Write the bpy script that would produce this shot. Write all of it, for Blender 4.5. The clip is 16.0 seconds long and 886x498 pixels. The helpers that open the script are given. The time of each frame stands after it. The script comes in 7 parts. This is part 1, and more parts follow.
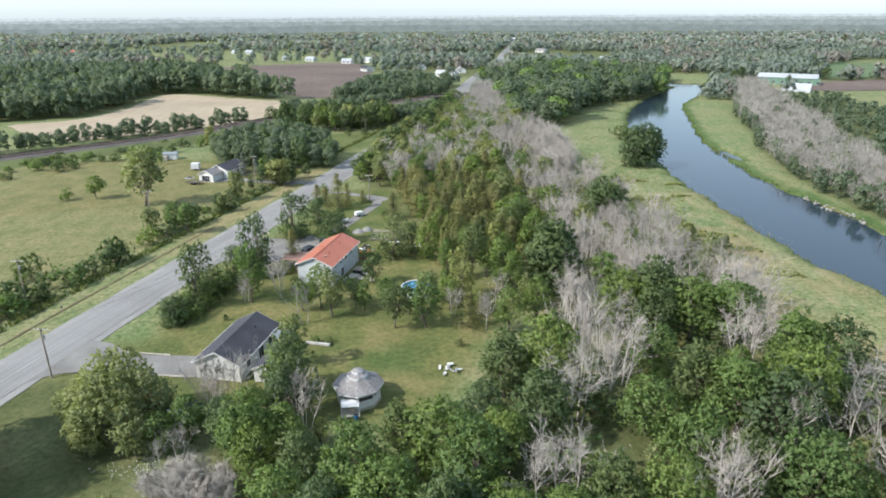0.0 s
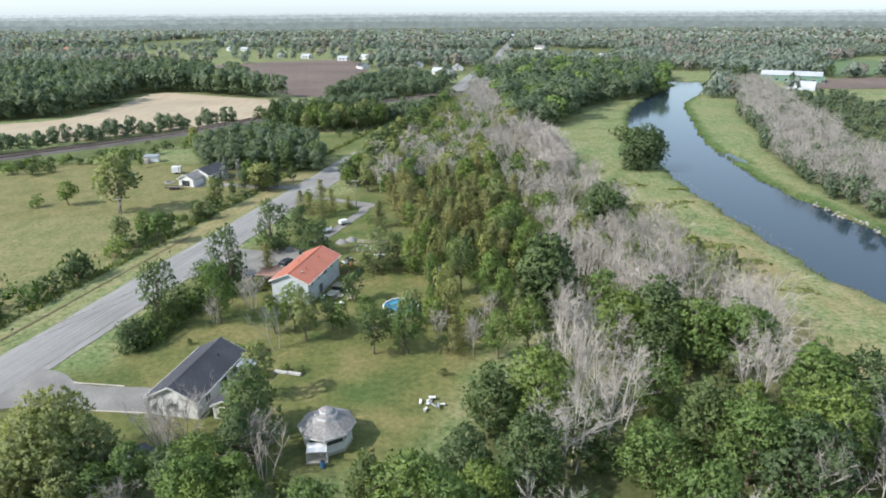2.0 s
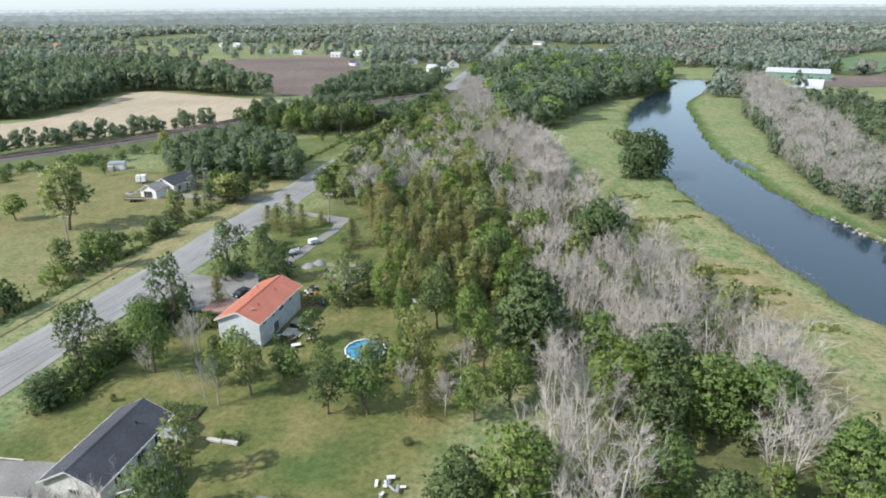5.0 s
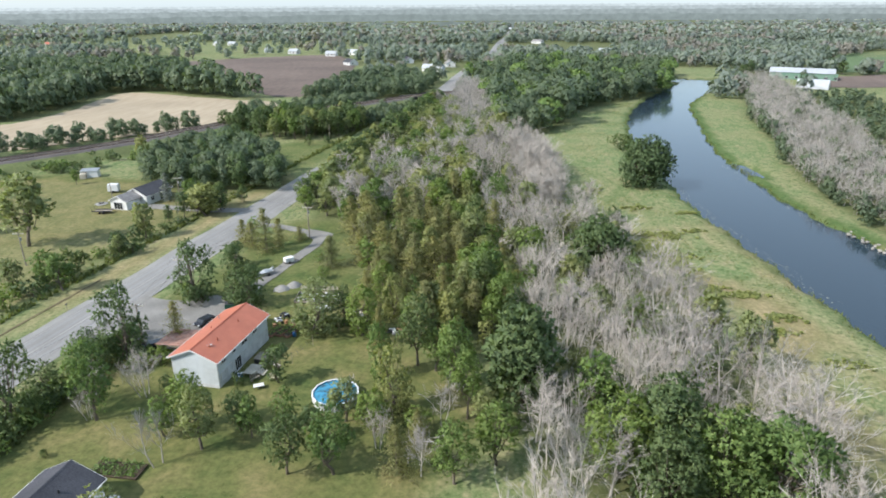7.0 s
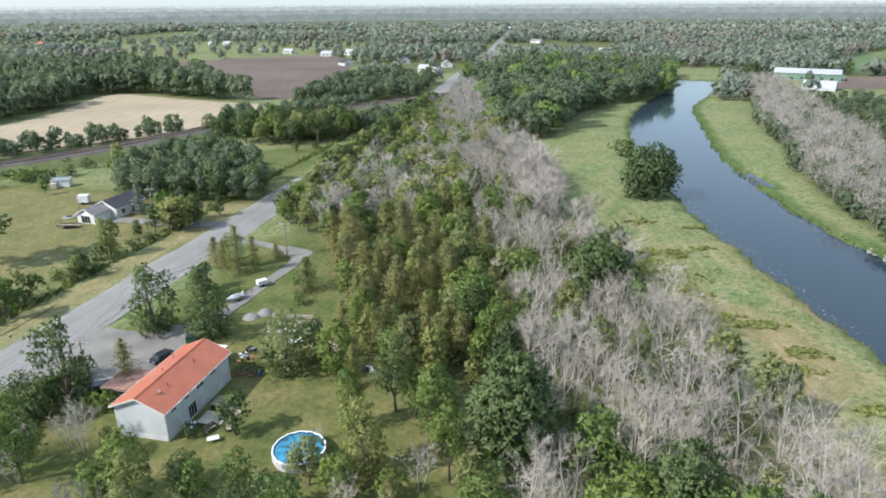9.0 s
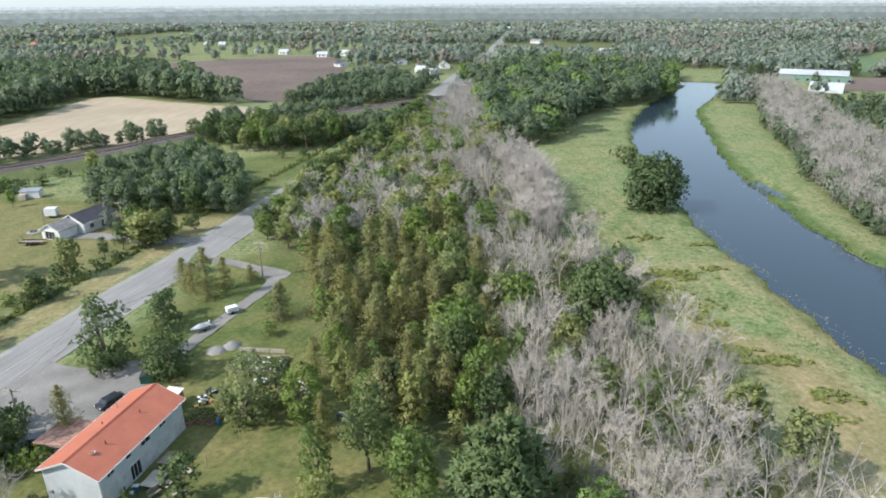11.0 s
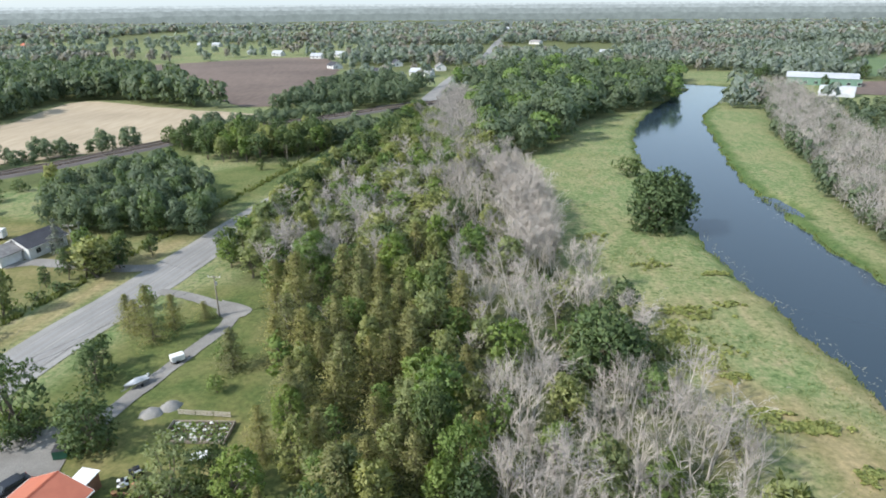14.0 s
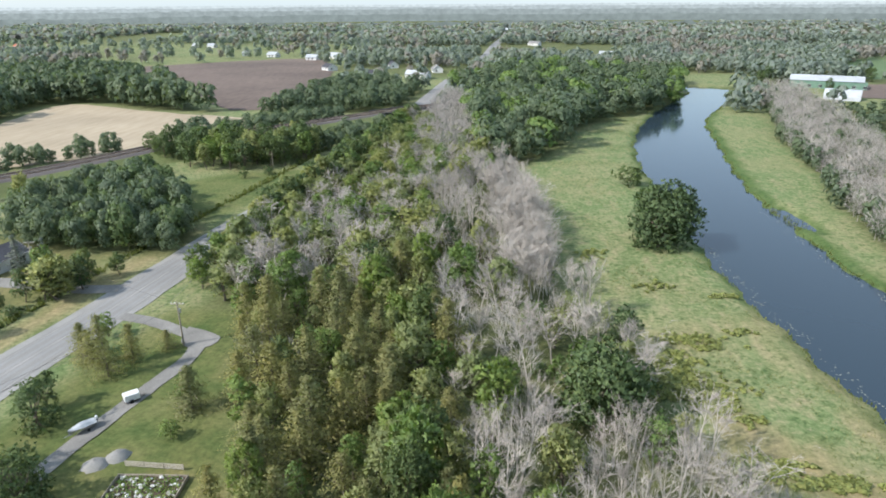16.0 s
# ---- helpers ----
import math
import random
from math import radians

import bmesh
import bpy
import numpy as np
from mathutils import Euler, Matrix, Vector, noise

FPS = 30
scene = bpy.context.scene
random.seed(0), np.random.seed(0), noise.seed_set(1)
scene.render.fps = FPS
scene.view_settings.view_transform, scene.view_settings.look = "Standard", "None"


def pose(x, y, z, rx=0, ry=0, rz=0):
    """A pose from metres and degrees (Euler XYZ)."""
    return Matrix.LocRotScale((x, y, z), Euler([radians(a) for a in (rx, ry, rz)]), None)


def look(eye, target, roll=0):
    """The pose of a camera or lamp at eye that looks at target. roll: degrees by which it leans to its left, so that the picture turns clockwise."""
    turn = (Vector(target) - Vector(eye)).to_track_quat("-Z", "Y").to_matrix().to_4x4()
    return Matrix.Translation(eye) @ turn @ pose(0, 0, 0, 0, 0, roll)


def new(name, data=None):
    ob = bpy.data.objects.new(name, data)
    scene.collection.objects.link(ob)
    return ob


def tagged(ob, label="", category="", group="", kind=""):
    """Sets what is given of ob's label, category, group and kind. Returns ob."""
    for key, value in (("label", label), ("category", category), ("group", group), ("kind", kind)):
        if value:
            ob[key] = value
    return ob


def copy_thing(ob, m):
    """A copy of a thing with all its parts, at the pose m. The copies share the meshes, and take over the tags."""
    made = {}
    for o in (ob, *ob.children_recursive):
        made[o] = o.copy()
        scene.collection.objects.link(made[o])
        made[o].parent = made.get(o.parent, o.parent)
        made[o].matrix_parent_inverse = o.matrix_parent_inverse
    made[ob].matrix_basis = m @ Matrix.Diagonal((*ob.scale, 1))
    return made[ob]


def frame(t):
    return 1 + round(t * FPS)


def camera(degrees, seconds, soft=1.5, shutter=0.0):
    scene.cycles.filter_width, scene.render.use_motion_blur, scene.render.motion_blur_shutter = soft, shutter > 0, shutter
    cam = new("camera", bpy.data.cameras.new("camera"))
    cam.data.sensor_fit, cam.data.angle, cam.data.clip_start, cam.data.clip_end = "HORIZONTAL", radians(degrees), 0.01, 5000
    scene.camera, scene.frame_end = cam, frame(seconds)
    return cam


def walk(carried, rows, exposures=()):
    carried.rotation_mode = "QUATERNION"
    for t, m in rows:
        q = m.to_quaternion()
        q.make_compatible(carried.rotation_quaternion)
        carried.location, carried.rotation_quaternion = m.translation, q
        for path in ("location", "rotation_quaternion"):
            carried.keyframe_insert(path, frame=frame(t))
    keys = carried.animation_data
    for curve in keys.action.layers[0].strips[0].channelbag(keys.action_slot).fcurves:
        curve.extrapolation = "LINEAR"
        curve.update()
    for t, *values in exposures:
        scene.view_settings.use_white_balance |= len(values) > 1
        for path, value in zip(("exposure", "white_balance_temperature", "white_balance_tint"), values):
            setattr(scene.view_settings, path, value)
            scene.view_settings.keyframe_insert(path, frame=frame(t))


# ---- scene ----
cam = camera(69.6, 16.0, soft=1.8)
PATH = [
    (0, (-8.07, -0.23, 50.86), (-9.395, 18.493, 43.964), -0.35),
    (0.5, (-7.64, 2.24, 50.79), (-8.966, 20.961, 43.876), -0.36),
    (1, (-7.17, 4.78, 50.77), (-8.488, 23.490, 43.825), -0.37),
    (1.5, (-6.65, 7.38, 50.77), (-7.973, 26.079, 43.802), -0.38),
    (2, (-6.11, 10.04, 50.79), (-7.433, 28.728, 43.801), -0.39),
    (2.5, (-5.56, 12.75, 50.84), (-6.877, 31.435, 43.817), -0.39),
    (3, (-4.99, 15.52, 50.89), (-6.312, 34.196, 43.844), -0.40),
    (3.5, (-4.43, 18.34, 50.95), (-5.746, 37.008, 43.879), -0.40),
    (4, (-3.87, 21.21, 51.01), (-5.185, 39.866, 43.918), -0.40),
    (4.5, (-3.31, 24.12, 51.07), (-4.632, 42.766, 43.958), -0.41),
    (5, (-2.77, 27.06, 51.13), (-4.091, 45.702, 43.998), -0.41),
    (5.5, (-2.25, 30.04, 51.18), (-3.565, 48.668, 44.036), -0.41),
    (6, (-1.74, 33.03, 51.23), (-3.055, 51.659, 44.071), -0.42),
    (6.5, (-1.25, 36.04, 51.27), (-2.563, 54.667, 44.102), -0.42),
    (7, (-0.78, 39.07, 51.31), (-2.088, 57.687, 44.128), -0.43),
    (7.5, (-0.32, 42.10, 51.34), (-1.630, 60.712, 44.151), -0.44),
    (8, (0.12, 45.12, 51.37), (-1.188, 63.735, 44.170), -0.44),
    (8.5, (0.55, 48.14, 51.39), (-0.761, 66.750, 44.186), -0.45),
    (9, (0.96, 51.14, 51.41), (-0.346, 69.752, 44.199), -0.46),
    (9.5, (1.37, 54.12, 51.42), (0.057, 72.734, 44.211), -0.47),
    (10, (1.76, 57.08, 51.43), (0.452, 75.691, 44.222), -0.48),
    (10.5, (2.15, 60.01, 51.45), (0.841, 78.619, 44.232), -0.49),
    (11, (2.54, 62.91, 51.46), (1.225, 81.513, 44.244), -0.50),
    (11.5, (2.93, 65.76, 51.47), (1.608, 84.371, 44.256), -0.50),
    (12, (3.31, 68.58, 51.49), (1.991, 87.189, 44.271), -0.51),
    (12.5, (3.70, 71.36, 51.50), (2.375, 89.966, 44.287), -0.52),
    (13, (4.09, 74.10, 51.52), (2.764, 92.702, 44.305), -0.52),
    (13.5, (4.48, 76.79, 51.54), (3.157, 95.396, 44.325), -0.52),
    (14, (4.88, 79.45, 51.56), (3.556, 98.051, 44.345), -0.52),
    (14.5, (5.29, 82.06, 51.58), (3.960, 100.669, 44.365), -0.51),
    (15, (5.69, 84.65, 51.60), (4.370, 103.256, 44.383), -0.49),
    (15.5, (6.09, 87.21, 51.61), (4.782, 105.815, 44.396), -0.47),
    (16, (6.50, 89.74, 51.60), (5.197, 108.356, 44.401), -0.44),
]
walk(cam, [(t, look(eye, target, roll)) for t, eye, target, roll in PATH])

# ---- world, sun, exposure ----
SUN_EL, SUN_AZ = radians(41), math.atan2(-0.88, -0.47)
sun_way = Vector((math.sin(SUN_AZ) * math.cos(SUN_EL), math.cos(SUN_AZ) * math.cos(SUN_EL), math.sin(SUN_EL)))
world = bpy.data.worlds.new("world")
scene.world = world
world.use_nodes = True
wt = world.node_tree
sky = wt.nodes.new("ShaderNodeTexSky")
sky.sky_type = 'NISHITA'
sky.sun_disc = False
sky.sun_elevation, sky.sun_rotation = SUN_EL, SUN_AZ
sky.air_density, sky.dust_density, sky.ozone_density = 1.0, 1.0, 1.0
haze = wt.nodes.new("ShaderNodeMix")          # thin high cloud whitens the whole sky evenly
haze.data_type = 'RGBA'
haze.inputs[0].default_value = 0.6
haze.inputs[7].default_value = (2.75, 3.5, 4.2, 1)
wt.links.new(sky.outputs[0], haze.inputs[6])
wt.links.new(haze.outputs[2], wt.nodes["Background"].inputs[0])
wt.nodes["Background"].inputs[1].default_value = 0.126
sun = new("sun", bpy.data.lights.new("sun", 'SUN'))
sun.data.energy, sun.data.angle, sun.data.color = 2.7, radians(1.5), (1.0, 0.95, 0.895)
sun.matrix_world = sun_way.to_track_quat("Z", "Y").to_matrix().to_4x4()
scene.view_settings.exposure = 1.17

# ---- materials ----


def node_mat(name):
    m = bpy.data.materials.new(name)
    m.use_nodes = True
    nt = m.node_tree
    return m, nt, nt.nodes["Principled BSDF"]


def add(nt, kind, **inputs):
    n = nt.nodes.new(kind)
    for k, v in inputs.items():
        n.inputs[k.replace("_", " ")].default_value = v
    return n


def ramp(nt, fac, stops):
    r = nt.nodes.new("ShaderNodeValToRGB")
    while len(r.color_ramp.elements) < len(stops):
        r.color_ramp.elements.new(0.5)
    for e, (p, c) in zip(r.color_ramp.elements, stops):
        e.position, e.color = p, (*c, 1)
    nt.links.new(fac, r.inputs[0])
    return r.outputs[0]


def mix(nt, fac, a, b, how='MIX'):
    n = nt.nodes.new("ShaderNodeMix")
    n.data_type, n.blend_type = 'RGBA', how
    for sock, v in ((n.inputs[0], fac), (n.inputs[6], a), (n.inputs[7], b)):
        if isinstance(v, (int, float)):
            sock.default_value = v
        elif isinstance(v, tuple):
            sock.default_value = (*v, 1)
        else:
            nt.links.new(v, sock)
    return n.outputs[2]


def fnoise(nt, scale, detail=4.0, rough=0.55, stretch=None, coords="Object"):
    """Fractal noise in metres (scale: repeats in a metre)."""
    tc = nt.nodes.new("ShaderNodeTexCoord")
    out = tc.outputs[coords]
    if stretch:
        mp = nt.nodes.new("ShaderNodeMapping")
        mp.inputs["Scale"].default_value = stretch
        nt.links.new(out, mp.inputs[0])
        out = mp.outputs[0]
    n = add(nt, "ShaderNodeTexNoise", Scale=scale, Detail=detail, Roughness=rough)
    nt.links.new(out, n.inputs["Vector"])
    return n.outputs[0]


def bump(nt, bsdf, height, strength, distance):
    b = add(nt, "ShaderNodeBump", Strength=strength, Distance=distance)
    nt.links.new(height, b.inputs["Height"])
    nt.links.new(b.outputs[0], bsdf.inputs["Normal"])


def surface(name, dark, light, scale=2.0, big=0.15, rough=0.8, metal=0.0, relief=0.3, depth=0.02, stretch=None, stain=0.3, spec=0.3):
    """A weathered solid colour: grain at one scale and stains at another."""
    m, nt, p = node_mat(name)
    fine = fnoise(nt, scale, 6, 0.65, stretch)
    col = ramp(nt, fine, [(0.3, dark), (0.7, light)])
    blot = fnoise(nt, big, 3, 0.5)
    f = ramp(nt, blot, [(0.35, (1 - stain,) * 3), (0.65, (1, 1, 1))])
    col = mix(nt, 1.0, col, f, 'MULTIPLY')
    nt.links.new(col, p.inputs["Base Color"])
    p.inputs["Roughness"].default_value, p.inputs["Metallic"].default_value = rough, metal
    p.inputs["Specular IOR Level"].default_value = spec
    if relief:
        bump(nt, p, fine, relief, depth)
    return m


def foliage(name, dark, mid, light, through_light=0.3, rough=0.55, hue_by_tree=0.5, patch_scale=0.5):
    """Leaves: tone varies leaf by leaf and tree by tree; light passes through."""
    m, nt, p = node_mat(name)
    geo, info = nt.nodes.new("ShaderNodeNewGeometry"), nt.nodes.new("ShaderNodeObjectInfo")
    leaf = ramp(nt, geo.outputs["Random Per Island"], [(0.0, dark), (0.55, mid), (1.0, light)])
    tree = ramp(nt, info.outputs["Random"], [(0.0, (0.6, 0.72, 0.78)), (0.35, (0.9, 0.97, 0.9)), (0.7, (1.08, 1.05, 0.85)), (1.0, (1.3, 1.18, 0.8))])
    col = mix(nt, hue_by_tree, leaf, tree, 'MULTIPLY')
    patch = ramp(nt, fnoise(nt, patch_scale, 2), [(0.3, (0.72, 0.76, 0.8)), (0.7, (1.15, 1.1, 0.98))])
    col = mix(nt, 0.6, col, patch, 'MULTIPLY')
    nt.links.new(col, p.inputs["Base Color"])
    p.inputs["Roughness"].default_value = rough
    p.inputs["Specular IOR Level"].default_value = 0.25
    tr = nt.nodes.new("ShaderNodeBsdfTranslucent")
    warm = mix(nt, 1.0, col, (1.1, 1.18, 0.62), 'MULTIPLY')
    nt.links.new(warm, tr.inputs[0])
    mx = add(nt, "ShaderNodeMixShader", Fac=through_light)
    nt.links.new(p.outputs[0], mx.inputs[1])
    nt.links.new(tr.outputs[0], mx.inputs[2])
    nt.links.new(mx.outputs[0], nt.nodes["Material Output"].inputs[0])
    return m


M_LEAF = foliage("maple_leaves", (0.112, 0.178, 0.060), (0.166, 0.242, 0.080), (0.230, 0.304, 0.104), 0.36)
M_LEAF_DARK = foliage("dark_leaves", (0.080, 0.122, 0.060), (0.116, 0.166, 0.074), (0.156, 0.208, 0.090), 0.32)
M_LEAF_LIGHT = foliage("light_leaves", (0.196, 0.230, 0.108), (0.258, 0.290, 0.136), (0.325, 0.350, 0.170), 0.38)
M_CEDAR = foliage("cedar_sprays", (0.182, 0.190, 0.086), (0.246, 0.246, 0.114), (0.320, 0.300, 0.146), 0.38, 0.7, 0.45)
M_LEAF_FAR = foliage("wood_leaves", (0.090, 0.128, 0.082), (0.122, 0.166, 0.102), (0.162, 0.208, 0.126), 0.36, 0.55, 0.0, 0.06)
M_SHRUB = foliage("shrub_leaves", (0.19, 0.23, 0.075), (0.26, 0.29, 0.10), (0.33, 0.34, 0.13), 0.35, 0.7, 0.0, 0.2)
M_SPRUCE = foliage("spruce_needles", (0.10, 0.13, 0.12), (0.16, 0.19, 0.175), (0.23, 0.26, 0.24), 0.15, 0.7, 0.3)
M_BARK = surface("bark", (0.10, 0.08, 0.06), (0.22, 0.19, 0.15), 3.0, rough=0.9, stretch=(3, 3, 0.6))
M_DEAD = surface("dead_wood", (0.42, 0.385, 0.345), (0.62, 0.575, 0.525), 2.0, rough=0.9, stretch=(3, 3, 0.6))
M_TWIG = surface("dead_twigs", (0.36, 0.328, 0.29), (0.52, 0.48, 0.432), 2.0, rough=0.9, relief=0)
M_DEAD_FAR = surface("dead_wood_far", (0.31, 0.287, 0.262), (0.44, 0.412, 0.38), 0.3, rough=0.9)
# distant leaves: aerial haze is painted into these two base colours as blue-grey
M_WOODS_HAZED = foliage("hazed_woods_leaves", (0.185, 0.228, 0.204), (0.218, 0.262, 0.232), (0.255, 0.298, 0.264), 0.4, 0.55, 0.0, 0.02)
M_WOODS_FAR_HAZED = foliage("hazed_hill_woods_leaves", (0.235, 0.278, 0.262), (0.268, 0.312, 0.292), (0.305, 0.345, 0.322), 0.4, 0.55, 0.0, 0.012)
M_GREY_CANOPY = foliage("grey_canopy", (0.215, 0.208, 0.192), (0.255, 0.245, 0.226), (0.30, 0.285, 0.264), 0.3, 0.8, 0.0, 0.03)
M_GRASS = foliage("grass_blades", (0.11, 0.145, 0.05), (0.19, 0.21, 0.085), (0.30, 0.28, 0.13), 0.3, 0.8, 0.0)
M_REED = foliage("reeds", (0.10, 0.13, 0.04), (0.15, 0.18, 0.06), (0.21, 0.22, 0.085), 0.35, 0.8, 0.0)
M_WORN = surface("worn_asphalt", (0.198, 0.197, 0.195), (0.275, 0.274, 0.270), 6.0, 0.08, 0.85, stain=0.15)
M_ASPHALT = surface("asphalt", (0.185, 0.180, 0.172), (0.262, 0.256, 0.246), 6.0, 0.08, 0.85, stain=0.18, stretch=(1, 1, 1))
M_DRIVE = surface("drive_gravel", (0.165, 0.160, 0.150), (0.285, 0.277, 0.260), 7.0, 0.2, 0.95, relief=0.6, stain=0.3)
M_SHOULDER = surface("gravel", (0.20, 0.197, 0.188), (0.34, 0.335, 0.32), 9.0, 0.12, 0.95, relief=0.6, stain=0.2)
M_DITCH = surface("ditch_earth", (0.10, 0.085, 0.045), (0.19, 0.16, 0.09), 3.0, 0.3, 0.95)
M_PAINT = surface("road_paint", (0.25, 0.25, 0.24), (0.37, 0.365, 0.35), 4.0, rough=0.7, relief=0)
M_STRAW = surface("stubble", (0.295, 0.240, 0.165), (0.40, 0.335, 0.245), 0.35, 0.02, 0.95, stain=0.15, stretch=(1, 0.15, 1))
M_PLOUGH = surface("ploughed_soil", (0.115, 0.085, 0.072), (0.18, 0.138, 0.115), 0.4, 0.012, 0.95, stain=0.3, stretch=(1, 0.2, 1))
M_CROP = surface("crop", (0.07, 0.12, 0.05), (0.12, 0.17, 0.075), 0.3, 0.02, 0.9, stain=0.2, stretch=(1, 0.2, 1))
M_BALLAST = surface("ballast", (0.075, 0.066, 0.066), (0.135, 0.120, 0.118), 5.0, 0.1, 0.95, relief=0.6)
M_BANKROCK = surface("bank_rock", (0.24, 0.225, 0.20), (0.42, 0.40, 0.365), 2.0, rough=0.9)
M_PADS = surface("floating_leaf", (0.20, 0.21, 0.15), (0.34, 0.34, 0.28), 3.0, rough=0.6, relief=0)
M_STONE = surface("pale_stone", (0.38, 0.37, 0.35), (0.62, 0.61, 0.58), 2.0, rough=0.9)

# ---- mesh helpers ----


def mesh_ob(name, verts, faces, mats, parent=None, label="", smooth=False, slots=None, normals=None):
    me = bpy.data.meshes.new(name)
    me.from_pydata(verts if isinstance(verts, list) else verts.tolist(), [], faces if isinstance(faces, list) else faces.tolist())
    for m in mats if isinstance(mats, (list, tuple)) else [mats]:
        me.materials.append(m)
    if slots is not None:
        me.polygons.foreach_set("material_index", np.asarray(slots, np.int32))
    if smooth or normals is not None:
        me.polygons.foreach_set("use_smooth", np.ones(len(me.polygons), bool))
    if normals is not None:
        me.normals_split_custom_set_from_vertices(normals.tolist())
    ob = new(name, me)
    if parent is not None:
        ob.parent = parent
    if label:
        ob["label"] = label
    return ob


def inside(px, py, poly):
    """Which of the points lie in the polygon."""
    res = np.zeros(np.shape(px), bool)
    n = len(poly)
    for i in range(n):
        (x1, y1), (x2, y2) = poly[i], poly[(i + 1) % n]
        cross = ((y1 > py) != (y2 > py)) & (px < (x2 - x1) * (py - y1) / (y2 - y1 + 1e-12) + x1)
        res ^= cross
    return res


# ---- the plan: lines and areas, in metres ----
ROAD = [(-110, -80), (-95, 0), (-86, 40), (-79.8, 76), (-71.3, 130), (-66.7, 158), (-64.6, 172), (-61.8, 186), (-59.6, 202), (-57.4, 216), (-55.6, 230), (-50, 262), (-44, 300), (-37, 352), (-31, 412),
        (-25, 490), (-18, 570), (0, 712), (15, 960), (29, 1142), (56, 1600), (95, 2300)]
BANK_L = [(-80, 150), (40, 112), (90, 82), (121, 70), (136, 64.5), (160, 61.2), (188, 58), (210, 56), (232, 56), (270, 58), (308, 60), (340, 65), (378, 75), (432, 97), (490, 127), (505, 133), (512, 120), (520, 80), (535, 60)]
BANK_R = [(-80, 185), (40, 135), (90, 106), (121, 96), (156, 90), (172, 88.4), (188, 85), (206, 81.8), (225, 80.6), (240, 81.4), (252, 81.2), (266, 82), (276, 83), (300, 86.8), (335, 94), (350, 97), (399, 108.5), (459, 139), (473, 145), (500, 153), (511, 156.5), (520, 152), (535, 120)]
P_TAN = [(-188, 262), (-245, 300), (-239, 312), (-222, 326), (-220, 358), (-224, 392), (-232, 430), (-216, 437), (-167, 413), (-123, 400), (-106, 388), (-95, 374), (-113, 345), (-127, 327), (-140, 308), (-166, 283)]
P_BROWN = [(-330, 640), (-274, 690), (-227, 728), (-167, 746), (-124, 640), (-109, 540), (-104, 464), (-102, 428), (-127, 420), (-159, 460), (-214, 540)]
P_CROP = [(258, 578), (298, 660), (420, 790), (620, 820), (520, 640), (292, 565)]
P_YARD = [(215, 470), (250, 530), (420, 575), (430, 520), (260, 470)]
P_LAWN = [(-74, 88), (-63, 92), (-66, 128), (-58, 150), (-50, 190), (-36, 192), (-26, 160), (-14, 132), (-8, 126), (0, 120), (0, 104), (-6, 98), (-10, 84), (-16, 70), (-30, 68), (-50, 72), (-74, 68)]
P_WESTLAWN = [(-150, 150), (-84, 178), (-72, 205), (-85, 222), (-140, 235), (-175, 222)]
P_NORTHFIELD = [(-92, 274), (-66, 236), (-60, 250), (-52, 274), (-54, 296), (-78, 288)]
W_DEAD = [(-6, 258), (-4, 207), (1, 180), (6, 159), (8, 143), (5, 120), (6, 95), (40, 93), (39, 116), (35, 145), (28, 186), (21, 201), (17, 240), (17, 259), (12, 296), (0, 285)]
W_CEDAR = [(-36, 189), (-15, 190), (-7, 177), (-4, 143), (-10, 131), (-16, 137), (-23, 154), (-33, 178)]
W_MIX = [(-15, 192), (-7, 175), (-4, 143), (-10, 132), (-8, 127), (1, 124), (6, 118), (8, 143), (1, 180), (-4, 207), (-17, 205)]
W_NORTH = [(-44, 191), (-48, 212), (-49.5, 228), (-46, 246), (-40, 285), (-33, 320), (-26, 380), (-12, 350), (10, 296), (-6, 258), (-4, 207), (-17, 192)]
W_WEST = [(-114, 240), (-106, 262), (-93, 268), (-72, 247), (-62, 229), (-62.5, 217), (-75, 215.5), (-88, 217.5), (-103, 221)]
W_RIVER = [(-14, 470), (40, 600), (99, 560), (140, 545), (122, 500), (106, 442), (84, 415), (45, 372), (33, 326), (14, 292), (5, 310), (2, 345), (-4, 430)]
W_GREY = [(-20, 322), (-18, 380), (-15, 440), (-6, 440), (0, 400), (2, 330), (8, 297), (-6, 300)]
W_FRONT = [(-47, 42), (-47, 56), (-38, 66), (-30, 68), (-20, 66), (-12, 66), (-9, 74), (-4, 86), (6, 94), (33, 94), (50, 88), (58, 60), (52, 40), (0, 40)]
W_FARLEFT = [(-440, 430), (-360, 560), (-262, 560), (-208, 500), (-160, 440), (-128, 408), (-167, 419), (-212, 443), (-240, 436), (-230, 392), (-227, 358), (-229, 332), (-248, 320), (-300, 300), (-420, 300)]
W_MID = [(-103, 398), (-100, 440), (-92, 500), (-60, 520), (-36, 500), (-38, 425), (-62, 412)]
W_EDGE = [(165, 480), (120, 345), (110, 296), (100, 262), (93, 229), (91, 190), (98, 190), (101, 229), (108, 262), (118, 296), (128, 345), (172, 480)]
W_RIGHT = [(168, 485), (122, 345), (112, 296), (102, 262), (95, 229), (93, 190), (97, 150), (122, 150), (122, 190), (124, 229), (131, 262), (142, 296), (152, 345), (188, 485)]
W_SCRUB = [(124, 170), (126, 229), (133, 262), (144, 296), (154, 345), (176, 430), (215, 430), (200, 345), (196, 262), (190, 170)]

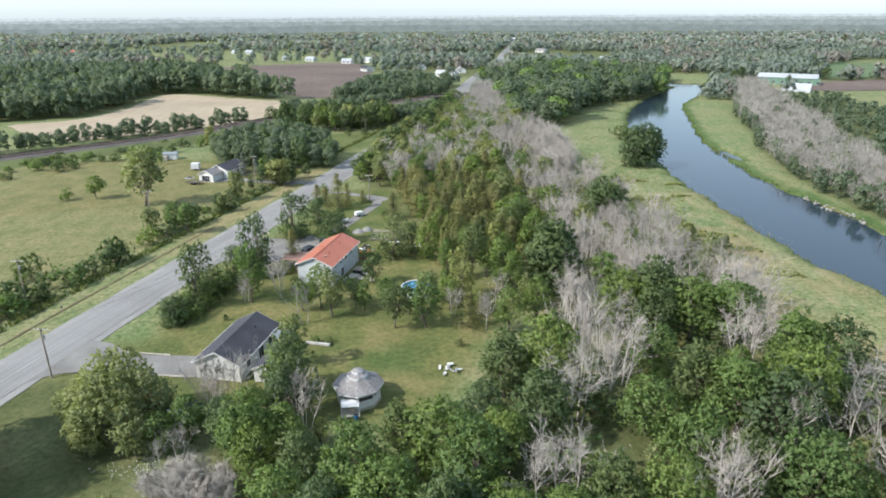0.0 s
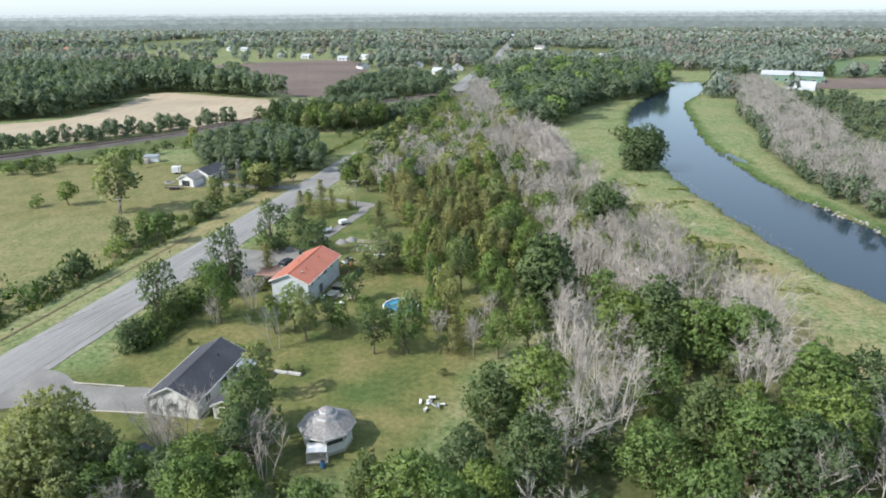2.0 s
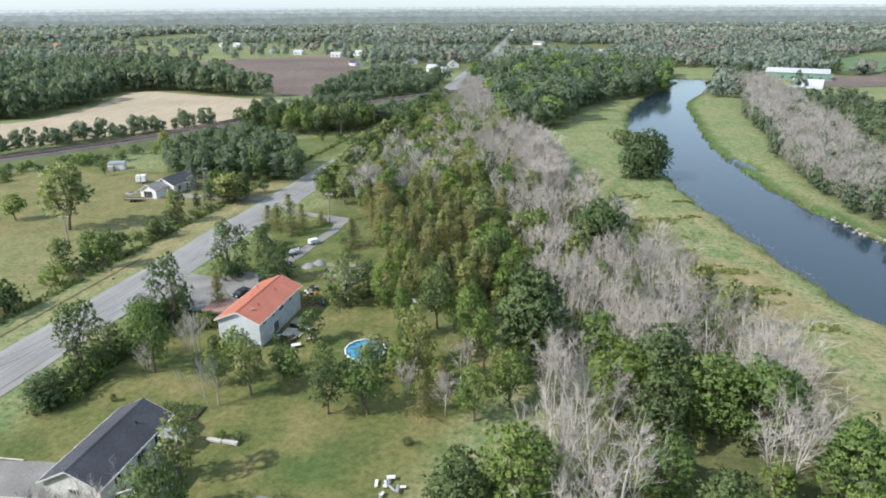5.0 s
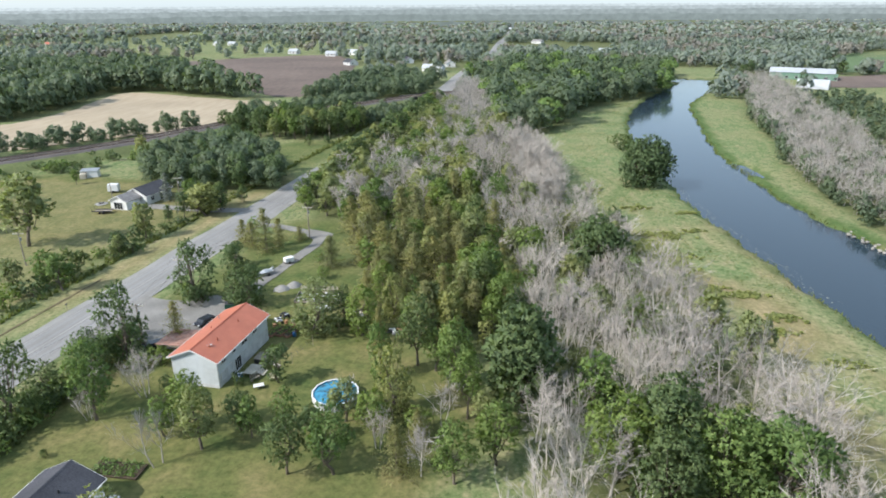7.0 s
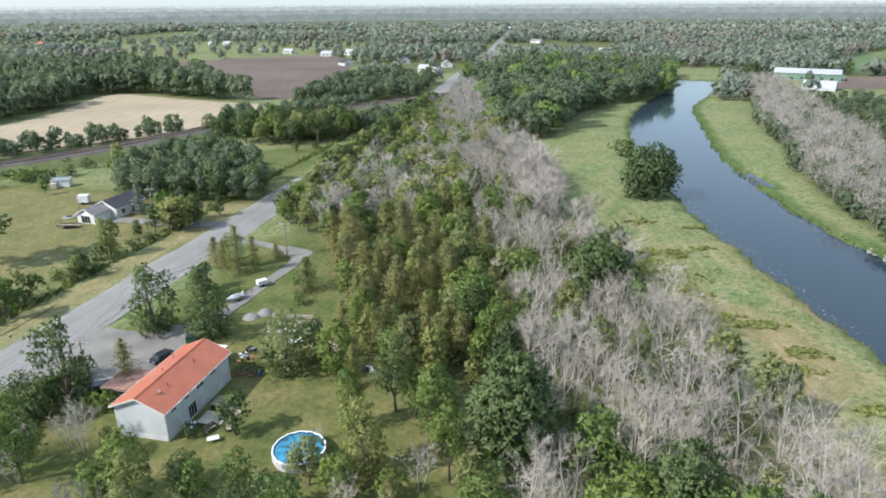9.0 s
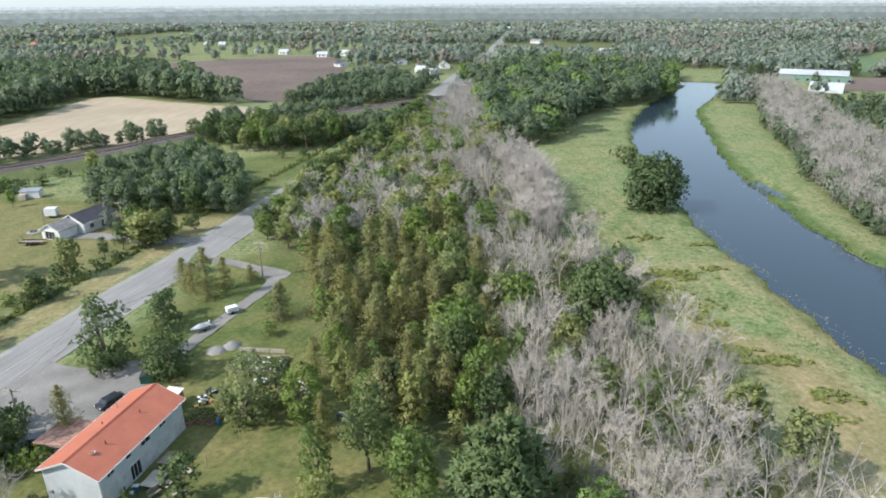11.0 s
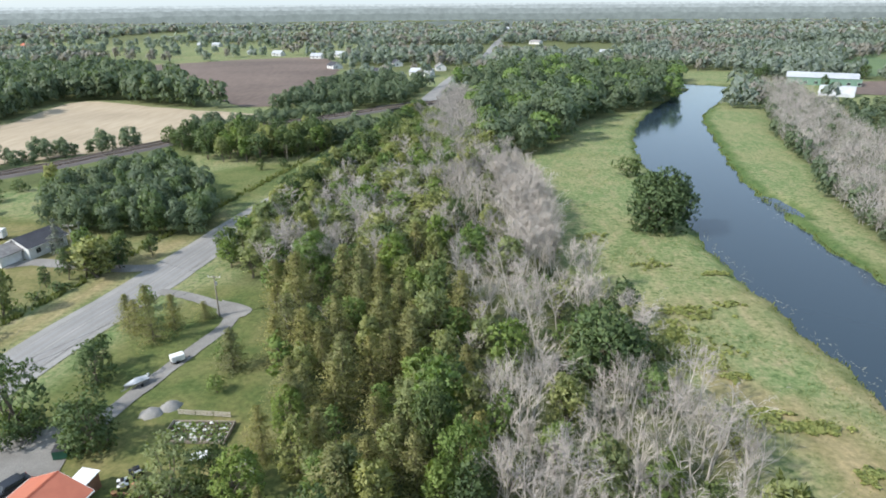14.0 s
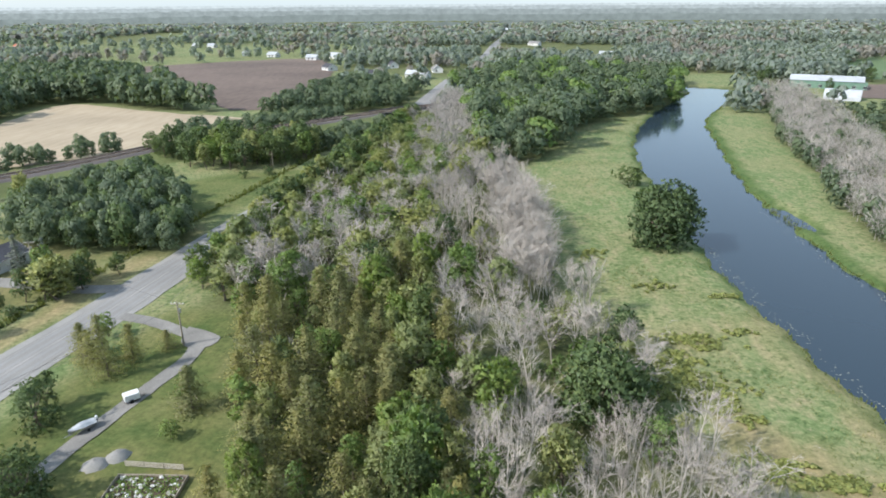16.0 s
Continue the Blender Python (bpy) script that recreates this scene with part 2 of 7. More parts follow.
# open places in the far country, where no wood grows
OPEN = [P_TAN, P_BROWN, P_CROP, P_YARD, [(-430, 800), (-150, 790), (-100, 700), (-140, 640), (-190, 735), (-300, 640), (-440, 720)], [(-750, 800), (-130, 780), (-140, 1010), (-750, 1050)], [(-560, 1240), (-200, 1180), (-220, 1300), (-560, 1380)],
        [(-150, 650), (-20, 570), (-25, 500), (-60, 520), (-100, 570)], [(195, 450), (260, 470), (260, 545), (170, 545), (165, 480)], [(135, 520), (190, 520), (200, 600), (150, 610)], [(430, 520), (260, 470), (220, 380), (500, 430)],
        W_RIVER, W_GREY, W_FARLEFT, W_MID, W_RIGHT, W_SCRUB, [(360, 880), (600, 860), (640, 940), (380, 960)], [(-20, 570), (-16, 640), (-60, 660), (-150, 650)]]


def along(line, y):
    """x of a line of (x, y) at y."""
    pts = np.array(line, float)
    return np.interp(y, pts[:, 1], pts[:, 0])


def bank(line, y):
    """x of a river bank (rows of y, x) at y: rounded between the rows, with small bays."""
    pts = np.array([p[:2] for p in smooth_line(line, 4.0)], float)
    return np.interp(y, pts[:, 0], pts[:, 1]) + 0.55 * np.sin(np.asarray(y) * 0.31) + 0.4 * np.sin(np.asarray(y) * 0.83 + 1)


def smooth_line(line, step):
    """Catmull-Rom through the points, one vertex about every step metres."""
    pts = [Vector((*p, 0)) for p in line]
    out = []
    for i in range(len(pts) - 1):
        a, b, c, d = pts[max(i - 1, 0)], pts[i], pts[i + 1], pts[min(i + 2, len(pts) - 1)]
        n = max(2, int((c - b).length / step))
        for k in range(n):
            u = k / n
            out.append(0.5 * (2 * b + (c - a) * u + (2 * a - 5 * b + 4 * c - d) * u * u + (3 * b - a - 3 * c + d) * u ** 3))
    out.append(pts[-1])
    return out


def strip(name, line, left, right, z, mat, step=4.0, ragged=0.0, thick=0.0, parent=None):
    """A band along a line, from left to right metres of it (left negative)."""
    pts = smooth_line(line, step)
    vs, fs = [], []
    rng = random.Random(7)
    for i, p in enumerate(pts):
        d = (pts[min(i + 1, len(pts) - 1)] - pts[max(i - 1, 0)]).normalized()
        side = Vector((d.y, -d.x, 0))
        vs.append((*(p + side * (left + rng.uniform(-ragged, ragged))).xy, z))
        vs.append((*(p + side * (right + rng.uniform(-ragged, ragged))).xy, z))
        if i:
            k = 2 * i
            fs.append((k - 2, k - 1, k + 1, k))
    return mesh_ob(name, vs, fs, mat, parent)


def fill(name, poly, z, mat, ragged=0.5, step=3.0):
    """A flat patch of ground cover with a slightly ragged edge."""
    rng = random.Random(len(poly))
    line = smooth_line(poly + [poly[0]], step)[:-1]
    vs = [(p.x + rng.uniform(-ragged, ragged), p.y + rng.uniform(-ragged, ragged), z) for p in line]
    bm = bmesh.new()
    face = bm.faces.new([bm.verts.new(v) for v in vs])
    bmesh.ops.triangulate(bm, faces=[face])
    bmesh.ops.recalc_face_normals(bm, faces=bm.faces[:])
    if sum(f.normal.z for f in bm.faces) < 0:
        bmesh.ops.reverse_faces(bm, faces=bm.faces[:])
    me = bpy.data.meshes.new(name)
    bm.to_mesh(me)
    bm.free()
    me.materials.append(mat)
    return new(name, me)


# ---- the ground: one sheet to the horizon ----


def steps(*spans):
    out = []
    for a, b, s in spans:
        out += list(np.arange(a, b, s))
    return np.array(out + [spans[-1][1]])


gx = steps((-5000, -1000, 400), (-1000, -300, 50), (-300, -130, 6), (-130, 120, 2.1), (120, 300, 6), (300, 1000, 50), (1000, 5000, 400))
gy = steps((-300, 20, 20), (20, 330, 2.1), (330, 560, 4), (560, 1000, 10), (1000, 2000, 60), (2000, 5000, 300))
GX, GY = np.meshgrid(gx, gy)
wet = np.minimum(GX - bank(BANK_L, GY), bank(BANK_R, GY) - GX)      # metres inside the river
wet = np.where((GY < 535) & (GY > -79), wet, -50)
inlet = 2.4 * (1 - np.hypot((GX - 85.6 - 0.12 * (250 - GY)) / 1.9, (GY - 250) / 7.5))
wet = np.maximum(wet, np.where(inlet > -2, inlet, -50))
lump = np.vectorize(lambda x, y: noise.fractal(Vector((x * 0.06, y * 0.06, 0)), 0.8, 2.0, 3))(GX, GY)
rolling = np.clip((np.abs(GX) - 300) / 2000, 0, 1) * 8 + np.clip((GY - 1200) / 3000, 0, 1) * 18
GZ = 0.12 * lump + rolling * (0.6 + 0.4 * lump)
near_road = np.clip((np.abs(GX - along(ROAD, GY)) - 6) / 10, 0, 1)
GZ = GZ * np.where(GY < 2300, near_road, 1) - 0.06
GZ = np.where(wet > -3, GZ - 1.9 * np.clip((wet + 3.5) / 6.5, 0, 1), GZ)
ny, nx = GX.shape
idx = np.arange(ny * nx).reshape(ny, nx)
quads = np.stack([idx[:-1, :-1], idx[:-1, 1:], idx[1:, 1:], idx[1:, :-1]], -1).reshape(-1, 4)


def soft_mask(poly, rounds=2):
    m = inside(GX, GY, poly).astype(float)
    for _ in range(rounds):
        m[1:-1, 1:-1] = (m[1:-1, 1:-1] * 2 + m[:-2, 1:-1] + m[2:, 1:-1] + m[1:-1, :-2] + m[1:-1, 2:]) / 6
    return m


lawn = np.maximum.reduce([soft_mask(P_LAWN), soft_mask(P_WESTLAWN), 0.8 * soft_mask(P_NORTHFIELD)])
verge_off = GX - along(ROAD, GY)
lawn = np.maximum(lawn, 0.62 * np.clip((-verge_off - 14) / 5, 0, 1) * np.clip((232 - GY) / 12, 0, 1) * (GX > -260))
verge = np.clip(1 - np.abs(verge_off + 9.5) / 4.0, 0, 1) ** 0.5 * np.clip((245 - GY) / 25, 0, 1) * np.clip((GY - 118) / 30, 0.3, 1)
dry = np.vectorize(lambda x, y: noise.fractal(Vector((x * 0.09, y * 0.05, 4)), 0.8, 2.0, 4))(GX, GY)
verge = np.maximum(verge, 1.0 * np.clip((225 - GY) / 70, 0, 1) * np.clip((GX - 24) / 8, 0, 1) * (GX < 90) * np.clip(0.5 + 1.5 * dry, 0, 1))
verge = np.maximum(verge, 0.34 * np.clip((-verge_off - 15) / 8, 0, 1) * (GY < 225))
wood = np.maximum.reduce([soft_mask(p) for p in (W_FRONT, W_GREY, W_DEAD, W_CEDAR, W_MIX, W_NORTH, W_WEST, W_RIVER, W_FARLEFT, W_MID, W_RIGHT, W_SCRUB)])
# rough brownish grass; tree shade on it is painted in as dark floor cover
rough = soft_mask([(-66, 48), (-46, 48), (-47, 60), (-54, 68), (-62, 76), (-78, 79), (-80, 66)])
wood = np.maximum(wood, 1.0 * rough * np.clip(0.8 + 0.8 * lump, 0.2, 1))
wood = np.maximum(wood, np.clip((GY - 430) / 120, 0, 0.8) * (1 - np.maximum.reduce([soft_mask(p) for p in OPEN[:11]])))
verge = np.maximum(verge, 0.35 * rough)
lush = 0.85 * np.clip(1.25 - np.abs(wet + 1.0) / 2.0, 0, 1) * (GY > 60)
lush = np.maximum(lush, 0.95 * np.clip(1.3 - np.abs(wet + 2.6) / 2.4, 0, 1) * (GX > bank(BANK_L, GY) + 8) * (GY > 110) * (GY < 420))
lush = np.maximum(lush, 0.4 * soft_mask([(-58, 150), (-52, 172), (-46, 190), (-36, 192), (-27, 160), (-32, 150)], 4))
lush = np.maximum(lush, 0.35 * soft_mask(P_NORTHFIELD, 3))
lush = np.maximum(lush, 0.75 * np.clip(1.6 - np.hypot((GX + 22.5) / 3.6, (GY - 87) / 3.4), 0, 1) * (0.75 + 0.5 * np.clip(lump, -1, 1)))
M_GROUND, nt, p = node_mat("ground_cover")
att = nt.nodes.new("ShaderNodeVertexColor")
att.layer_name = "cover"
sep = nt.nodes.new("ShaderNodeSeparateColor")
nt.links.new(att.outputs[0], sep.inputs[0])
fine = fnoise(nt, 1.1, 9, 0.75)
mid = fnoise(nt, 0.14, 5, 0.6)
big = fnoise(nt, 0.03, 4, 0.6)
streak = fnoise(nt, 0.30, 6, 0.68, (1, 0.45, 1))
meadow = ramp(nt, streak, [(0.34, (0.100, 0.148, 0.060)), (0.48, (0.145, 0.190, 0.084)), (0.58, (0.188, 0.208, 0.104)), (0.68, (0.25, 0.228, 0.135))])
meadow = mix(nt, ramp(nt, big, [(0.42, (0, 0, 0)), (0.58, (1, 1, 1))]), meadow, mix(nt, 0.45, meadow, (0.235, 0.222, 0.118)))
mott = fnoise(nt, 0.55, 7, 0.72)
meadow = mix(nt, ramp(nt, mott, [(0.53, (0, 0, 0)), (0.66, (0.6, 0.6, 0.6))]), meadow, (0.255, 0.218, 0.14))
meadow = mix(nt, ramp(nt, mott, [(0.36, (0.85, 0.85, 0.85)), (0.47, (0, 0, 0))]), meadow, (0.068, 0.112, 0.040))
lawn_c = ramp(nt, mid, [(0.32, (0.074, 0.100, 0.034)), (0.5, (0.124, 0.132, 0.050)), (0.7, (0.19, 0.168, 0.078))])
verge_c = ramp(nt, streak, [(0.3, (0.155, 0.148, 0.066)), (0.7, (0.295, 0.242, 0.142))])
floor_c = ramp(nt, mid, [(0.3, (0.060, 0.076, 0.031)), (0.7, (0.12, 0.128, 0.058))])
col = mix(nt, sep.outputs[0], meadow, lawn_c)
col = mix(nt, att.outputs[1], col, ramp(nt, mid, [(0.3, (0.045, 0.088, 0.028)), (0.7, (0.080, 0.122, 0.040))]))
col = mix(nt, sep.outputs[1], col, verge_c)
col = mix(nt, sep.outputs[2], col, floor_c)
grain = ramp(nt, fine, [(0.32, (0.50, 0.56, 0.48)), (0.5, (0.95, 0.95, 0.93)), (0.68, (1.38, 1.32, 1.28))])
col = mix(nt, 0.85, col, grain, 'MULTIPLY')
nt.links.new(col, p.inputs["Base Color"])
p.inputs["Roughness"].default_value, p.inputs["Specular IOR Level"].default_value = 0.95, 0.1
bump(nt, p, fine, 0.6, 0.12)
ground = mesh_ob("ground", np.stack([GX, GY, GZ], -1).reshape(-1, 3), quads, M_GROUND, smooth=True)
cover = ground.data.color_attributes.new("cover", 'FLOAT_COLOR', 'POINT')
cover.data.foreach_set("color", np.stack([lawn, verge, wood, lush], -1).astype(np.float32).ravel())
tagged(ground, "rolling green grassland with dry patches and mown lawn", "ground", kind="structure")

# water
M_WATER, nt, p = node_mat("river_water")
p.inputs["Base Color"].default_value = (0.022, 0.037, 0.052, 1)
p.inputs["Roughness"].default_value, p.inputs["IOR"].default_value = 0.09, 1.33
bump(nt, p, fnoise(nt, 1.2, 4, 0.6, (1, 0.5, 1)), 0.14, 0.04)
wy = np.arange(-70, 536, 6.0)
vs = [v for y in wy for v in ((float(bank(BANK_L, y)) - 2, y, -0.85), (float(bank(BANK_R, y)) + (6 if 238 < y < 262 else 2), y, -0.85))]
river = mesh_ob("river_water", vs, [(2 * i, 2 * i + 1, 2 * i + 3, 2 * i + 2) for i in range(len(wy) - 1)], M_WATER)
tagged(river, "calm dark blue river reflecting the pale sky", "river", kind="structure")

# fields
for nm, poly, mat, lab in (("stubble_field", P_TAN, M_STRAW, "harvested tan stubble field beside the railway"), ("ploughed_field", P_BROWN, M_PLOUGH, "bare brown ploughed field"),
                           ("crop_field", P_CROP, M_CROP, "dark green crop field behind the barn"), ("farm_yard", P_YARD, M_PLOUGH, "bare brown farmyard soil beside the barn")):
    tagged(fill(nm, poly, 0.16, mat, 1.5, 8), lab, "field", kind="structure")

# road
tagged(strip("road_shoulder", ROAD, -5.35, 5.35, 0.02, M_SHOULDER, 4, 0.2), "pale gravel shoulders along the highway", "road shoulder", kind="structure")
tagged(strip("road", ROAD, -3.9, 3.9, 0.06, M_ASPHALT, 4), "two-lane grey asphalt highway", "road", kind="structure")
for off in (-2.65, -0.95, 0.95, 2.65):
    tagged(strip("wheel_path", ROAD, off - 0.36, off + 0.36, 0.064, M_WORN, 4, 0.0), "pale worn wheel path in the asphalt", "road surface", kind="structure")
tagged(strip("road_line", ROAD, -0.12, 0.12, 0.066, M_PAINT, 4), "worn pale centre line on the asphalt", "road marking", kind="structure")
tagged(strip("road_line", ROAD, -3.45, -3.33, 0.066, M_PAINT, 4), "worn white edge line on the asphalt", "road marking", kind="structure")
tagged(strip("road_line", ROAD, 3.33, 3.45, 0.066, M_PAINT, 4), "worn white edge line on the asphalt", "road marking", kind="structure")

tagged(strip("ditch", [(-97.5, 40), (-89.6, 76), (-86, 100), (-81.2, 130), (-77.6, 152)], -0.22, 0.22, 0.03, M_DITCH, 1.5, 0.12), "narrow bare earth ditch along the verge", "ditch", kind="structure")

# ---- plants ----


def leaf_sprays(c, n, size, rng, slim=0.62):
    """One pointed leaf spray a point: centres, normals, half lengths."""
    k = len(c)
    t = rng.normal(size=(k, 3))
    t -= n * (t * n).sum(1, keepdims=True)
    t /= np.linalg.norm(t, axis=1, keepdims=True) + 1e-9
    s = np.cross(n, t)
    a = size[:, None]
    v = np.stack([c + t * a * 1.1, c - t * a * 0.9 + s * a * slim, c - t * a * 0.9 - s * a * slim], 1).reshape(-1, 3)
    f = np.arange(3 * k).reshape(k, 3)
    return v, f


def unit(rng, k):
    v = rng.normal(size=(k, 3))
    return v / np.linalg.norm(v, axis=1, keepdims=True)


def leaf_normals(v, f, n):
    """Rounded shading of a crown: each spray takes its clump's outward direction, and faces that way."""
    n = n / (np.linalg.norm(n, axis=1, keepdims=True) + 1e-9)
    a, b, c = v[f[:, 0]], v[f[:, 1]], v[f[:, 2]]
    back = (np.cross(b - a, c - a) * n).sum(1) < 0
    f = np.where(back[:, None], f[:, [0, 2, 1]], f)
    return f, np.repeat(n, 3, 0)


def tube(pts, radii, sides, vs, fs):
    """A tapered bent limb, appended to vs and fs."""
    base = len(vs)
    for i, (p, r) in enumerate(zip(pts, radii)):
        d = (pts[min(i + 1, len(pts) - 1)] - pts[max(i - 1, 0)]).normalized()
        u = d.orthogonal().normalized()
        w = d.cross(u)
        for k in range(sides):
            a = 2 * math.pi * k / sides
            vs.append(tuple(p + (u * math.cos(a) + w * math.sin(a)) * r))
    for i in range(len(pts) - 1):
        for k in range(sides):
            a, b = base + i * sides + k, base + i * sides + (k + 1) % sides
            fs.append((a, b, b + sides, a + sides))


def limb_path(rng, p, d, length, bends, lift, wild=0.16):
    pts = [p.copy()]
    d = d.normalized()
    for _ in range(bends):
        d = (d + Vector(rng.normal(size=3)) * wild + Vector((0, 0, lift))).normalized()
        p = p + d * (length / bends)
        pts.append(p.copy())
    return pts, d


def broadleaf_meshes(seed, h, w, leaves, size, low=0.18, lobes=30, puff=1.0):
    """Trunk and crown of a broadleaf tree: limbs reach into lobes of leaf sprays."""
    rng = np.random.default_rng(seed)
    vs, fs = [], []
    top = h * 0.62
    trunk, _ = limb_path(rng, Vector((0, 0, -0.3)), Vector((rng.normal() * 0.05, rng.normal() * 0.05, 1)), top, 5, 0.1)
    r0 = 0.02 * h + 0.05
    tube(trunk, [r0 * (1 - 0.14 * i) for i in range(6)], 7, vs, fs)
    zc, rz = h * (low + 1) / 2, h * (1 - low) / 2
    cs, rs = [], []
    for i in range(lobes):
        u = rng.uniform(-0.75, 1) ** 1
        a = i * 2.39996 + rng.normal() * 0.4
        rad = math.sqrt(max(0.05, 1 - u * u)) * rng.uniform(0.55, 0.86)
        c = np.array([math.cos(a) * rad * w / 2 * rng.uniform(0.8, 1.12), math.sin(a) * rad * w / 2 * rng.uniform(0.8, 1.12), zc + u * rz * rng.uniform(0.62, 0.92)])
        cs.append(c)
        rs.append(w * rng.uniform(0.10, 0.22) * puff)
        if i % 3 == 0:
            start = trunk[rng.integers(2, 5)]
            end = Vector(c)
            midp = (start + end) / 2 + Vector((0, 0, -0.08 * h))
            tube([start, midp, end], [r0 * 0.42, r0 * 0.26, r0 * 0.08], 4, vs, fs)
    cs, rs = np.array(cs), np.array(rs)
    each = 6
    tufts_n = leaves // each
    pick = rng.choice(lobes, tufts_n, p=rs ** 2 / (rs ** 2).sum())
    d = unit(rng, tufts_n)
    d[:, 2] = np.where((d[:, 2] < -0.25) & (rng.random(tufts_n) < 0.7), -d[:, 2], d[:, 2])
    c = cs[pick] + d * (rs[pick] * rng.uniform(0.78, 1.1, tufts_n))[:, None] * [1, 1, 1.05]
    # a tuft: leaf sprays that fan out and up from one shoot
    c, d = np.repeat(c, each, 0), np.repeat(d, each, 0)
    k = len(c)
    way = d * 0.7 + unit(rng, k) * 0.9 + [0, 0, 0.3]
    way /= np.linalg.norm(way, axis=1, keepdims=True)
    a = (size * rng.uniform(0.6, 1.35, k))[:, None]
    c = c + way * a * 1.5
    n = d * 0.9 + unit(rng, k) * 0.6 + [0, 0, 0.5]
    s = np.cross(way, n)
    s /= np.linalg.norm(s, axis=1, keepdims=True) + 1e-6
    v = np.stack([c + way * a * 1.1, c - way * a * 0.9 + s * a * 0.62, c - way * a * 0.9 - s * a * 0.62], 1).reshape(-1, 3)
    out = (c - [0, 0, zc]) / [w / 2, w / 2, rz]
    f, nrm = leaf_normals(v, np.arange(3 * k).reshape(k, 3), d * 0.8 + out * 0.45 + unit(rng, k) * 0.45 + [0, 0, 0.15])
    return (vs, fs), (v, f, nrm)


def conifer_meshes(seed, h, w, leaves, size, low=0.1, thin=0.0):
    """A ragged cedar or spruce: whorls of drooping sprays on a straight stem."""
    rng = np.random.default_rng(seed)
    vs, fs = [], []
    tube([Vector((0, 0, -0.2)), Vector((0.04, 0.02, h * 0.5)), Vector((0, 0, h * 0.98))], [0.016 * h, 0.011 * h, 0.02], 6, vs, fs)
    boughs = int(leaves / 14)
    cc, nn = [], []
    for i in range(boughs):
        z = low + (1 - low) * rng.random() ** 1.25
        reach = w / 2 * 2.0 * (1.02 - z) ** 0.8 * rng.uniform(0.35, 1.15)
        a = rng.uniform(0, 2 * math.pi)
        out = np.array([math.cos(a), math.sin(a), 0])
        rise = rng.uniform(-0.25, 0.35)
        k = 14
        s = rng.random(k) ** 0.6
        c = np.array([0, 0, z * h]) + out * (s * reach)[:, None] + np.stack([rng.normal(size=k) * 0.07 * w, rng.normal(size=k) * 0.07 * w, rise * s * reach + rng.normal(size=k) * 0.12], 1)
        cc.append(c)
        n = out * 0.5 + unit(rng, k) * 0.6 + [0, 0, 0.5]
        nn.append(n / np.linalg.norm(n, axis=1, keepdims=True))
        if i % 5 == 0:
            tube([Vector((0, 0, z * h)), Vector(out * reach) + Vector((0, 0, z * h + rise * reach))], [0.035, 0.012], 3, vs, fs)
    c, n = np.concatenate(cc), np.concatenate(nn)
    v, f = leaf_sprays(c, n, size * rng.uniform(0.6, 1.4, len(c)), rng, 0.42)
    f, nrm = leaf_normals(v, f, c * [1, 1, 0] / (np.hypot(c[:, 0], c[:, 1])[:, None] + 0.2) + unit(rng, len(c)) * 0.5 + [0, 0, 0.35])
    return (vs, fs), (v, f, nrm)


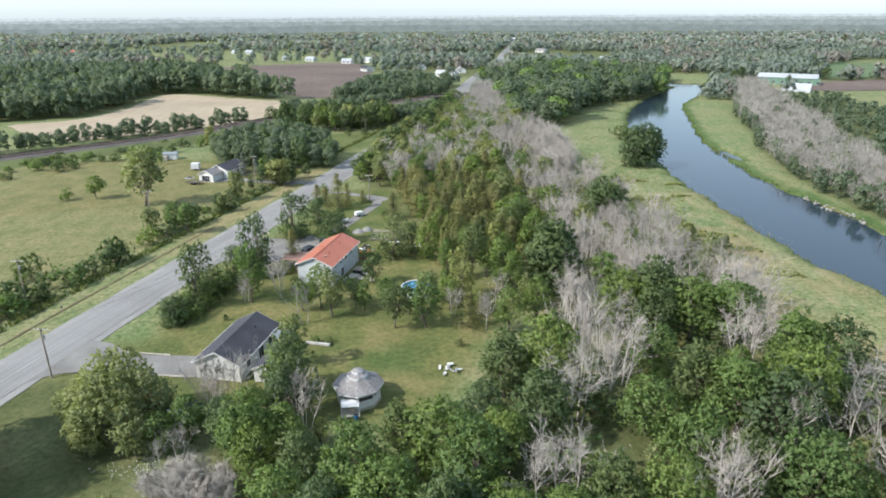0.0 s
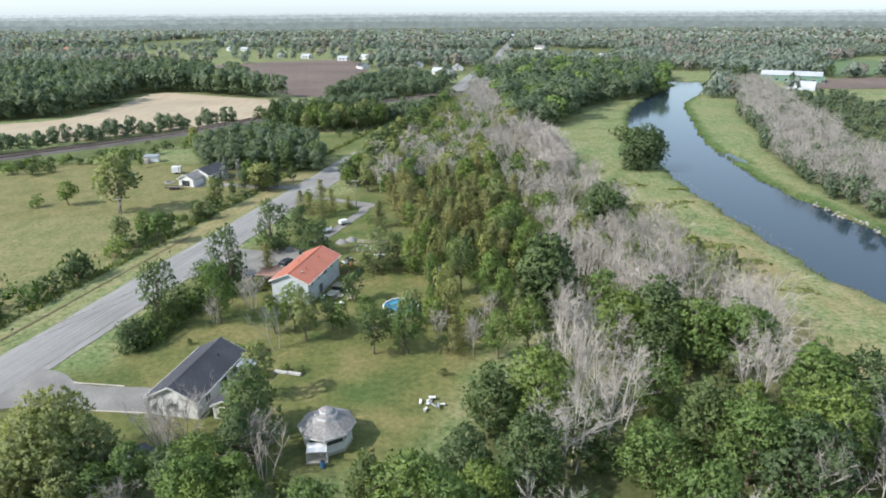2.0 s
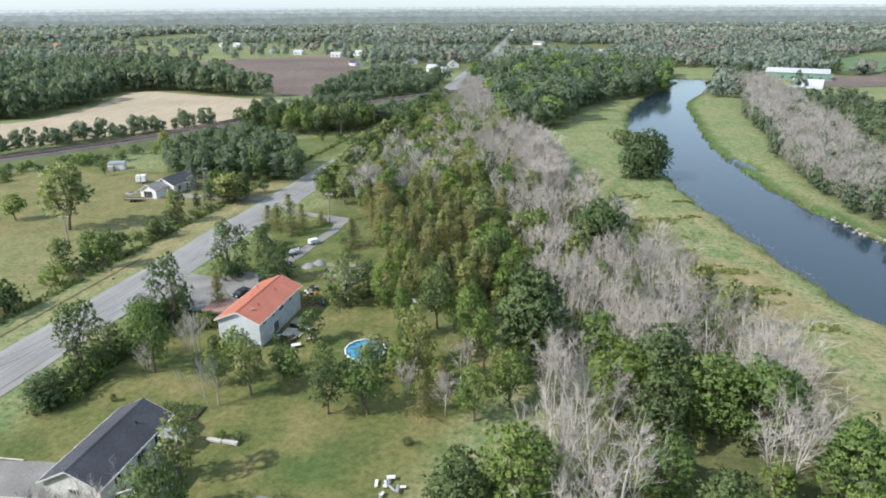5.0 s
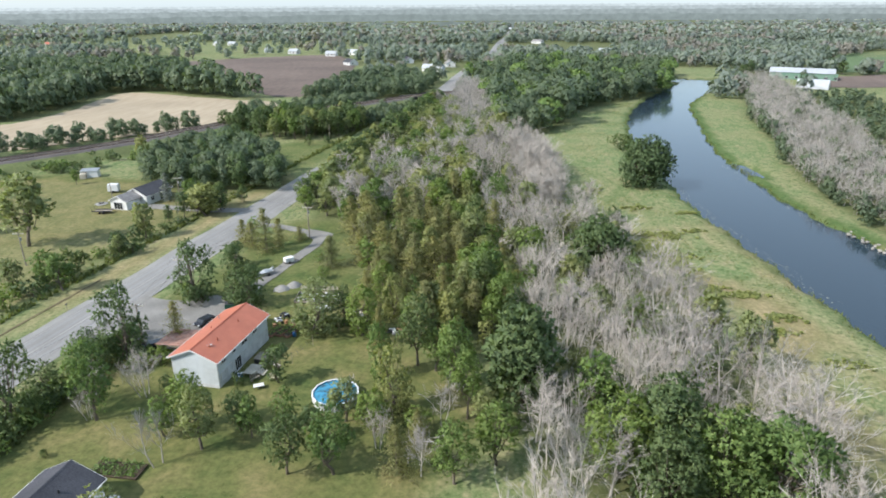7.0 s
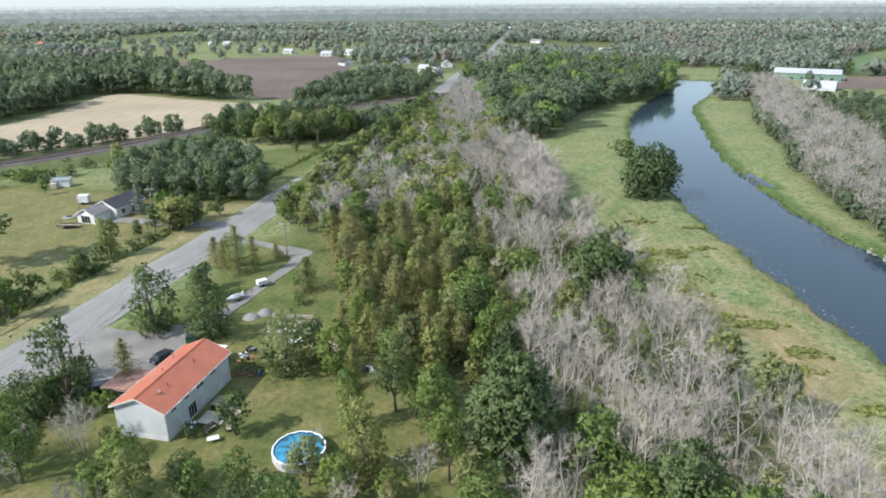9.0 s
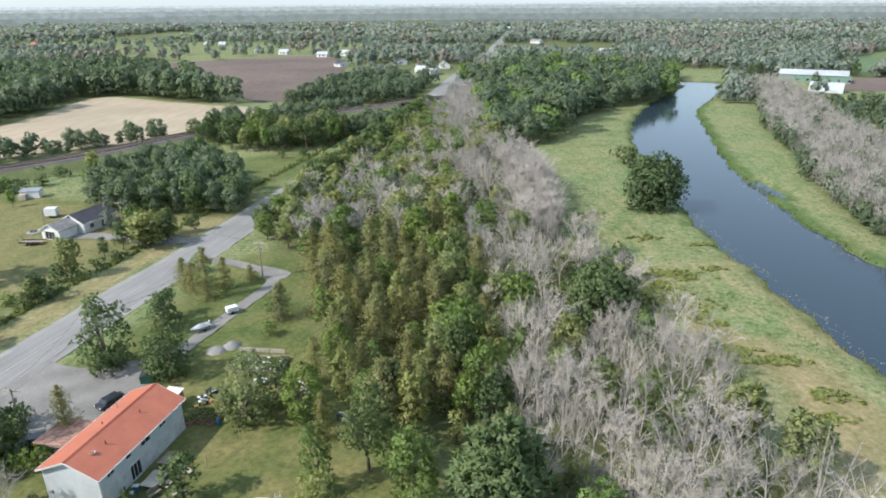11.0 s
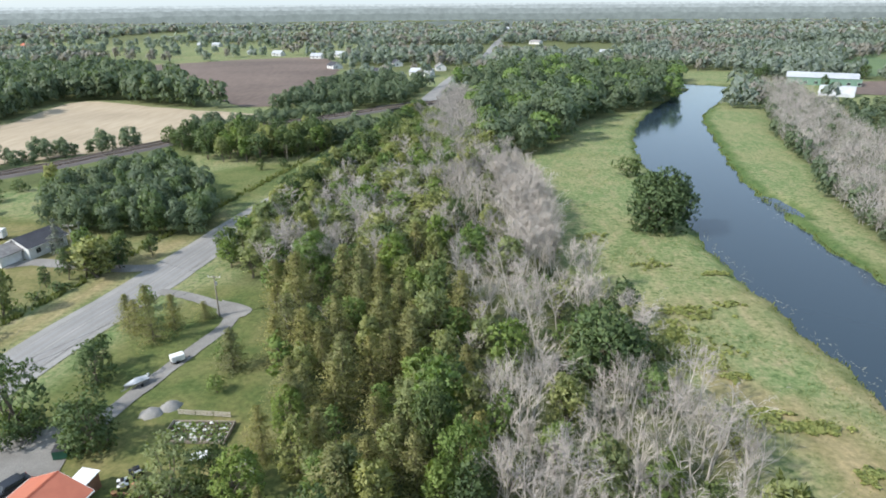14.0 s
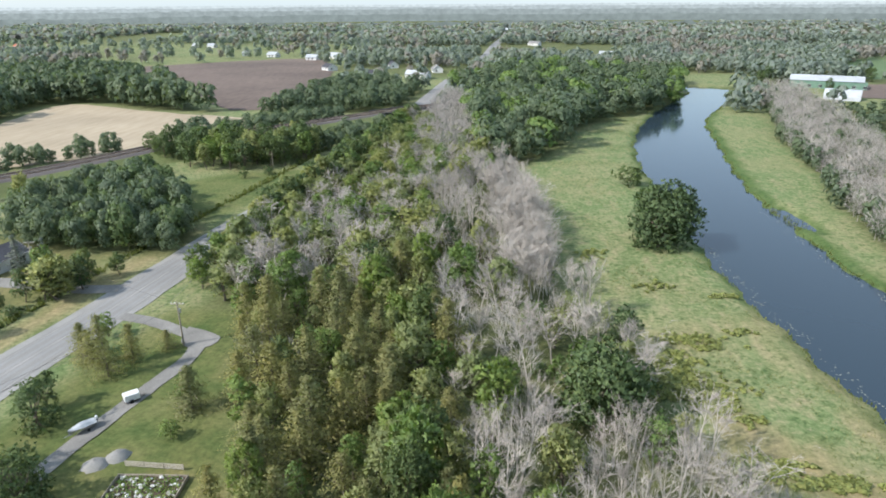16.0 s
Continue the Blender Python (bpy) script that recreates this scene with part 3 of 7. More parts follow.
def dead_meshes(seed, h, spread, stems, fine, low=0.2, limbs=26):
    """A leafless tree: pale stems that fork low into leaders, fanned out and up, and a haze of fine twigs."""
    rng = np.random.default_rng(seed)
    vs, fs = [], []
    ends = []
    per = max(5, limbs // (2 * stems))
    for s in range(stems):
        a = 2 * math.pi * s / stems + rng.uniform(0, 1)
        tilt = 0.06 + 0.2 * (stems > 1) * rng.random()
        foot = Vector((math.cos(a), math.sin(a), 0)) * spread * 0.18 * (stems > 1) + Vector((0, 0, -0.3))
        pts, _ = limb_path(rng, foot, Vector((math.cos(a) * tilt, math.sin(a) * tilt, 1)), h * rng.uniform(0.78, 0.98), 7, 0.03, 0.07)
        r = 0.0075 * h + 0.03
        tube(pts, [r * (1 - 0.13 * i) for i in range(8)], 5, vs, fs)
        for i in range(per):
            u = low + (0.82 - low) * ((i + rng.random()) / per)
            k = min(6, int(u * 7))
            p = pts[k].lerp(pts[k + 1], u * 7 - k)
            b = i * 2.39996 + rng.uniform(-0.5, 0.5)
            ln = max(0.16, 0.9 - u) * h * rng.uniform(0.55, 0.95)
            out = spread / 4.2 * rng.uniform(0.45, 0.95)
            q, qd = limb_path(rng, p, Vector((math.cos(b) * out, math.sin(b) * out, 1)), ln, 5, 0.05, 0.10)
            r1 = r * (1 - 0.75 * u) * 0.42 + 0.012
            tube(q, [r1 * (1 - 0.17 * j) for j in range(6)], 3, vs, fs)
            for j in range(1, 6):
                for _ in range(3):
                    d2 = (q[j] - q[j - 1]).normalized() + Vector(rng.normal(size=3)) * 0.5
                    q2, _ = limb_path(rng, q[j].lerp(q[j - 1], rng.random()), d2, ln * rng.uniform(0.22, 0.42), 2, 0.05, 0.12)
                    ends.append(q2)
    for q in ends:
        w = (q[2] - q[0]).orthogonal().normalized()
        b = len(vs)
        vs += [tuple(q[0] - w * 0.02), tuple(q[0] + w * 0.02), tuple(q[1] + w * 0.014), tuple(q[1] - w * 0.014), tuple(q[2])]
        fs += [(b, b + 1, b + 2, b + 3), (b + 3, b + 2, b + 4)]
    # twigs: thin blades
    tw_v, tw_f = [], []
    for k in rng.integers(0, len(ends), fine):
        q = ends[k]
        p0 = q[0].lerp(q[2], float(rng.uniform(0.2, 1.0)))
        d = ((q[2] - q[0]).normalized() + Vector(rng.normal(size=3)) * 0.55 + Vector((0, 0, 0.12))).normalized()
        ln = float(rng.uniform(0.35, 1.0)) * spread * 0.30
        w = d.orthogonal().normalized() * 0.02
        b = len(tw_v)
        tw_v += [tuple(p0 - w), tuple(p0 + w), tuple(p0 + d * ln)]
        tw_f.append((b, b + 1, b + 2))
    return (vs, fs), (tw_v, tw_f)


def plant(name, stem, crown, stem_mat, crown_mat, label, category, group="", crown_name="crown"):
    base = new(name)
    base.empty_display_size = 0.2
    if stem is not None:
        mesh_ob("trunk", stem[0], stem[1], stem_mat, base, smooth=True)
    mesh_ob(crown_name, crown[0], crown[1], crown_mat, base, normals=crown[2] if len(crown) > 2 else None)
    return tagged(base, label, category, group)


def dead_stand(name, places, label, seed):
    """Many leafless trees joined: rows of x, y, height, width factor."""
    forms = [dead_meshes(seed + i, 13.0, (4.2, 3.8, 4.6)[i], 1, 950, limbs=18) for i in range(3)]
    vs, fs, slots, base = [], [], [], 0
    for i, (x, y, h, wd) in enumerate(places):
        k = h / 13.0
        ca, sa = math.cos(i * 2.4) * k * wd, math.sin(i * 2.4) * k * wd
        for slot, (v, f) in enumerate(forms[i % 3]):
            v = np.array(v)
            vs.append(np.stack([v[:, 0] * ca - v[:, 1] * sa + x, v[:, 0] * sa + v[:, 1] * ca + y, v[:, 2] * k], 1))
            fs += [tuple(q + base for q in face) for face in f]
            slots += [slot] * len(f)
            base += len(v)
    tagged(mesh_ob(name, np.concatenate(vs), fs, [M_DEAD, M_TWIG], slots=slots), label, "dead trees", kind="stuff")


class Kind:
    """A kind of plant with a few grown forms; the first use of a form places it, the next ones copy it."""

    def __init__(self, forms, height):
        self.forms, self.height, self.first, self.n = forms, height, {}, 0

    def put(self, x, y, h, wide=1.0, z=-0.05, form=None, label=""):
        k = self.n % len(self.forms) if form is None else form
        self.n += 1
        s = h / self.height
        m = Matrix.LocRotScale((x, y, z), Euler((0, 0, (self.n * 2.39996) % 6.2832)), (s * wide, s * wide, s))
        if k not in self.first:
            ob = self.forms[k]()
            ob.matrix_basis = m
            self.first[k] = ob
        else:
            src = self.first[k]
            old = src.scale.copy()
            src.scale = (1, 1, 1)
            ob = copy_thing(src, m)
            src.scale = old
        if label:
            ob["label"] = label
        return ob


def maple(seed, mat, leaves=2300, size=0.34, w=8.0, low=0.16, lobes=34, label="leafy green broadleaf tree in full summer leaf", name="broadleaf_tree", h=11.0, puff=1.0):
    return lambda: plant(name, *broadleaf_meshes(seed, h, w, leaves, size, low, lobes, puff), M_BARK, mat, label, "tree", "trees of the wood")


NEAR = Kind([maple(i, (M_LEAF, M_LEAF_DARK, M_LEAF)[i % 3], 7800, 0.177, w=(8.4, 7.2, 9.2, 7.8, 8.0)[i], low=0.0, lobes=64, puff=0.86) for i in range(5)], 11.0)
YELLOWT = Kind([maple(170 + i, M_LEAF_LIGHT, 7800, 0.177, w=(8.6, 7.6)[i], low=0.0, lobes=60, puff=0.86, label="yellow-green broadleaf tree by the rough grass") for i in range(2)], 11.0)
MIDT = Kind([maple(20 + i, (M_LEAF, M_LEAF_LIGHT, M_LEAF_LIGHT, M_LEAF_DARK)[i % 4], 2000, 0.29, w=(7.0, 6.2, 5.2, 7.6, 5.8, 6.6)[i], low=0.06, lobes=40, puff=0.85) for i in range(6)], 11.0)
DARKT = Kind([maple(40 + i, M_LEAF_DARK, 1900, 0.31, w=(7.8, 8.6, 7.0)[i], low=0.0, lobes=44, puff=0.82, label="dark green broadleaf tree in a dense wood") for i in range(3)], 11.0)
LAWN = Kind([maple(60 + i, (M_LEAF, M_LEAF_DARK)[i % 2], 2000, 0.175, w=(4.6, 4.0, 5.0)[i], low=0.08, lobes=22, puff=1.1, label="small green tree standing on the lawn", name="lawn_tree", h=7.0) for i in range(3)], 7.0)
GARDEN = Kind([maple(200 + i, (M_LEAF, M_LEAF_LIGHT, M_LEAF_DARK, M_LEAF)[i], 4200, 0.14, w=(5.8, 5.2, 6.0, 5.4)[i], low=0.13, lobes=40, puff=0.9, label="rounded green tree with a bare lower trunk on the lawn", name="lawn_tree", h=9.0) for i in range(4)], 9.0)
YARD = Kind([maple(180 + i, (M_LEAF_LIGHT, M_LEAF, M_LEAF_DARK, M_LEAF)[i], 4800, 0.155, w=(6.2, 5.4, 6.6, 5.0)[i], low=-0.26, lobes=46, puff=0.9, label="full green tree growing by the yard and drive", name="yard_tree", h=9.0) for i in range(4)], 9.0)
BUSH = Kind([lambda i=i: plant("bush", *broadleaf_meshes(80 + i, 3.0, 4.0, 800, 0.185, -0.1, 18), M_BARK, (M_LEAF_DARK, M_LEAF)[i % 2], "dense green leafy bush with a rounded crown", "bush", "bushes") for i in range(3)], 3.0)
SCRUB = Kind([lambda i=i: plant("young_tree", *broadleaf_meshes(90 + i, 8.0, 3.6, 1100, 0.19, 0.03, 22), M_BARK, (M_LEAF_LIGHT, M_LEAF, M_LEAF_LIGHT)[i], "slender light green young tree in leaf", "tree", "trees of the wood") for i in range(3)], 8.0)
CEDAR = Kind([lambda i=i: plant("cedar_tree", *conifer_meshes(100 + i, 9.0, (4.8, 4.0, 5.4, 4.4)[i], 2700, 0.185, 0.04), M_BARK, M_CEDAR, "olive-brown cedar with thinning sprays", "tree", "cedars") for i in range(4)], 9.0)
SPRUCE = Kind([lambda i=i: plant("spruce_tree", *conifer_meshes(120 + i, 9.0, 3.6, 1700, 0.20, 0.05), M_BARK, M_SPRUCE, "grey-green spruce beside the white house", "tree", "spruces") for i in range(1)], 9.0)
DEAD = Kind([lambda i=i: plant("dead_tree", *dead_meshes(140 + i, 13.0, (4.2, 3.6, 4.8, 3.8)[i], (2, 1, 4, 2)[i], 1150), M_DEAD, M_TWIG, "leafless grey dead tree with fine bare twigs", "dead tree", "dead trees") for i in range(4)], 13.0)
DEADM = Kind([lambda i=i: plant("dead_tree", *dead_meshes(150 + i, 13.0, (4.2, 3.8, 4.6)[i], 1, 950, limbs=18), M_DEAD, M_TWIG, "leafless grey dead tree with fine bare twigs", "dead tree", "dead trees") for i in range(3)], 13.0)
DEADB = Kind([lambda i=i: plant("dead_bush", *dead_meshes(160 + i, 6.0, 2.6, 7, 3200, 0.1, 42), M_DEAD, M_TWIG, "dense pale leafless bush of thin upright stems", "bush", "dead bushes") for i in range(2)], 6.0)


def scatter(poly, gap, seed, clear=()):
    """Places in a polygon, thrown at random, no two nearer than about gap."""
    rng = random.Random(seed)
    xs, ys = [q[0] for q in poly], [q[1] for q in poly]
    x0, x1, y0, y1 = min(xs), max(xs), min(ys), max(ys)
    near = 0.71 * gap
    tries = int(9 * (x1 - x0) * (y1 - y0) / gap ** 2)
    px = np.array([rng.uniform(x0, x1) for _ in range(tries)])
    py = np.array([rng.uniform(y0, y1) for _ in range(tries)])
    ok = inside(px, py, poly)
    for cx, cy, r in clear:
        ok &= (px - cx) ** 2 + (py - cy) ** 2 > r * r
    cells, out = {}, []
    for x, y in zip(px[ok].tolist(), py[ok].tolist()):
        i, j = int(x // near), int(y // near)
        if all((x - a) ** 2 + (y - b) ** 2 > near * near for u in (-1, 0, 1) for v in (-1, 0, 1) for a, b in cells.get((i + u, j + v), ())):
            cells.setdefault((i, j), []).append((x, y))
            out.append((x, y))
    return sorted(out, key=lambda q: q[1])


rng0 = random.Random(17)
# the maples and dead trees of the near wood, one by one
FRONT = [(-36.4, 77.0, 7.5), (-34, 70, 7.5), (-37.5, 66, 7), (-36, 61, 9), (-28, 57, 9), (-22, 56, 9.5), (-18, 64, 8), (-13, 61, 9), (-18, 52, 10), (-8, 68, 9), (-9, 56, 10), (-5, 78, 10), (1, 80, 10.5),
         (-6, 62, 9), (-1, 67, 10), (15, 100, 12.5), (21, 101, 13), (26, 97, 12.5), (31, 95, 11.5), (19, 94, 12), (17, 84, 10), (21, 76, 11), (13, 70, 9), (24, 71, 11), (28, 67, 11), (16, 62, 10), (21, 58, 10), (12, 54, 10),
         (37, 84, 12), (42, 83, 12), (33, 73, 11), (6, 54, 9), (27, 56, 11), (1, 51, 9), (-24, 49, 9), (-29, 51, 9), (-12, 49, 9), (-5, 50, 9),
         (-45, 65.5, 6.2), (-41, 66, 6), (-47.5, 63, 6), (-39, 63, 6.5), (-34, 59, 8), (-32, 63, 8.5), (34, 54, 9), (42, 62, 10), (47, 73, 10), (-72, 57, 14.5), (-70, 49, 14), (-74.5, 60, 12), (-68, 53, 13)]
for x, y, h in FRONT:
    NEAR.put(x, y, h * rng0.uniform(0.84, 1.14), rng0.uniform(0.92, 1.15))
for x, y, h in ((-54, 64, 11), (-50.3, 66.5, 9.5), (-58.3, 65.5, 8.5), (-50.5, 62, 7.5), (-55.5, 68, 11.5), (-56, 61.5, 7), (-61, 67.5, 6.5)):
    YELLOWT.put(x, y, h, 1.0)
for x, y, h in ((-41, 54, 6), (-38.5, 53, 5.5), (-43.5, 54, 5.2), (-40, 56.5, 5), (-37, 55.5, 5), (-42.5, 57, 4.6), (-45, 56, 4), (-39.5, 50.5, 5.5), (-36, 52, 5)):
    DEADB.put(x, y, h, 1.25)
for x, y, h, wd in ((-1, 142, 11, 0.75), (3, 135, 11, 0.7), (-29, 194, 11, 1.0)):
    NEAR.put(x, y, h, wd)
for x, y, h, w, n, z, lab in ((46.4, 228, 14.5, 15.5, 17000, -0.8, "large round green tree standing alone by the river"), (22, 161, 10.0, 12.0, 9000, 0, "round dark green maple among dead trees"),
                               (4.5, 112.5, 15.0, 10.0, 11000, 0, "tall dark green maple at the edge of the lawn")):
    big_tree = plant("broadleaf_tree", *broadleaf_meshes(int(h * 10), h, w, n, 0.30 if h > 14.2 else 0.27, -0.06, 90, 0.85), M_BARK, M_LEAF_DARK, lab, "tree")
    big_tree.location = (x, y, z)
# x, y, height, width of the trees round the yard, the drive and the lawn
YARD_TREES = [(-53.9, 143.2, 12.4, 7.2), (-51.4, 155.7, 7.2, 5.2), (-43.7, 141.2, 8.4, 6.2), (-47.0, 144.5, 5.0, 4.4), (-56.2, 122.0, 13.4, 6.4), (-59.0, 117.4, 7.5, 5.6), (-61.2, 104.8, 13.2, 6.2), (-62, 111, 6.0, 5.0),
              (-28.5, 132.1, 9.8, 7.4), (-20.6, 131.6, 9.2, 6.2), (-24.6, 135.0, 7.6, 4.0), (-15.6, 118.7, 10.3, 4.2), (-12.4, 110.2, 11.4, 5.2), (-4.6, 116.5, 11.5, 6.0), (-63, 97.5, 5.0, 5.0), (-12.8, 133.5, 7.5, 4.4), (-16.4, 138.0, 8.5, 4.6), (-19.0, 144.0, 8.6, 4.8)]
for i, (x, y, h, w) in enumerate(YARD_TREES):
    YARD.put(x, y, h, w / (0.66 * h), form=2 if i < 8 else i % 4)
YARD.put(-34.4, 74.4, 11.5, 0.9, form=2)
for x, y, h, w in ((-51.9, 106.8, 11.4, 6.2), (-35.3, 101.7, 9.2, 5.2), (-23.4, 98.0, 8.6, 5.0), (-18.0, 98.4, 10.0, 5.4), (-38.2, 105.2, 8.2, 5.4), (-18.7, 108.4, 6.8, 5.0), (-10.6, 122.7, 12.0, 5.8), (-7.8, 121.3, 8.0, 4.8), (-2.7, 110.0, 9.7, 4.4),
                   (-0.3, 106.5, 6.6, 4.2), (-31.9, 105.6, 6.2, 3.8), (1.0, 101.0, 9.0, 5.4), (-3.8, 97.5, 8.0, 5.0)):
    GARDEN.put(x, y, h, w / (0.62 * h))
for x, y, h, w in ((-49.6, 126.2, 8.4, 4.2), (-32.8, 160.5, 7.0, 6.0), (-49.0, 168.0, 10.2, 5.2), (-47.5, 172.4, 6.6, 4.4), (-53.5, 171.5, 6.0, 5.2), (-56.5, 174.0, 5.6, 5.0), (-10.6, 98.8, 6.8, 4.2), (-8.6, 104.4, 5.0, 3.6), (-44.0, 176.4, 3.6, 3.4), (-17.4, 128.4, 7.0, 3.4), (-21.4, 140.6, 7.8, 4.0)):
    CEDAR.put(x, y, h, w / (0.68 * h))
for i in range(16):
    BUSH.put(-60.5 + 0.13 * i + rng0.uniform(-1.5, 1.5), 97 + 2.1 * i, rng0.uniform(2.2, 3.8), 1.1)
SCRUB.put(-37.2, 84.3, 9.5, 1.0)
for x, y, h in ((212, 498, 8), (262, 548, 10), (280, 543, 8), (196, 548, 10), (188, 540, 9)):
    DARKT.put(x, y, h, 0.9, label="dark green tree beside the farm barn")
BUSH.put(29, 118, 5.5, 1.0, label="bright green bush growing among dead trees")
BUSH.put(49, 279, 6.5, 0.9)
for x, y, h in ((7, 81, 15.5), (9, 76, 16), (4, 72, 14), (10, 92, 15.5), (1, 57, 12.5), (-2, 56, 12), (18, 55, 13), (15, 54, 12.5), (36, 64, 14), (36, 59, 14), (31, 87, 14), (30, 65, 13.5), (40, 74, 13.5),
                (-32.3, 70, 10.5), (-31, 68.5, 9), (-42.5, 73.5, 10), (-45.2, 73, 9.5), (-44, 71, 8.5), (-46.5, 74, 8), (-43.5, 74.5, 8), (-45, 62, 6), (-46.8, 60.5, 5), (6, 86, 15), (12, 81, 14), (-39.4, 98.7, 9.4), (-7.7, 98.5, 9.2), (-48.3, 112.6, 8.5), (-49.5, 114, 7), (-5.8, 108.5, 8.2), (7.8, 107.9, 8.4), (-13.5, 103.5, 6.5), (7, 100, 11), (-27, 172, 9), (-55, 112, 7), (-53, 107, 6)):
    DEAD.put(x, y, h)
rng = random.Random(11)
spots = [(x, y, 4.4) for x, y, _ in FRONT[15:30]] + [(22, 161, 5.0), (20, 157, 3.5), (4.5, 112.5, 5.5), (10, 116, 4.0), (29, 118, 2.5)]
for x, y in scatter(W_DEAD, 4.5, 3, spots):
    u = rng.random() + 0.22 * noise.noise(Vector((x * 0.09, y * 0.09, 2)))
    if u < 0.66:
        (DEAD if y < 165 else DEADM).put(x, y, rng.uniform(8, 14.5), rng.uniform(0.85, 1.2))
    elif u < 0.86:
        SCRUB.put(x, y, rng.uniform(3.5, 7.5), rng.uniform(1.0, 1.5))
    elif u < 0.95:
        BUSH.put(x, y, rng.uniform(2, 4), 1.1)
    else:
        MIDT.put(x, y, rng.uniform(7, 11))
edge = []
for x, y in scatter([(11, 196), (19, 200), (19.5, 222), (18, 258), (13, 280), (8, 270), (10, 230)], 3.0, 19):
    edge.append((x, y, rng.uniform(12, 15.5) if y < 245 else rng.uniform(10, 13), 1.1))
dead_stand("meadow_dead_wood", edge, "dense leafless grey trees at the meadow's edge", 156)
for x, y in scatter(W_CEDAR, 5.0, 5, [(-29, 194, 4), (-27, 172, 2.5), (-32.8, 160.5, 3)]):
    u = rng.random()
    if u < 0.58:
        CEDAR.put(x, y, rng.uniform(6.5, 10.5), rng.uniform(0.9, 1.2))
    elif u < 0.74:
        SCRUB.put(x, y, rng.uniform(5, 8), rng.uniform(1.0, 1.3))
    elif u < 0.93:
        MIDT.put(x, y, rng.uniform(6, 9.5), rng.uniform(0.8, 1.0))
    else:
        DEADM.put(x, y, rng.uniform(6, 9))
for x, y in scatter(W_MIX, 5.0, 6, [(-1, 142, 3), (3, 135, 3), (4.5, 112.5, 5)]):
    u = rng.random()
    if u < 0.52:
        MIDT.put(x, y, rng.uniform(7, 11.5), rng.uniform(0.75, 1.05))
    elif u < 0.68:
        SCRUB.put(x, y, rng.uniform(5, 9), rng.uniform(1.0, 1.4))
    elif u < 0.93:
        CEDAR.put(x, y, rng.uniform(7, 11), 1.0)
    else:
        DEADM.put(x, y, rng.uniform(8, 12))
stand = []
for x, y in scatter(W_NORTH, 4.9, 7):
    u = rng.random() - (0.3 if x < along(ROAD, y) + 20 else 0)
    if u < 0.14:
        MIDT.put(x, y, rng.uniform(7, 11), 1.1, form=rng.choice((1, 2, 4, 5)))
    elif u < (0.5 if y < 255 else 0.66):
        SCRUB.put(x, y, rng.uniform(6, 10), 1.5)
    else:
        stand.append((x, y, rng.uniform(9, 13), 1.25))
dead_stand("north_dead_wood", stand, "leafless grey dead trees in the north wood", 150)
for i in range(44):
    y = 199 + 4.3 * i + rng.uniform(-1.5, 1.5)
    (DARKT if i % 2 else MIDT).put(float(along(ROAD, y)) + (8.6 if y < 232 else 7.0) + rng.uniform(-0.6, 3.0), y, rng.uniform(6.5, 8.5) if y < 232 else rng.uniform(8, 12), 1.1, label="green tree standing close beside the highway")
for x, y, h in ((-79, 192, 6.5), (-75, 194, 7.5), (-71.5, 198, 7), (-77, 198, 7.5), (-73, 202, 7), (-81, 188, 4.5), (-68, 205, 5)):
    DARKT.put(x, y, h, 0.85, label="dark green tree in the yard of the white house")
for x, y in scatter([(-112, 309), (-96, 297), (-78, 289), (-58, 303), (-54, 322), (-66, 333), (-80, 322), (-100, 322), (-116, 314)], 5.6, 15):
    (DARKT if rng.random() < 0.5 else MIDT).put(x, y, rng.uniform(7.5, 12), 0.9, label="green tree in the belt before the railway")
for x, y in scatter(W_FRONT, 7.2, 13, [(x, y, 2.6) for x, y, _ in FRONT] + [(-40, 54, 7.5), (-48.5, 69.5, 5), (-27, 72, 4)]):
    (SCRUB if rng.random() < 0.55 else BUSH).put(x, y, rng.uniform(3.5, 6.5), rng.uniform(0.9, 1.3))

# trees and bushes on the lawns, the verge and the west field
for x, y, h, w in ((-29.9, 104.2, 5.8, 3.2), (-30.3, 117, 6.2, 4.4), (-26.2, 106.8, 5.6, 3.2), (-56, 180, 4, 3.2), (-53, 160, 5.4, 4.2), (-33, 154.5, 2.6, 2.4), (-9, 106.6, 3.4, 3.6), (-21.8, 103.2, 5.6, 3.6), (-14.6, 105.8, 6.4, 4.0), (-41.2, 104, 5.2, 3.8)):
    LAWN.put(x, y, h, w / (0.65 * h))
for x, y, h, wd in ((-62, 97, 3.2, 1.1), (-63, 101, 3.4, 1.1), (-63, 105, 3.4, 1.1), (-61, 110, 3, 1), (-62.5, 99, 2.6, 1), (-36, 164, 2, 0.9), (-29, 170, 1.6, 0.9), (-54, 99, 1.2, 0.7), (-36, 92, 1.2, 1), (-33.5, 92, 1.1, 1),
                    (-12, 92, 1.2, 0.9), (-50, 121, 3, 0.9), (-36, 116, 2.4, 0.5)):
    BUSH.put(x, y, h, wd)
for x, y, h, wd in ((-53, 143.5, 3.2, 1.0), (-56.5, 145, 3, 1.0), (-46, 142, 2.8, 1.0), (-42.5, 142.8, 3, 1.0), (-30.8, 134.2, 2.8, 0.9), (-27.5, 134.6, 2.4, 0.9), (-40, 127.5, 1.6, 0.8), (-52.8, 119.5, 2.6, 1.0), (-53.5, 122, 2.4, 1.0), (-45.5, 114.2, 2.2, 0.8)):
    BUSH.put(x, y, h, wd)
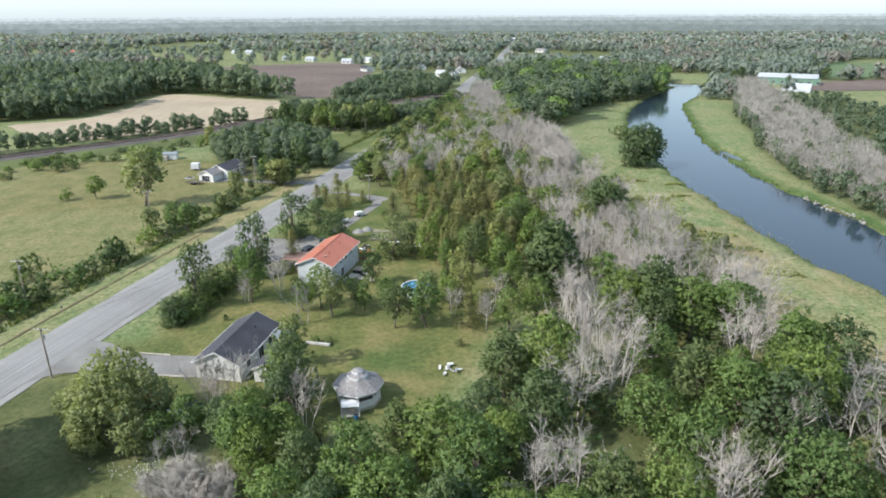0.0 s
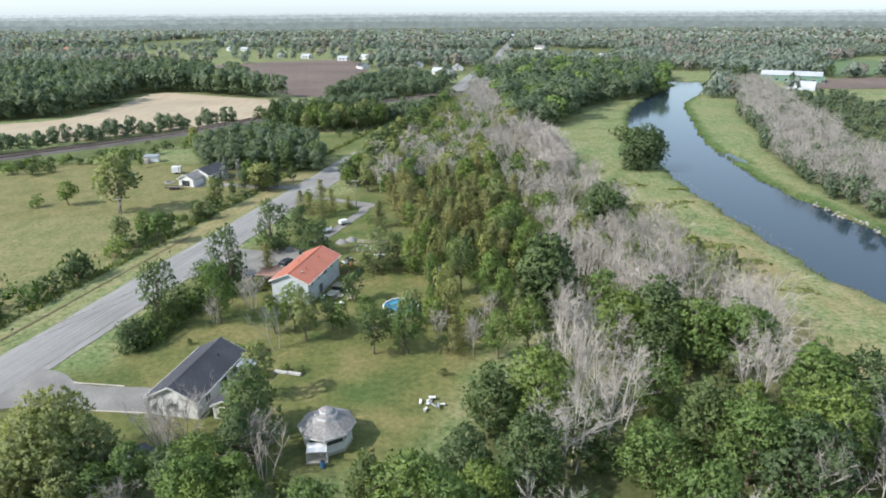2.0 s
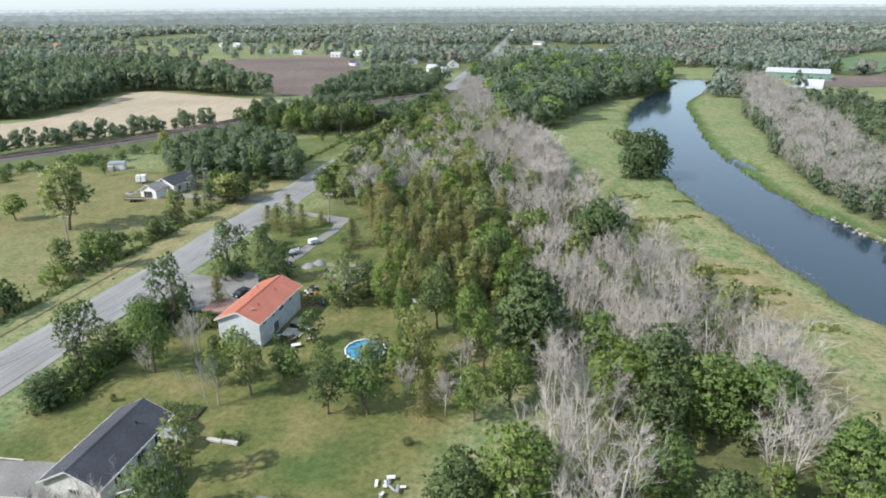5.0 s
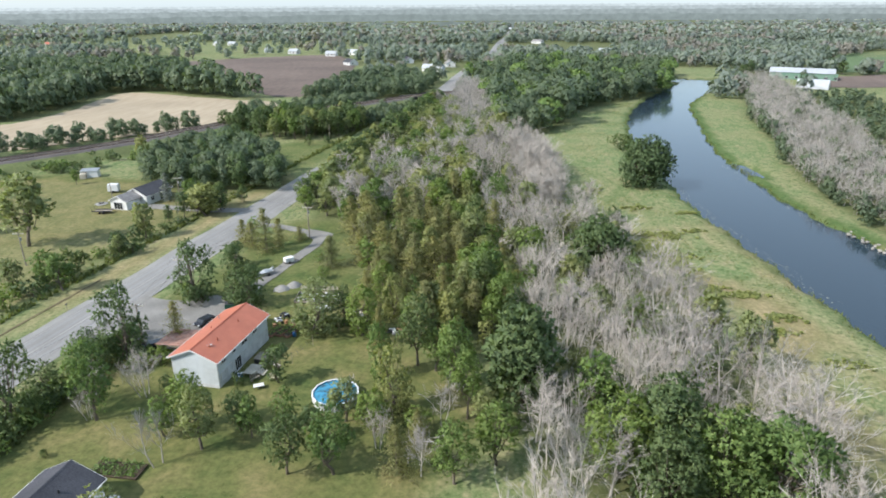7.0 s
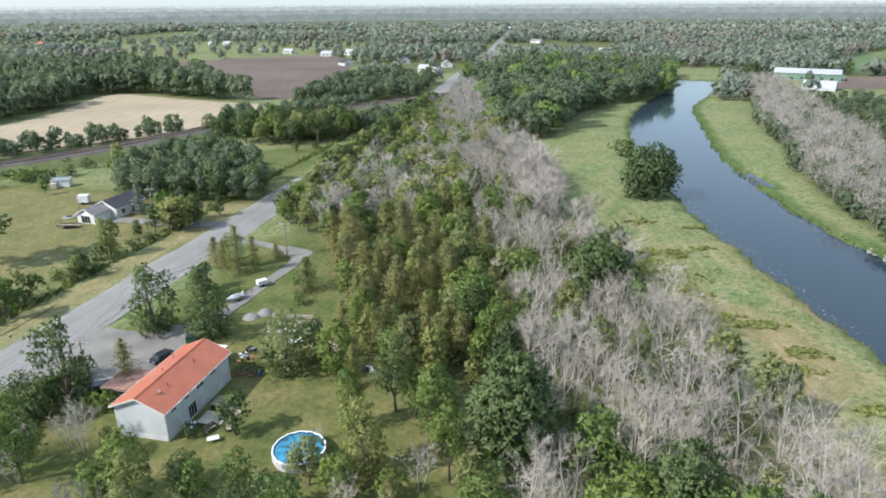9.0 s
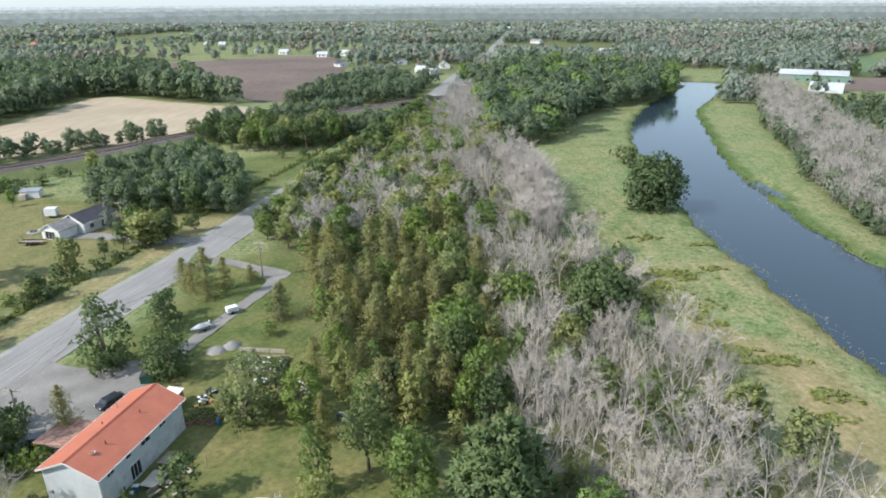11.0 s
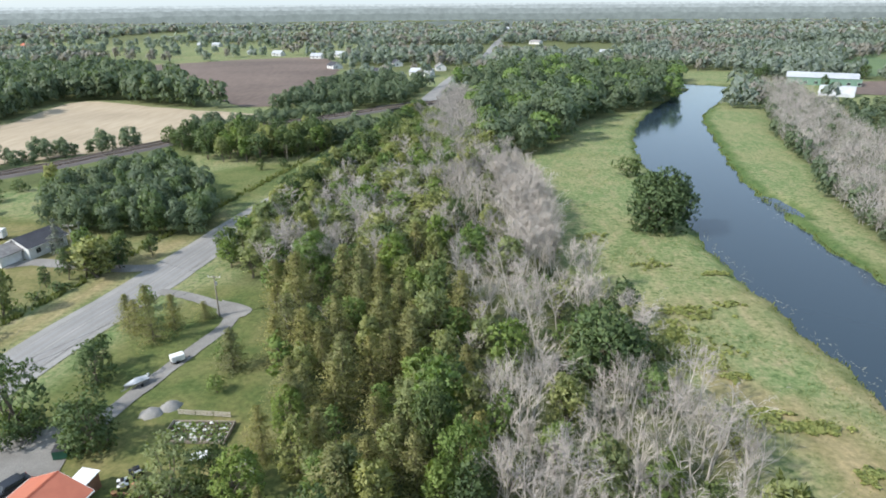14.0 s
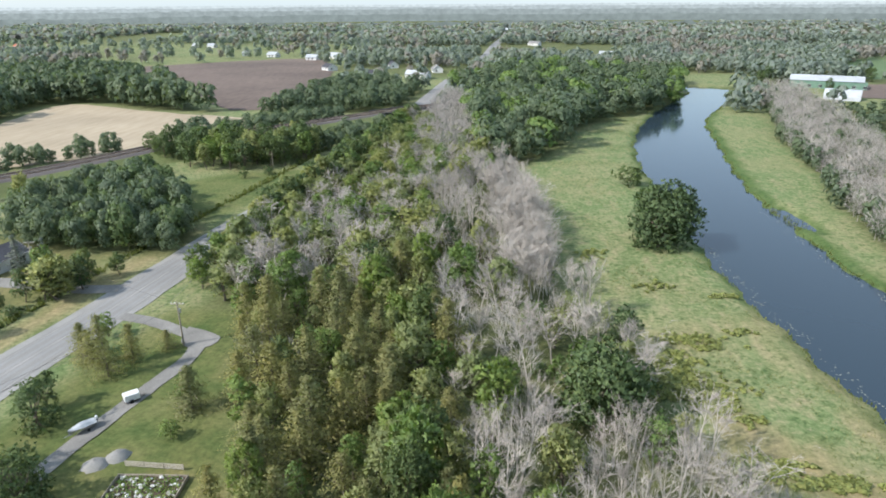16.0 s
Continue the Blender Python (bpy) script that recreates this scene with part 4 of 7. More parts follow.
for x, y, h, wd in ((-88, 138, 4.5, 0.9), (-86, 143, 4, 1.1), (-85, 154, 5, 1.0), (-87, 149, 4, 1), (-102, 116, 5, 0.9), (-89, 125, 4.5, 1.0), (-92, 113, 4, 1.3), (-95, 108, 4.4, 1.2), (-98, 103, 4.2, 1.3), (-94, 98, 4, 1.3), (-99, 95, 4.4, 1.2), (-90, 118, 3.6, 1.2), (-96, 100, 4, 1.3), (-93.5, 104, 3.6, 1.2), (-101, 99, 4.5, 1.2), (-97, 92, 4, 1.2), (-84, 170, 2.5, 1), (-82, 174, 3.5, 0.8),
                    (-81, 178, 2.2, 1.2), (-79, 182, 2, 1.3), (-77, 186, 2, 1.3), (-131.9, 174, 3.6, 0.8), (-79, 166.3, 3.2, 1.2), (-81.5, 163, 2.6, 1.1), (-85.5, 163.9, 2.1, 1.2), (-88.8, 124.7, 6, 0.8), (-168, 217, 3, 1.2), (-172, 219, 2.6, 1.2), (-64, 288, 3, .8), (-70, 282, 3.5, .6), (-52, 252, 3, .8)):
    BUSH.put(x, y, h, wd)
for x, y, h, wd in ((-105.4, 169.4, 16.5, 1.15), (-123.9, 175.9, 7.1, 1.2), (-81, 176, 9.2, 0.95), (-80.6, 164.2, 5.2, 1.0), (-82.9, 168, 4.5, 1.2), (-82, 146, 8, 1.1), (-90.2, 144, 7.4, 0.95), (-87.4, 149.5, 6.8, 1.2), (-73.5, 193.4, 9, 1.6), (-76, 193, 7, 0.9), (-79, 198, 7, 0.9), (-81, 201, 8, 0.8), (-74, 199, 6, 0.9), (-127, 222, 5, 0.7), (-120, 250, 10, 0.8)):
    MIDT.put(x, y, h, wd)
SPRUCE.put(-90, 206, 8)
SPRUCE.put(-87, 210, 6)
for x, y in scatter([(-185, 208), (-150, 252), (-112, 300), (-96, 288), (-130, 242), (-168, 196)], 6.0, 14):
    if rng.random() < 0.6:
        BUSH.put(x, y, rng.uniform(1.6, 3.6), 1.2)


# ---- far woods: many small trees in one mesh each ----
FAR_RNG = np.random.default_rng(21)


def far_tree(seed, leaves, dead=False):
    """A low tree of leaf sprays, one metre high and one wide."""
    r = np.random.default_rng(seed)
    lob = unit(r, 14) * [0.32, 0.32, 0.3] * r.uniform(0.6, 1.0, (14, 1)) + [0, 0, 0.58]
    d = unit(r, leaves)
    d[:, 2] = np.abs(d[:, 2]) * 0.9 - 0.15
    c = lob[r.integers(0, 14, leaves)] + d * 0.17 * r.uniform(0.8, 1.1, (leaves, 1))
    skirt = r.random(leaves) < 0.22          # low leaves that reach the ground
    c[skirt] = c[skirt] * [1.0, 1.0, 0.45] + [0, 0, 0.02]
    if dead:
        c = unit(r, leaves) * r.random((leaves, 1)) ** 0.4 * [0.42, 0.42, 0.38] + [0, 0, 0.56]
        d = (c - [0, 0, 0.35]) * 1.4 + unit(r, leaves) * 0.5 + [0, 0, 0.3]
        d /= np.linalg.norm(d, axis=1, keepdims=True)
        w = np.cross(d, unit(r, leaves))
        w *= 0.0065 / (np.linalg.norm(w, axis=1, keepdims=True) + 1e-6)
        ln = r.uniform(0.08, 0.2, (leaves, 1))
        c[:3] = r.normal(size=(3, 3)) * [0.08, 0.08, 0]
        d[:3] = unit(r, 3) * 0.14 + [0, 0, 1]
        ln[:3] = r.uniform(0.7, 0.95, (3, 1))
        w[:3] *= 1.5
        c[:, 2] = np.clip(c[:, 2], 0, 0.92)
        return np.stack([c + d * ln, c + w, c - w], 1).reshape(-1, 3), None
    n = d + 0.4 * unit(r, leaves) + [0, 0, 0.2]
    n /= np.linalg.norm(n, axis=1, keepdims=True)
    v, f = leaf_sprays(c, n, (1.15 / math.sqrt(leaves)) * r.uniform(0.7, 1.3, leaves), r, 0.7)
    f, nrm = leaf_normals(v, f, d * 0.6 + (c - [0, 0, 0.5]) * 1.3 + unit(r, leaves) * 0.22 + [0, 0, 0.12])
    return v[f.ravel()], nrm


def wood_mesh(name, places, leaves, mat, label, dead=False, seed=0):
    """places: rows of x, y, z, height, width."""
    if not len(places):
        return
    forms = [far_tree(seed + i, leaves, dead) for i in range(6)]
    P = np.array(places)
    out, nrm = [], []
    for i, (x, y, z, h, w) in enumerate(P):
        ca, sa = math.cos(i * 2.4), math.sin(i * 2.4)
        v, n = forms[i % 6]
        v = v * [w, w, h]
        out.append(np.stack([v[:, 0] * ca - v[:, 1] * sa + x, v[:, 0] * sa + v[:, 1] * ca + y, v[:, 2] + z], 1))
        if n is not None:
            nrm.append(np.stack([n[:, 0] * ca - n[:, 1] * sa, n[:, 0] * sa + n[:, 1] * ca, n[:, 2]], 1))
    v = np.concatenate(out)
    tagged(mesh_ob(name, v, np.arange(len(v)).reshape(-1, 3), mat, normals=np.concatenate(nrm) if nrm else None), label, "woods", kind="stuff")


def ground_z(x, y):
    return float(np.clip((abs(x) - 300) / 2000, 0, 1) * 8 + np.clip((y - 1200) / 3000, 0, 1) * 18) * 0.6


def rows_in(poly, gap, seed, h0, h1, wide=0.8):
    r = random.Random(seed)
    out = []
    for x, y in scatter(poly, gap, seed):
        h = r.uniform(h0, h1)
        out.append((x, y, -0.3, h, h * wide * r.uniform(0.8, 1.2)))
    return out


west = rows_in(W_WEST, 4.8, 8, 8, 12.5, 0.7)
wood_mesh("roadside_woods", west[::2] + west[1::4], 1000, M_LEAF_FAR, "dense dark green wood behind the white house", seed=14)
wood_mesh("roadside_woods_light", west[3::4], 1000, M_LEAF_DARK, "green trees in the wood behind the white house", seed=15)
hedge = [q for i, q in enumerate(rows_in([(-203, 232), (-162, 272), (-128, 313), (-134, 321), (-168, 284), (-210, 242)], 4.6, 9, 5, 10.5, 0.75)) if i % 7 not in (2, 5)]
hedge += rows_in([(-110, 330), (-60, 384), (-66, 398), (-98, 372), (-122, 344)], 5.8, 10, 6, 9.5, 0.95) + rows_in([(-90, 300), (-55, 340), (-36, 366), (-44, 330), (-62, 310)], 5.8, 12, 6, 10, 0.95)
wood_mesh("field_hedge", hedge, 650, M_LEAF_FAR, "green hedge trees along the railway and the stubble field", seed=16)
bend = rows_in(W_RIVER, 9.4, 31, 11, 19, 0.9)
wood_mesh("river_woods", bend[::2] + bend[1::4], 600, M_LEAF_FAR, "tall dark green trees along the river bend", seed=1)
wood_mesh("river_woods_light", bend[3::4], 600, M_LEAF, "lighter green trees along the river bend", seed=13)
wood_mesh("field_woods", rows_in(W_FARLEFT, 8.5, 32, 12, 19, 0.75), 230, M_LEAF_FAR, "dark green wood behind the stubble field", seed=2)
wood_mesh("railway_woods", rows_in(W_MID, 7.5, 33, 8, 13), 500, M_LEAF_FAR, "green trees beside the railway", seed=3)
wood_mesh("bank_dead_woods", rows_in(W_RIGHT, 5.9, 34, 6.5, 11, 0.78), 300, M_DEAD_FAR, "leafless grey dead trees on the far bank", True, seed=4)
wood_mesh("grey_woods", rows_in(W_GREY, 5.6, 36, 9, 13, 0.8), 300, M_DEAD_FAR, "leafless grey trees beside the highway", True, seed=11)
wood_mesh("bank_green_woods", [q for q in rows_in(W_RIGHT, 7.5, 35, 4.5, 8.5, 0.75) + rows_in(W_EDGE, 7.5, 38, 3.5, 8.5, 0.7)], 220, M_LEAF_FAR, "green trees among the dead ones on the far bank", seed=5)

wood_mesh("bank_scrub", rows_in(W_SCRUB, 7.5, 37, 3, 6.5, 1.0), 120, M_LEAF_FAR, "dark green scrub behind the dead trees", seed=12)



def far_places(y0, y1, gap, seed, keep):
    out = []
    y = y0
    r = random.Random(seed)
    while y < y1:
        half = 0.78 * y + 60
        n = int(2 * half / gap)
        xs = np.linspace(-half, half, n) + FAR_RNG.uniform(-0.4, 0.4, n) * gap
        ys = y + FAR_RNG.uniform(-0.4, 0.4, n) * gap
        ok = np.ones(n, bool)
        for poly in OPEN[4:8]:
            ok &= ~inside(xs, ys, poly) | (FAR_RNG.random(n) < 0.14)
        for poly in OPEN[:4] + OPEN[8:]:
            ok &= ~inside(xs, ys, poly)
        ok &= np.abs(xs - along(ROAD, ys)) > 9
        ok &= ~((ys < 540) & (xs > bank(BANK_L, ys) - 40) & (xs < bank(BANK_R, ys) + 6))
        for x, yy in zip(xs[ok], ys[ok]):
            if noise.noise(Vector((x * 0.006, yy * 0.004, 3))) + 0.25 * noise.noise(Vector((x * 0.03, yy * 0.03, 7))) > keep and not (x < -60 and yy < 400) and not (yy < 470 and x < -30) and not (x < -90 and yy < 600):
                h = r.uniform(8, 14)
                out.append((x, yy, ground_z(x, yy) - 0.3, h, h * r.uniform(0.7, 1.05)))
        y += gap
    return out


near_far = far_places(420, 1000, 9.4, 41, -0.26)
r2 = random.Random(5)
live, bare = [], []
for q in near_far:
    grey = noise.noise(Vector((q[0] * 0.012, q[1] * 0.008, 9))) + 0.5 * r2.random() > 0.42
    (bare if grey else live).append(q)
wood_mesh("distant_woods", live, 85, M_WOODS_HAZED, "distant mixed green woods with haze painted into the leaf colour", seed=6)
wood_mesh("distant_bare_woods", [(x, y, z, h, w * 0.9) for x, y, z, h, w in bare], 70, M_GREY_CANOPY, "distant bare grey-brown woods", seed=7)
mid_far = far_places(1000, 1550, 15, 42, -0.34)
wood_mesh("distant_woods", [(x, y, z, h, w * 1.6) for x, y, z, h, w in mid_far if r2.random() < 0.8], 30, M_WOODS_FAR_HAZED, "distant mixed green woods with haze painted into the leaf colour", seed=8)
wood_mesh("distant_bare_woods", [(x, y, z, h, w * 1.6) for x, y, z, h, w in mid_far if r2.random() < 0.4], 30, M_GREY_CANOPY, "distant bare grey-brown woods", seed=9)

# ---- backdrop hills that close the view, glowing in painted haze colours ----


def backdrop(name, dist, top, wave, colour, seed):
    """A far wooded rise: a bumpy line of treetops, its haze painted as glow."""
    vs, fs = [], []
    n = 900
    for i in range(n + 1):
        a = radians(-50 + 100 * i / n)
        px = dist * a
        z = top + wave * noise.fractal(Vector((px * 0.0016, seed, 0)), 0.9, 2.0, 3) + 3.6 * noise.fractal(Vector((px * 0.03, seed, 5)), 0.8, 2.0, 3)
        vs += [(dist * math.sin(a), dist * math.cos(a), -20), (dist * math.sin(a), dist * math.cos(a), z)]
        if i:
            fs.append((2 * i - 2, 2 * i, 2 * i + 1, 2 * i - 1))
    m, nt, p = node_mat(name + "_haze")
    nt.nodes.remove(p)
    # emission carries the haze tone; each farther band gets a paler colour
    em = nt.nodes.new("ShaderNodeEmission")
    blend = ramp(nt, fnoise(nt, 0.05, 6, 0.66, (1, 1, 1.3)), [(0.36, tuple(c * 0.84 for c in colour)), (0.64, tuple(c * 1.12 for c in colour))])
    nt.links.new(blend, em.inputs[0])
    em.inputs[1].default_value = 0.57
    nt.links.new(em.outputs[0], nt.nodes["Material Output"].inputs[0])
    tagged(mesh_ob(name, vs, fs, m), "glowing pale blue-grey backdrop of far woods with painted haze", "backdrop", kind="structure")


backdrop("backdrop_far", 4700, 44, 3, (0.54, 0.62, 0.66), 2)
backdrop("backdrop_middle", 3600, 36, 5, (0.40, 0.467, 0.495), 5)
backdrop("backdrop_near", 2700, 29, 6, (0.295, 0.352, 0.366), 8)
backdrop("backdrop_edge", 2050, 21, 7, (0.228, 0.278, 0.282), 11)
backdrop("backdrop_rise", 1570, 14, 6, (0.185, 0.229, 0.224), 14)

# ---- building helpers ----


def bm_box(bm, size, at=(0, 0, 0), rz=0.0, tilt=None):
    """A box of that size with its middle at a place, into a bmesh."""
    m = Matrix.Translation(at) @ Matrix.Rotation(rz, 4, 'Z')
    if tilt is not None:
        m = m @ tilt
    return bmesh.ops.create_cube(bm, size=1.0, matrix=m @ Matrix.Diagonal((*size, 1)))["verts"]


def part(name, bm, material, parent, label="", bevel=0.0, smooth=False):
    if bevel:
        bmesh.ops.bevel(bm, geom=bm.edges[:], offset=bevel, segments=1, affect='EDGES')
    me = bpy.data.meshes.new(name)
    bm.to_mesh(me)
    bm.free()
    me.materials.append(material)
    if smooth:
        me.polygons.foreach_set("use_smooth", np.ones(len(me.polygons), bool))
    ob = new(name, me)
    if parent is not None:
        ob.parent = parent
    if label:
        ob["label"] = label
    return ob


def box(name, size, at, mat, parent, bevel=0.015, rz=0.0, label="", tilt=None):
    bm = bmesh.new()
    bm_box(bm, size, at, rz, tilt)
    return part(name, bm, mat, parent, label, bevel)


def rod(name, a, b, r, mat, parent, sides=8, r2=None, label=""):
    vs, fs = [], []
    tube([Vector(a), Vector(b)], [r, r if r2 is None else r2], sides, vs, fs)
    fs += [tuple(range(sides))[::-1], tuple(range(sides, 2 * sides))]
    return mesh_ob(name, vs, fs, mat, parent, label)


def lathe(name, rings, sides, mat, parent, label="", cap=True, turn=0.0, smooth=False):
    """rings: radius and height, from the bottom up."""
    vs = [(r * math.cos(2 * math.pi * k / sides + turn), r * math.sin(2 * math.pi * k / sides + turn), z) for r, z in rings for k in range(sides)]
    fs = [(i * sides + k, i * sides + (k + 1) % sides, (i + 1) * sides + (k + 1) % sides, (i + 1) * sides + k) for i in range(len(rings) - 1) for k in range(sides)]
    if cap:
        fs += [tuple(range(sides))[::-1], tuple(range((len(rings) - 1) * sides, len(rings) * sides))]
    return mesh_ob(name, vs, fs, mat, parent, label, smooth)


def thing(name, x, y, z=0.0, turn=0.0, label="", category="", group=""):
    ob = new(name)
    ob.empty_display_size = 0.3
    ob.matrix_basis = pose(x, y, z, 0, 0, turn)
    return tagged(ob, label, category, group)


def wall_panel(name, length, height, thick, holes, mat, parent, place, label=""):
    """A wall along x from 0, holes as (x, z, width, height); place puts it into the house."""
    xs = sorted({0.0, length, *[h[0] for h in holes], *[h[0] + h[2] for h in holes]})
    zs = sorted({0.0, height, *[h[1] for h in holes], *[h[1] + h[3] for h in holes]})
    bm = bmesh.new()
    for x0, x1 in zip(xs, xs[1:]):
        for z0, z1 in zip(zs, zs[1:]):
            cx, cz = (x0 + x1) / 2, (z0 + z1) / 2
            if not any(h[0] < cx < h[0] + h[2] and h[1] < cz < h[1] + h[3] for h in holes):
                bm_box(bm, (x1 - x0, thick, z1 - z0), (cx, 0, cz))
    bmesh.ops.remove_doubles(bm, verts=bm.verts[:], dist=0.001)
    bmesh.ops.transform(bm, matrix=place, verts=bm.verts[:])
    return part(name, bm, mat, parent, label)


def window(name, w, h, place, parent, panes=2, frame_mat=None, glass=None, sill=True):
    """A framed window in its opening; place: the opening's lower left corner on the outer face, x along the wall, -y outwards."""
    f = 0.07
    bm = bmesh.new()
    rings = []
    for y in (-0.11, -0.01):
        for e in (f, 0.0):
            rings.append([bm.verts.new((x, y, z)) for x, z in ((-e, -e), (w + e, -e), (w + e, h + e), (-e, h + e))])
    o0, i0, o1, i1 = rings
    for k in range(4):
        q = (k + 1) % 4
        for a, b in ((o0, i0), (i0, i1), (i1, o1), (o1, o0)):
            bm.faces.new((a[k], a[q], b[q], b[k]))
    bmesh.ops.recalc_face_normals(bm, faces=bm.faces[:])
    bmesh.ops.transform(bm, matrix=place, verts=bm.verts[:])
    fr = part("window", bm, frame_mat or M_TRIM, parent, "white-framed window")
    for k in range(1, panes):
        bm = bmesh.new()
        bm_box(bm, (0.05, 0.06, h), (w * k / panes, 0.0, h / 2))
        bmesh.ops.transform(bm, matrix=place, verts=bm.verts[:])
        part("mullion", bm, frame_mat or M_TRIM, fr)
    for k in range(panes):
        bm = bmesh.new()
        bm_box(bm, (w / panes - 0.06, 0.02, h - 0.02), (w * (k + 0.5) / panes, 0.03, h / 2))
        bmesh.ops.transform(bm, matrix=place, verts=bm.verts[:])
        part("pane", bm, glass or M_GLASS, fr)
    return fr


M_TRIM = surface("white_trim", (0.55, 0.55, 0.54), (0.68, 0.68, 0.67), 3.0, rough=0.6, relief=0.1, stain=0.12)
M_GLASS, nt, p = node_mat("window_glass")
p.inputs["Base Color"].default_value = (0.03, 0.035, 0.04, 1)
p.inputs["Roughness"].default_value = 0.05


def siding(name, dark, light, board=0.2):
    """Clapboard: a lap every board metres, with grime."""
    m, nt, p = node_mat(name)
    tc = nt.nodes.new("ShaderNodeTexCoord")
    sp = nt.nodes.new("ShaderNodeSeparateXYZ")
    nt.links.new(tc.outputs["Object"], sp.inputs[0])
    q = nt.nodes.new("ShaderNodeMath")
    q.operation = 'DIVIDE'
    q.inputs[1].default_value = board
    nt.links.new(sp.outputs[2], q.inputs[0])
    fr = nt.nodes.new("ShaderNodeMath")
    fr.operation = 'FRACT'
    nt.links.new(q.outputs[0], fr.inputs[0])
    col = ramp(nt, fnoise(nt, 1.2, 5, 0.6), [(0.3, dark), (0.7, light)])
    col = mix(nt, 1.0, col, ramp(nt, fnoise(nt, 0.5, 3, 0.5, (1, 1, 0.25)), [(0.3, (0.86, 0.86, 0.85)), (0.65, (1, 1, 1))]), 'MULTIPLY')
    nt.links.new(col, p.inputs["Base Color"])
    p.inputs["Roughness"].default_value = 0.7
    bump(nt, p, fr.outputs[0], 0.5, 0.03)
    return m


M_SIDING_PALE = siding("pale_siding", (0.50, 0.54, 0.56), (0.57, 0.61, 0.63))
M_SIDING_WHITE = siding("white_siding", (0.58, 0.59, 0.58), (0.74, 0.74, 0.73))
M_PLASTER = surface("painted_block", (0.48, 0.50, 0.51), (0.64, 0.65, 0.65), 1.5, 0.6, stain=0.2)
M_ROOF_RED = surface("coral_metal_roof", (0.39, 0.118, 0.068), (0.455, 0.148, 0.086), 0.8, 0.25, 0.45, 0.0, 0.05, 0.01, (1, 1, 1), 0.10, 0.5)
M_CAP_RED = surface("ridge_cap_red", (0.26, 0.07, 0.04), (0.36, 0.10, 0.06), 2.0, 0.3, 0.5)
M_SHINGLE = surface("dark_shingles", (0.040, 0.042, 0.052), (0.085, 0.087, 0.10), 5.0, 0.3, 0.9, relief=0.5, stain=0.25, stretch=(0.4, 2, 2))
M_SHINGLE_GREY = surface("grey_shingles", (0.19, 0.184, 0.182), (0.35, 0.336, 0.33), 4.0, 0.5, 0.9, relief=0.5, stain=0.35)
M_RUST = surface("rusty_sheet", (0.28, 0.10, 0.06), (0.50, 0.36, 0.30), 1.4, 0.5, 0.7, 0.2, 0.3, 0.02, (1, 3, 1), 0.3)
M_TIMBER = surface("weathered_timber", (0.20, 0.17, 0.13), (0.38, 0.34, 0.28), 3.0, 0.4, 0.85, stretch=(1, 6, 1))
M_TIMBER_PALE = surface("pale_timber", (0.42, 0.38, 0.31), (0.60, 0.56, 0.48), 3.0, 0.4, 0.85, stretch=(1, 6, 1))
M_TIMBER_RED = surface("reddish_timber", (0.22, 0.11, 0.07), (0.36, 0.20, 0.13), 3.0, 0.4, 0.85)
M_DARK = surface("dark_paint", (0.018, 0.018, 0.02), (0.05, 0.05, 0.055), 3.0, 0.5, 0.5, spec=0.5)
M_CARBLACK = surface("black_car_paint", (0.012, 0.013, 0.018), (0.02, 0.021, 0.028), 2.0, 0.5, 0.25, relief=0, spec=0.6)
M_CARWHITE = surface("white_car_paint", (0.62, 0.63, 0.64), (0.72, 0.73, 0.74), 2.0, 0.5, 0.3, relief=0, spec=0.6)
M_RUBBER = surface("rubber", (0.015, 0.015, 0.015), (0.035, 0.035, 0.035), 5.0, rough=0.9)
M_STEEL = surface("galvanised_steel", (0.38, 0.39, 0.40), (0.55, 0.56, 0.57), 4.0, rough=0.45, metal=0.7)
M_CANVAS = surface("silver_boat_cover", (0.42, 0.45, 0.48), (0.54, 0.57, 0.60), 1.5, 0.6, 0.6, relief=0.3)
M_WHITE = surface("white_sheet", (0.62, 0.63, 0.63), (0.74, 0.75, 0.75), 2.0, 0.5, 0.5, stain=0.12)
M_GREENBIN = surface("green_steel", (0.015, 0.07, 0.045), (0.03, 0.11, 0.07), 3.0, 0.5, 0.5)
M_BLUE = surface("blue_plastic", (0.03, 0.12, 0.30), (0.06, 0.20, 0.42), 3.0, 0.5, 0.4)
M_SOIL = surface("garden_soil", (0.05, 0.035, 0.025), (0.11, 0.085, 0.06), 4.0, 0.5, 0.95, relief=0.7)
M_BRICKRED = surface("orange_debris", (0.40, 0.18, 0.09), (0.60, 0.36, 0.22), 5.0, 0.5, 0.85)
M_POOL, nt, p = node_mat("pool_water")
nt.links.new(ramp(nt, fnoise(nt, 0.9, 5, 0.65), [(0.38, (0.03, 0.05, 0.06)), (0.5, (0.03, 0.19, 0.31)), (0.72, (0.07, 0.33, 0.50))]), p.inputs["Base Color"])
p.inputs["Roughness"].default_value = 0.05
bump(nt, p, fnoise(nt, 2.0, 3), 0.15, 0.03)
M_GARAGE_GREEN = siding("green_cladding", (0.10, 0.20, 0.15), (0.17, 0.28, 0.21), 0.5)


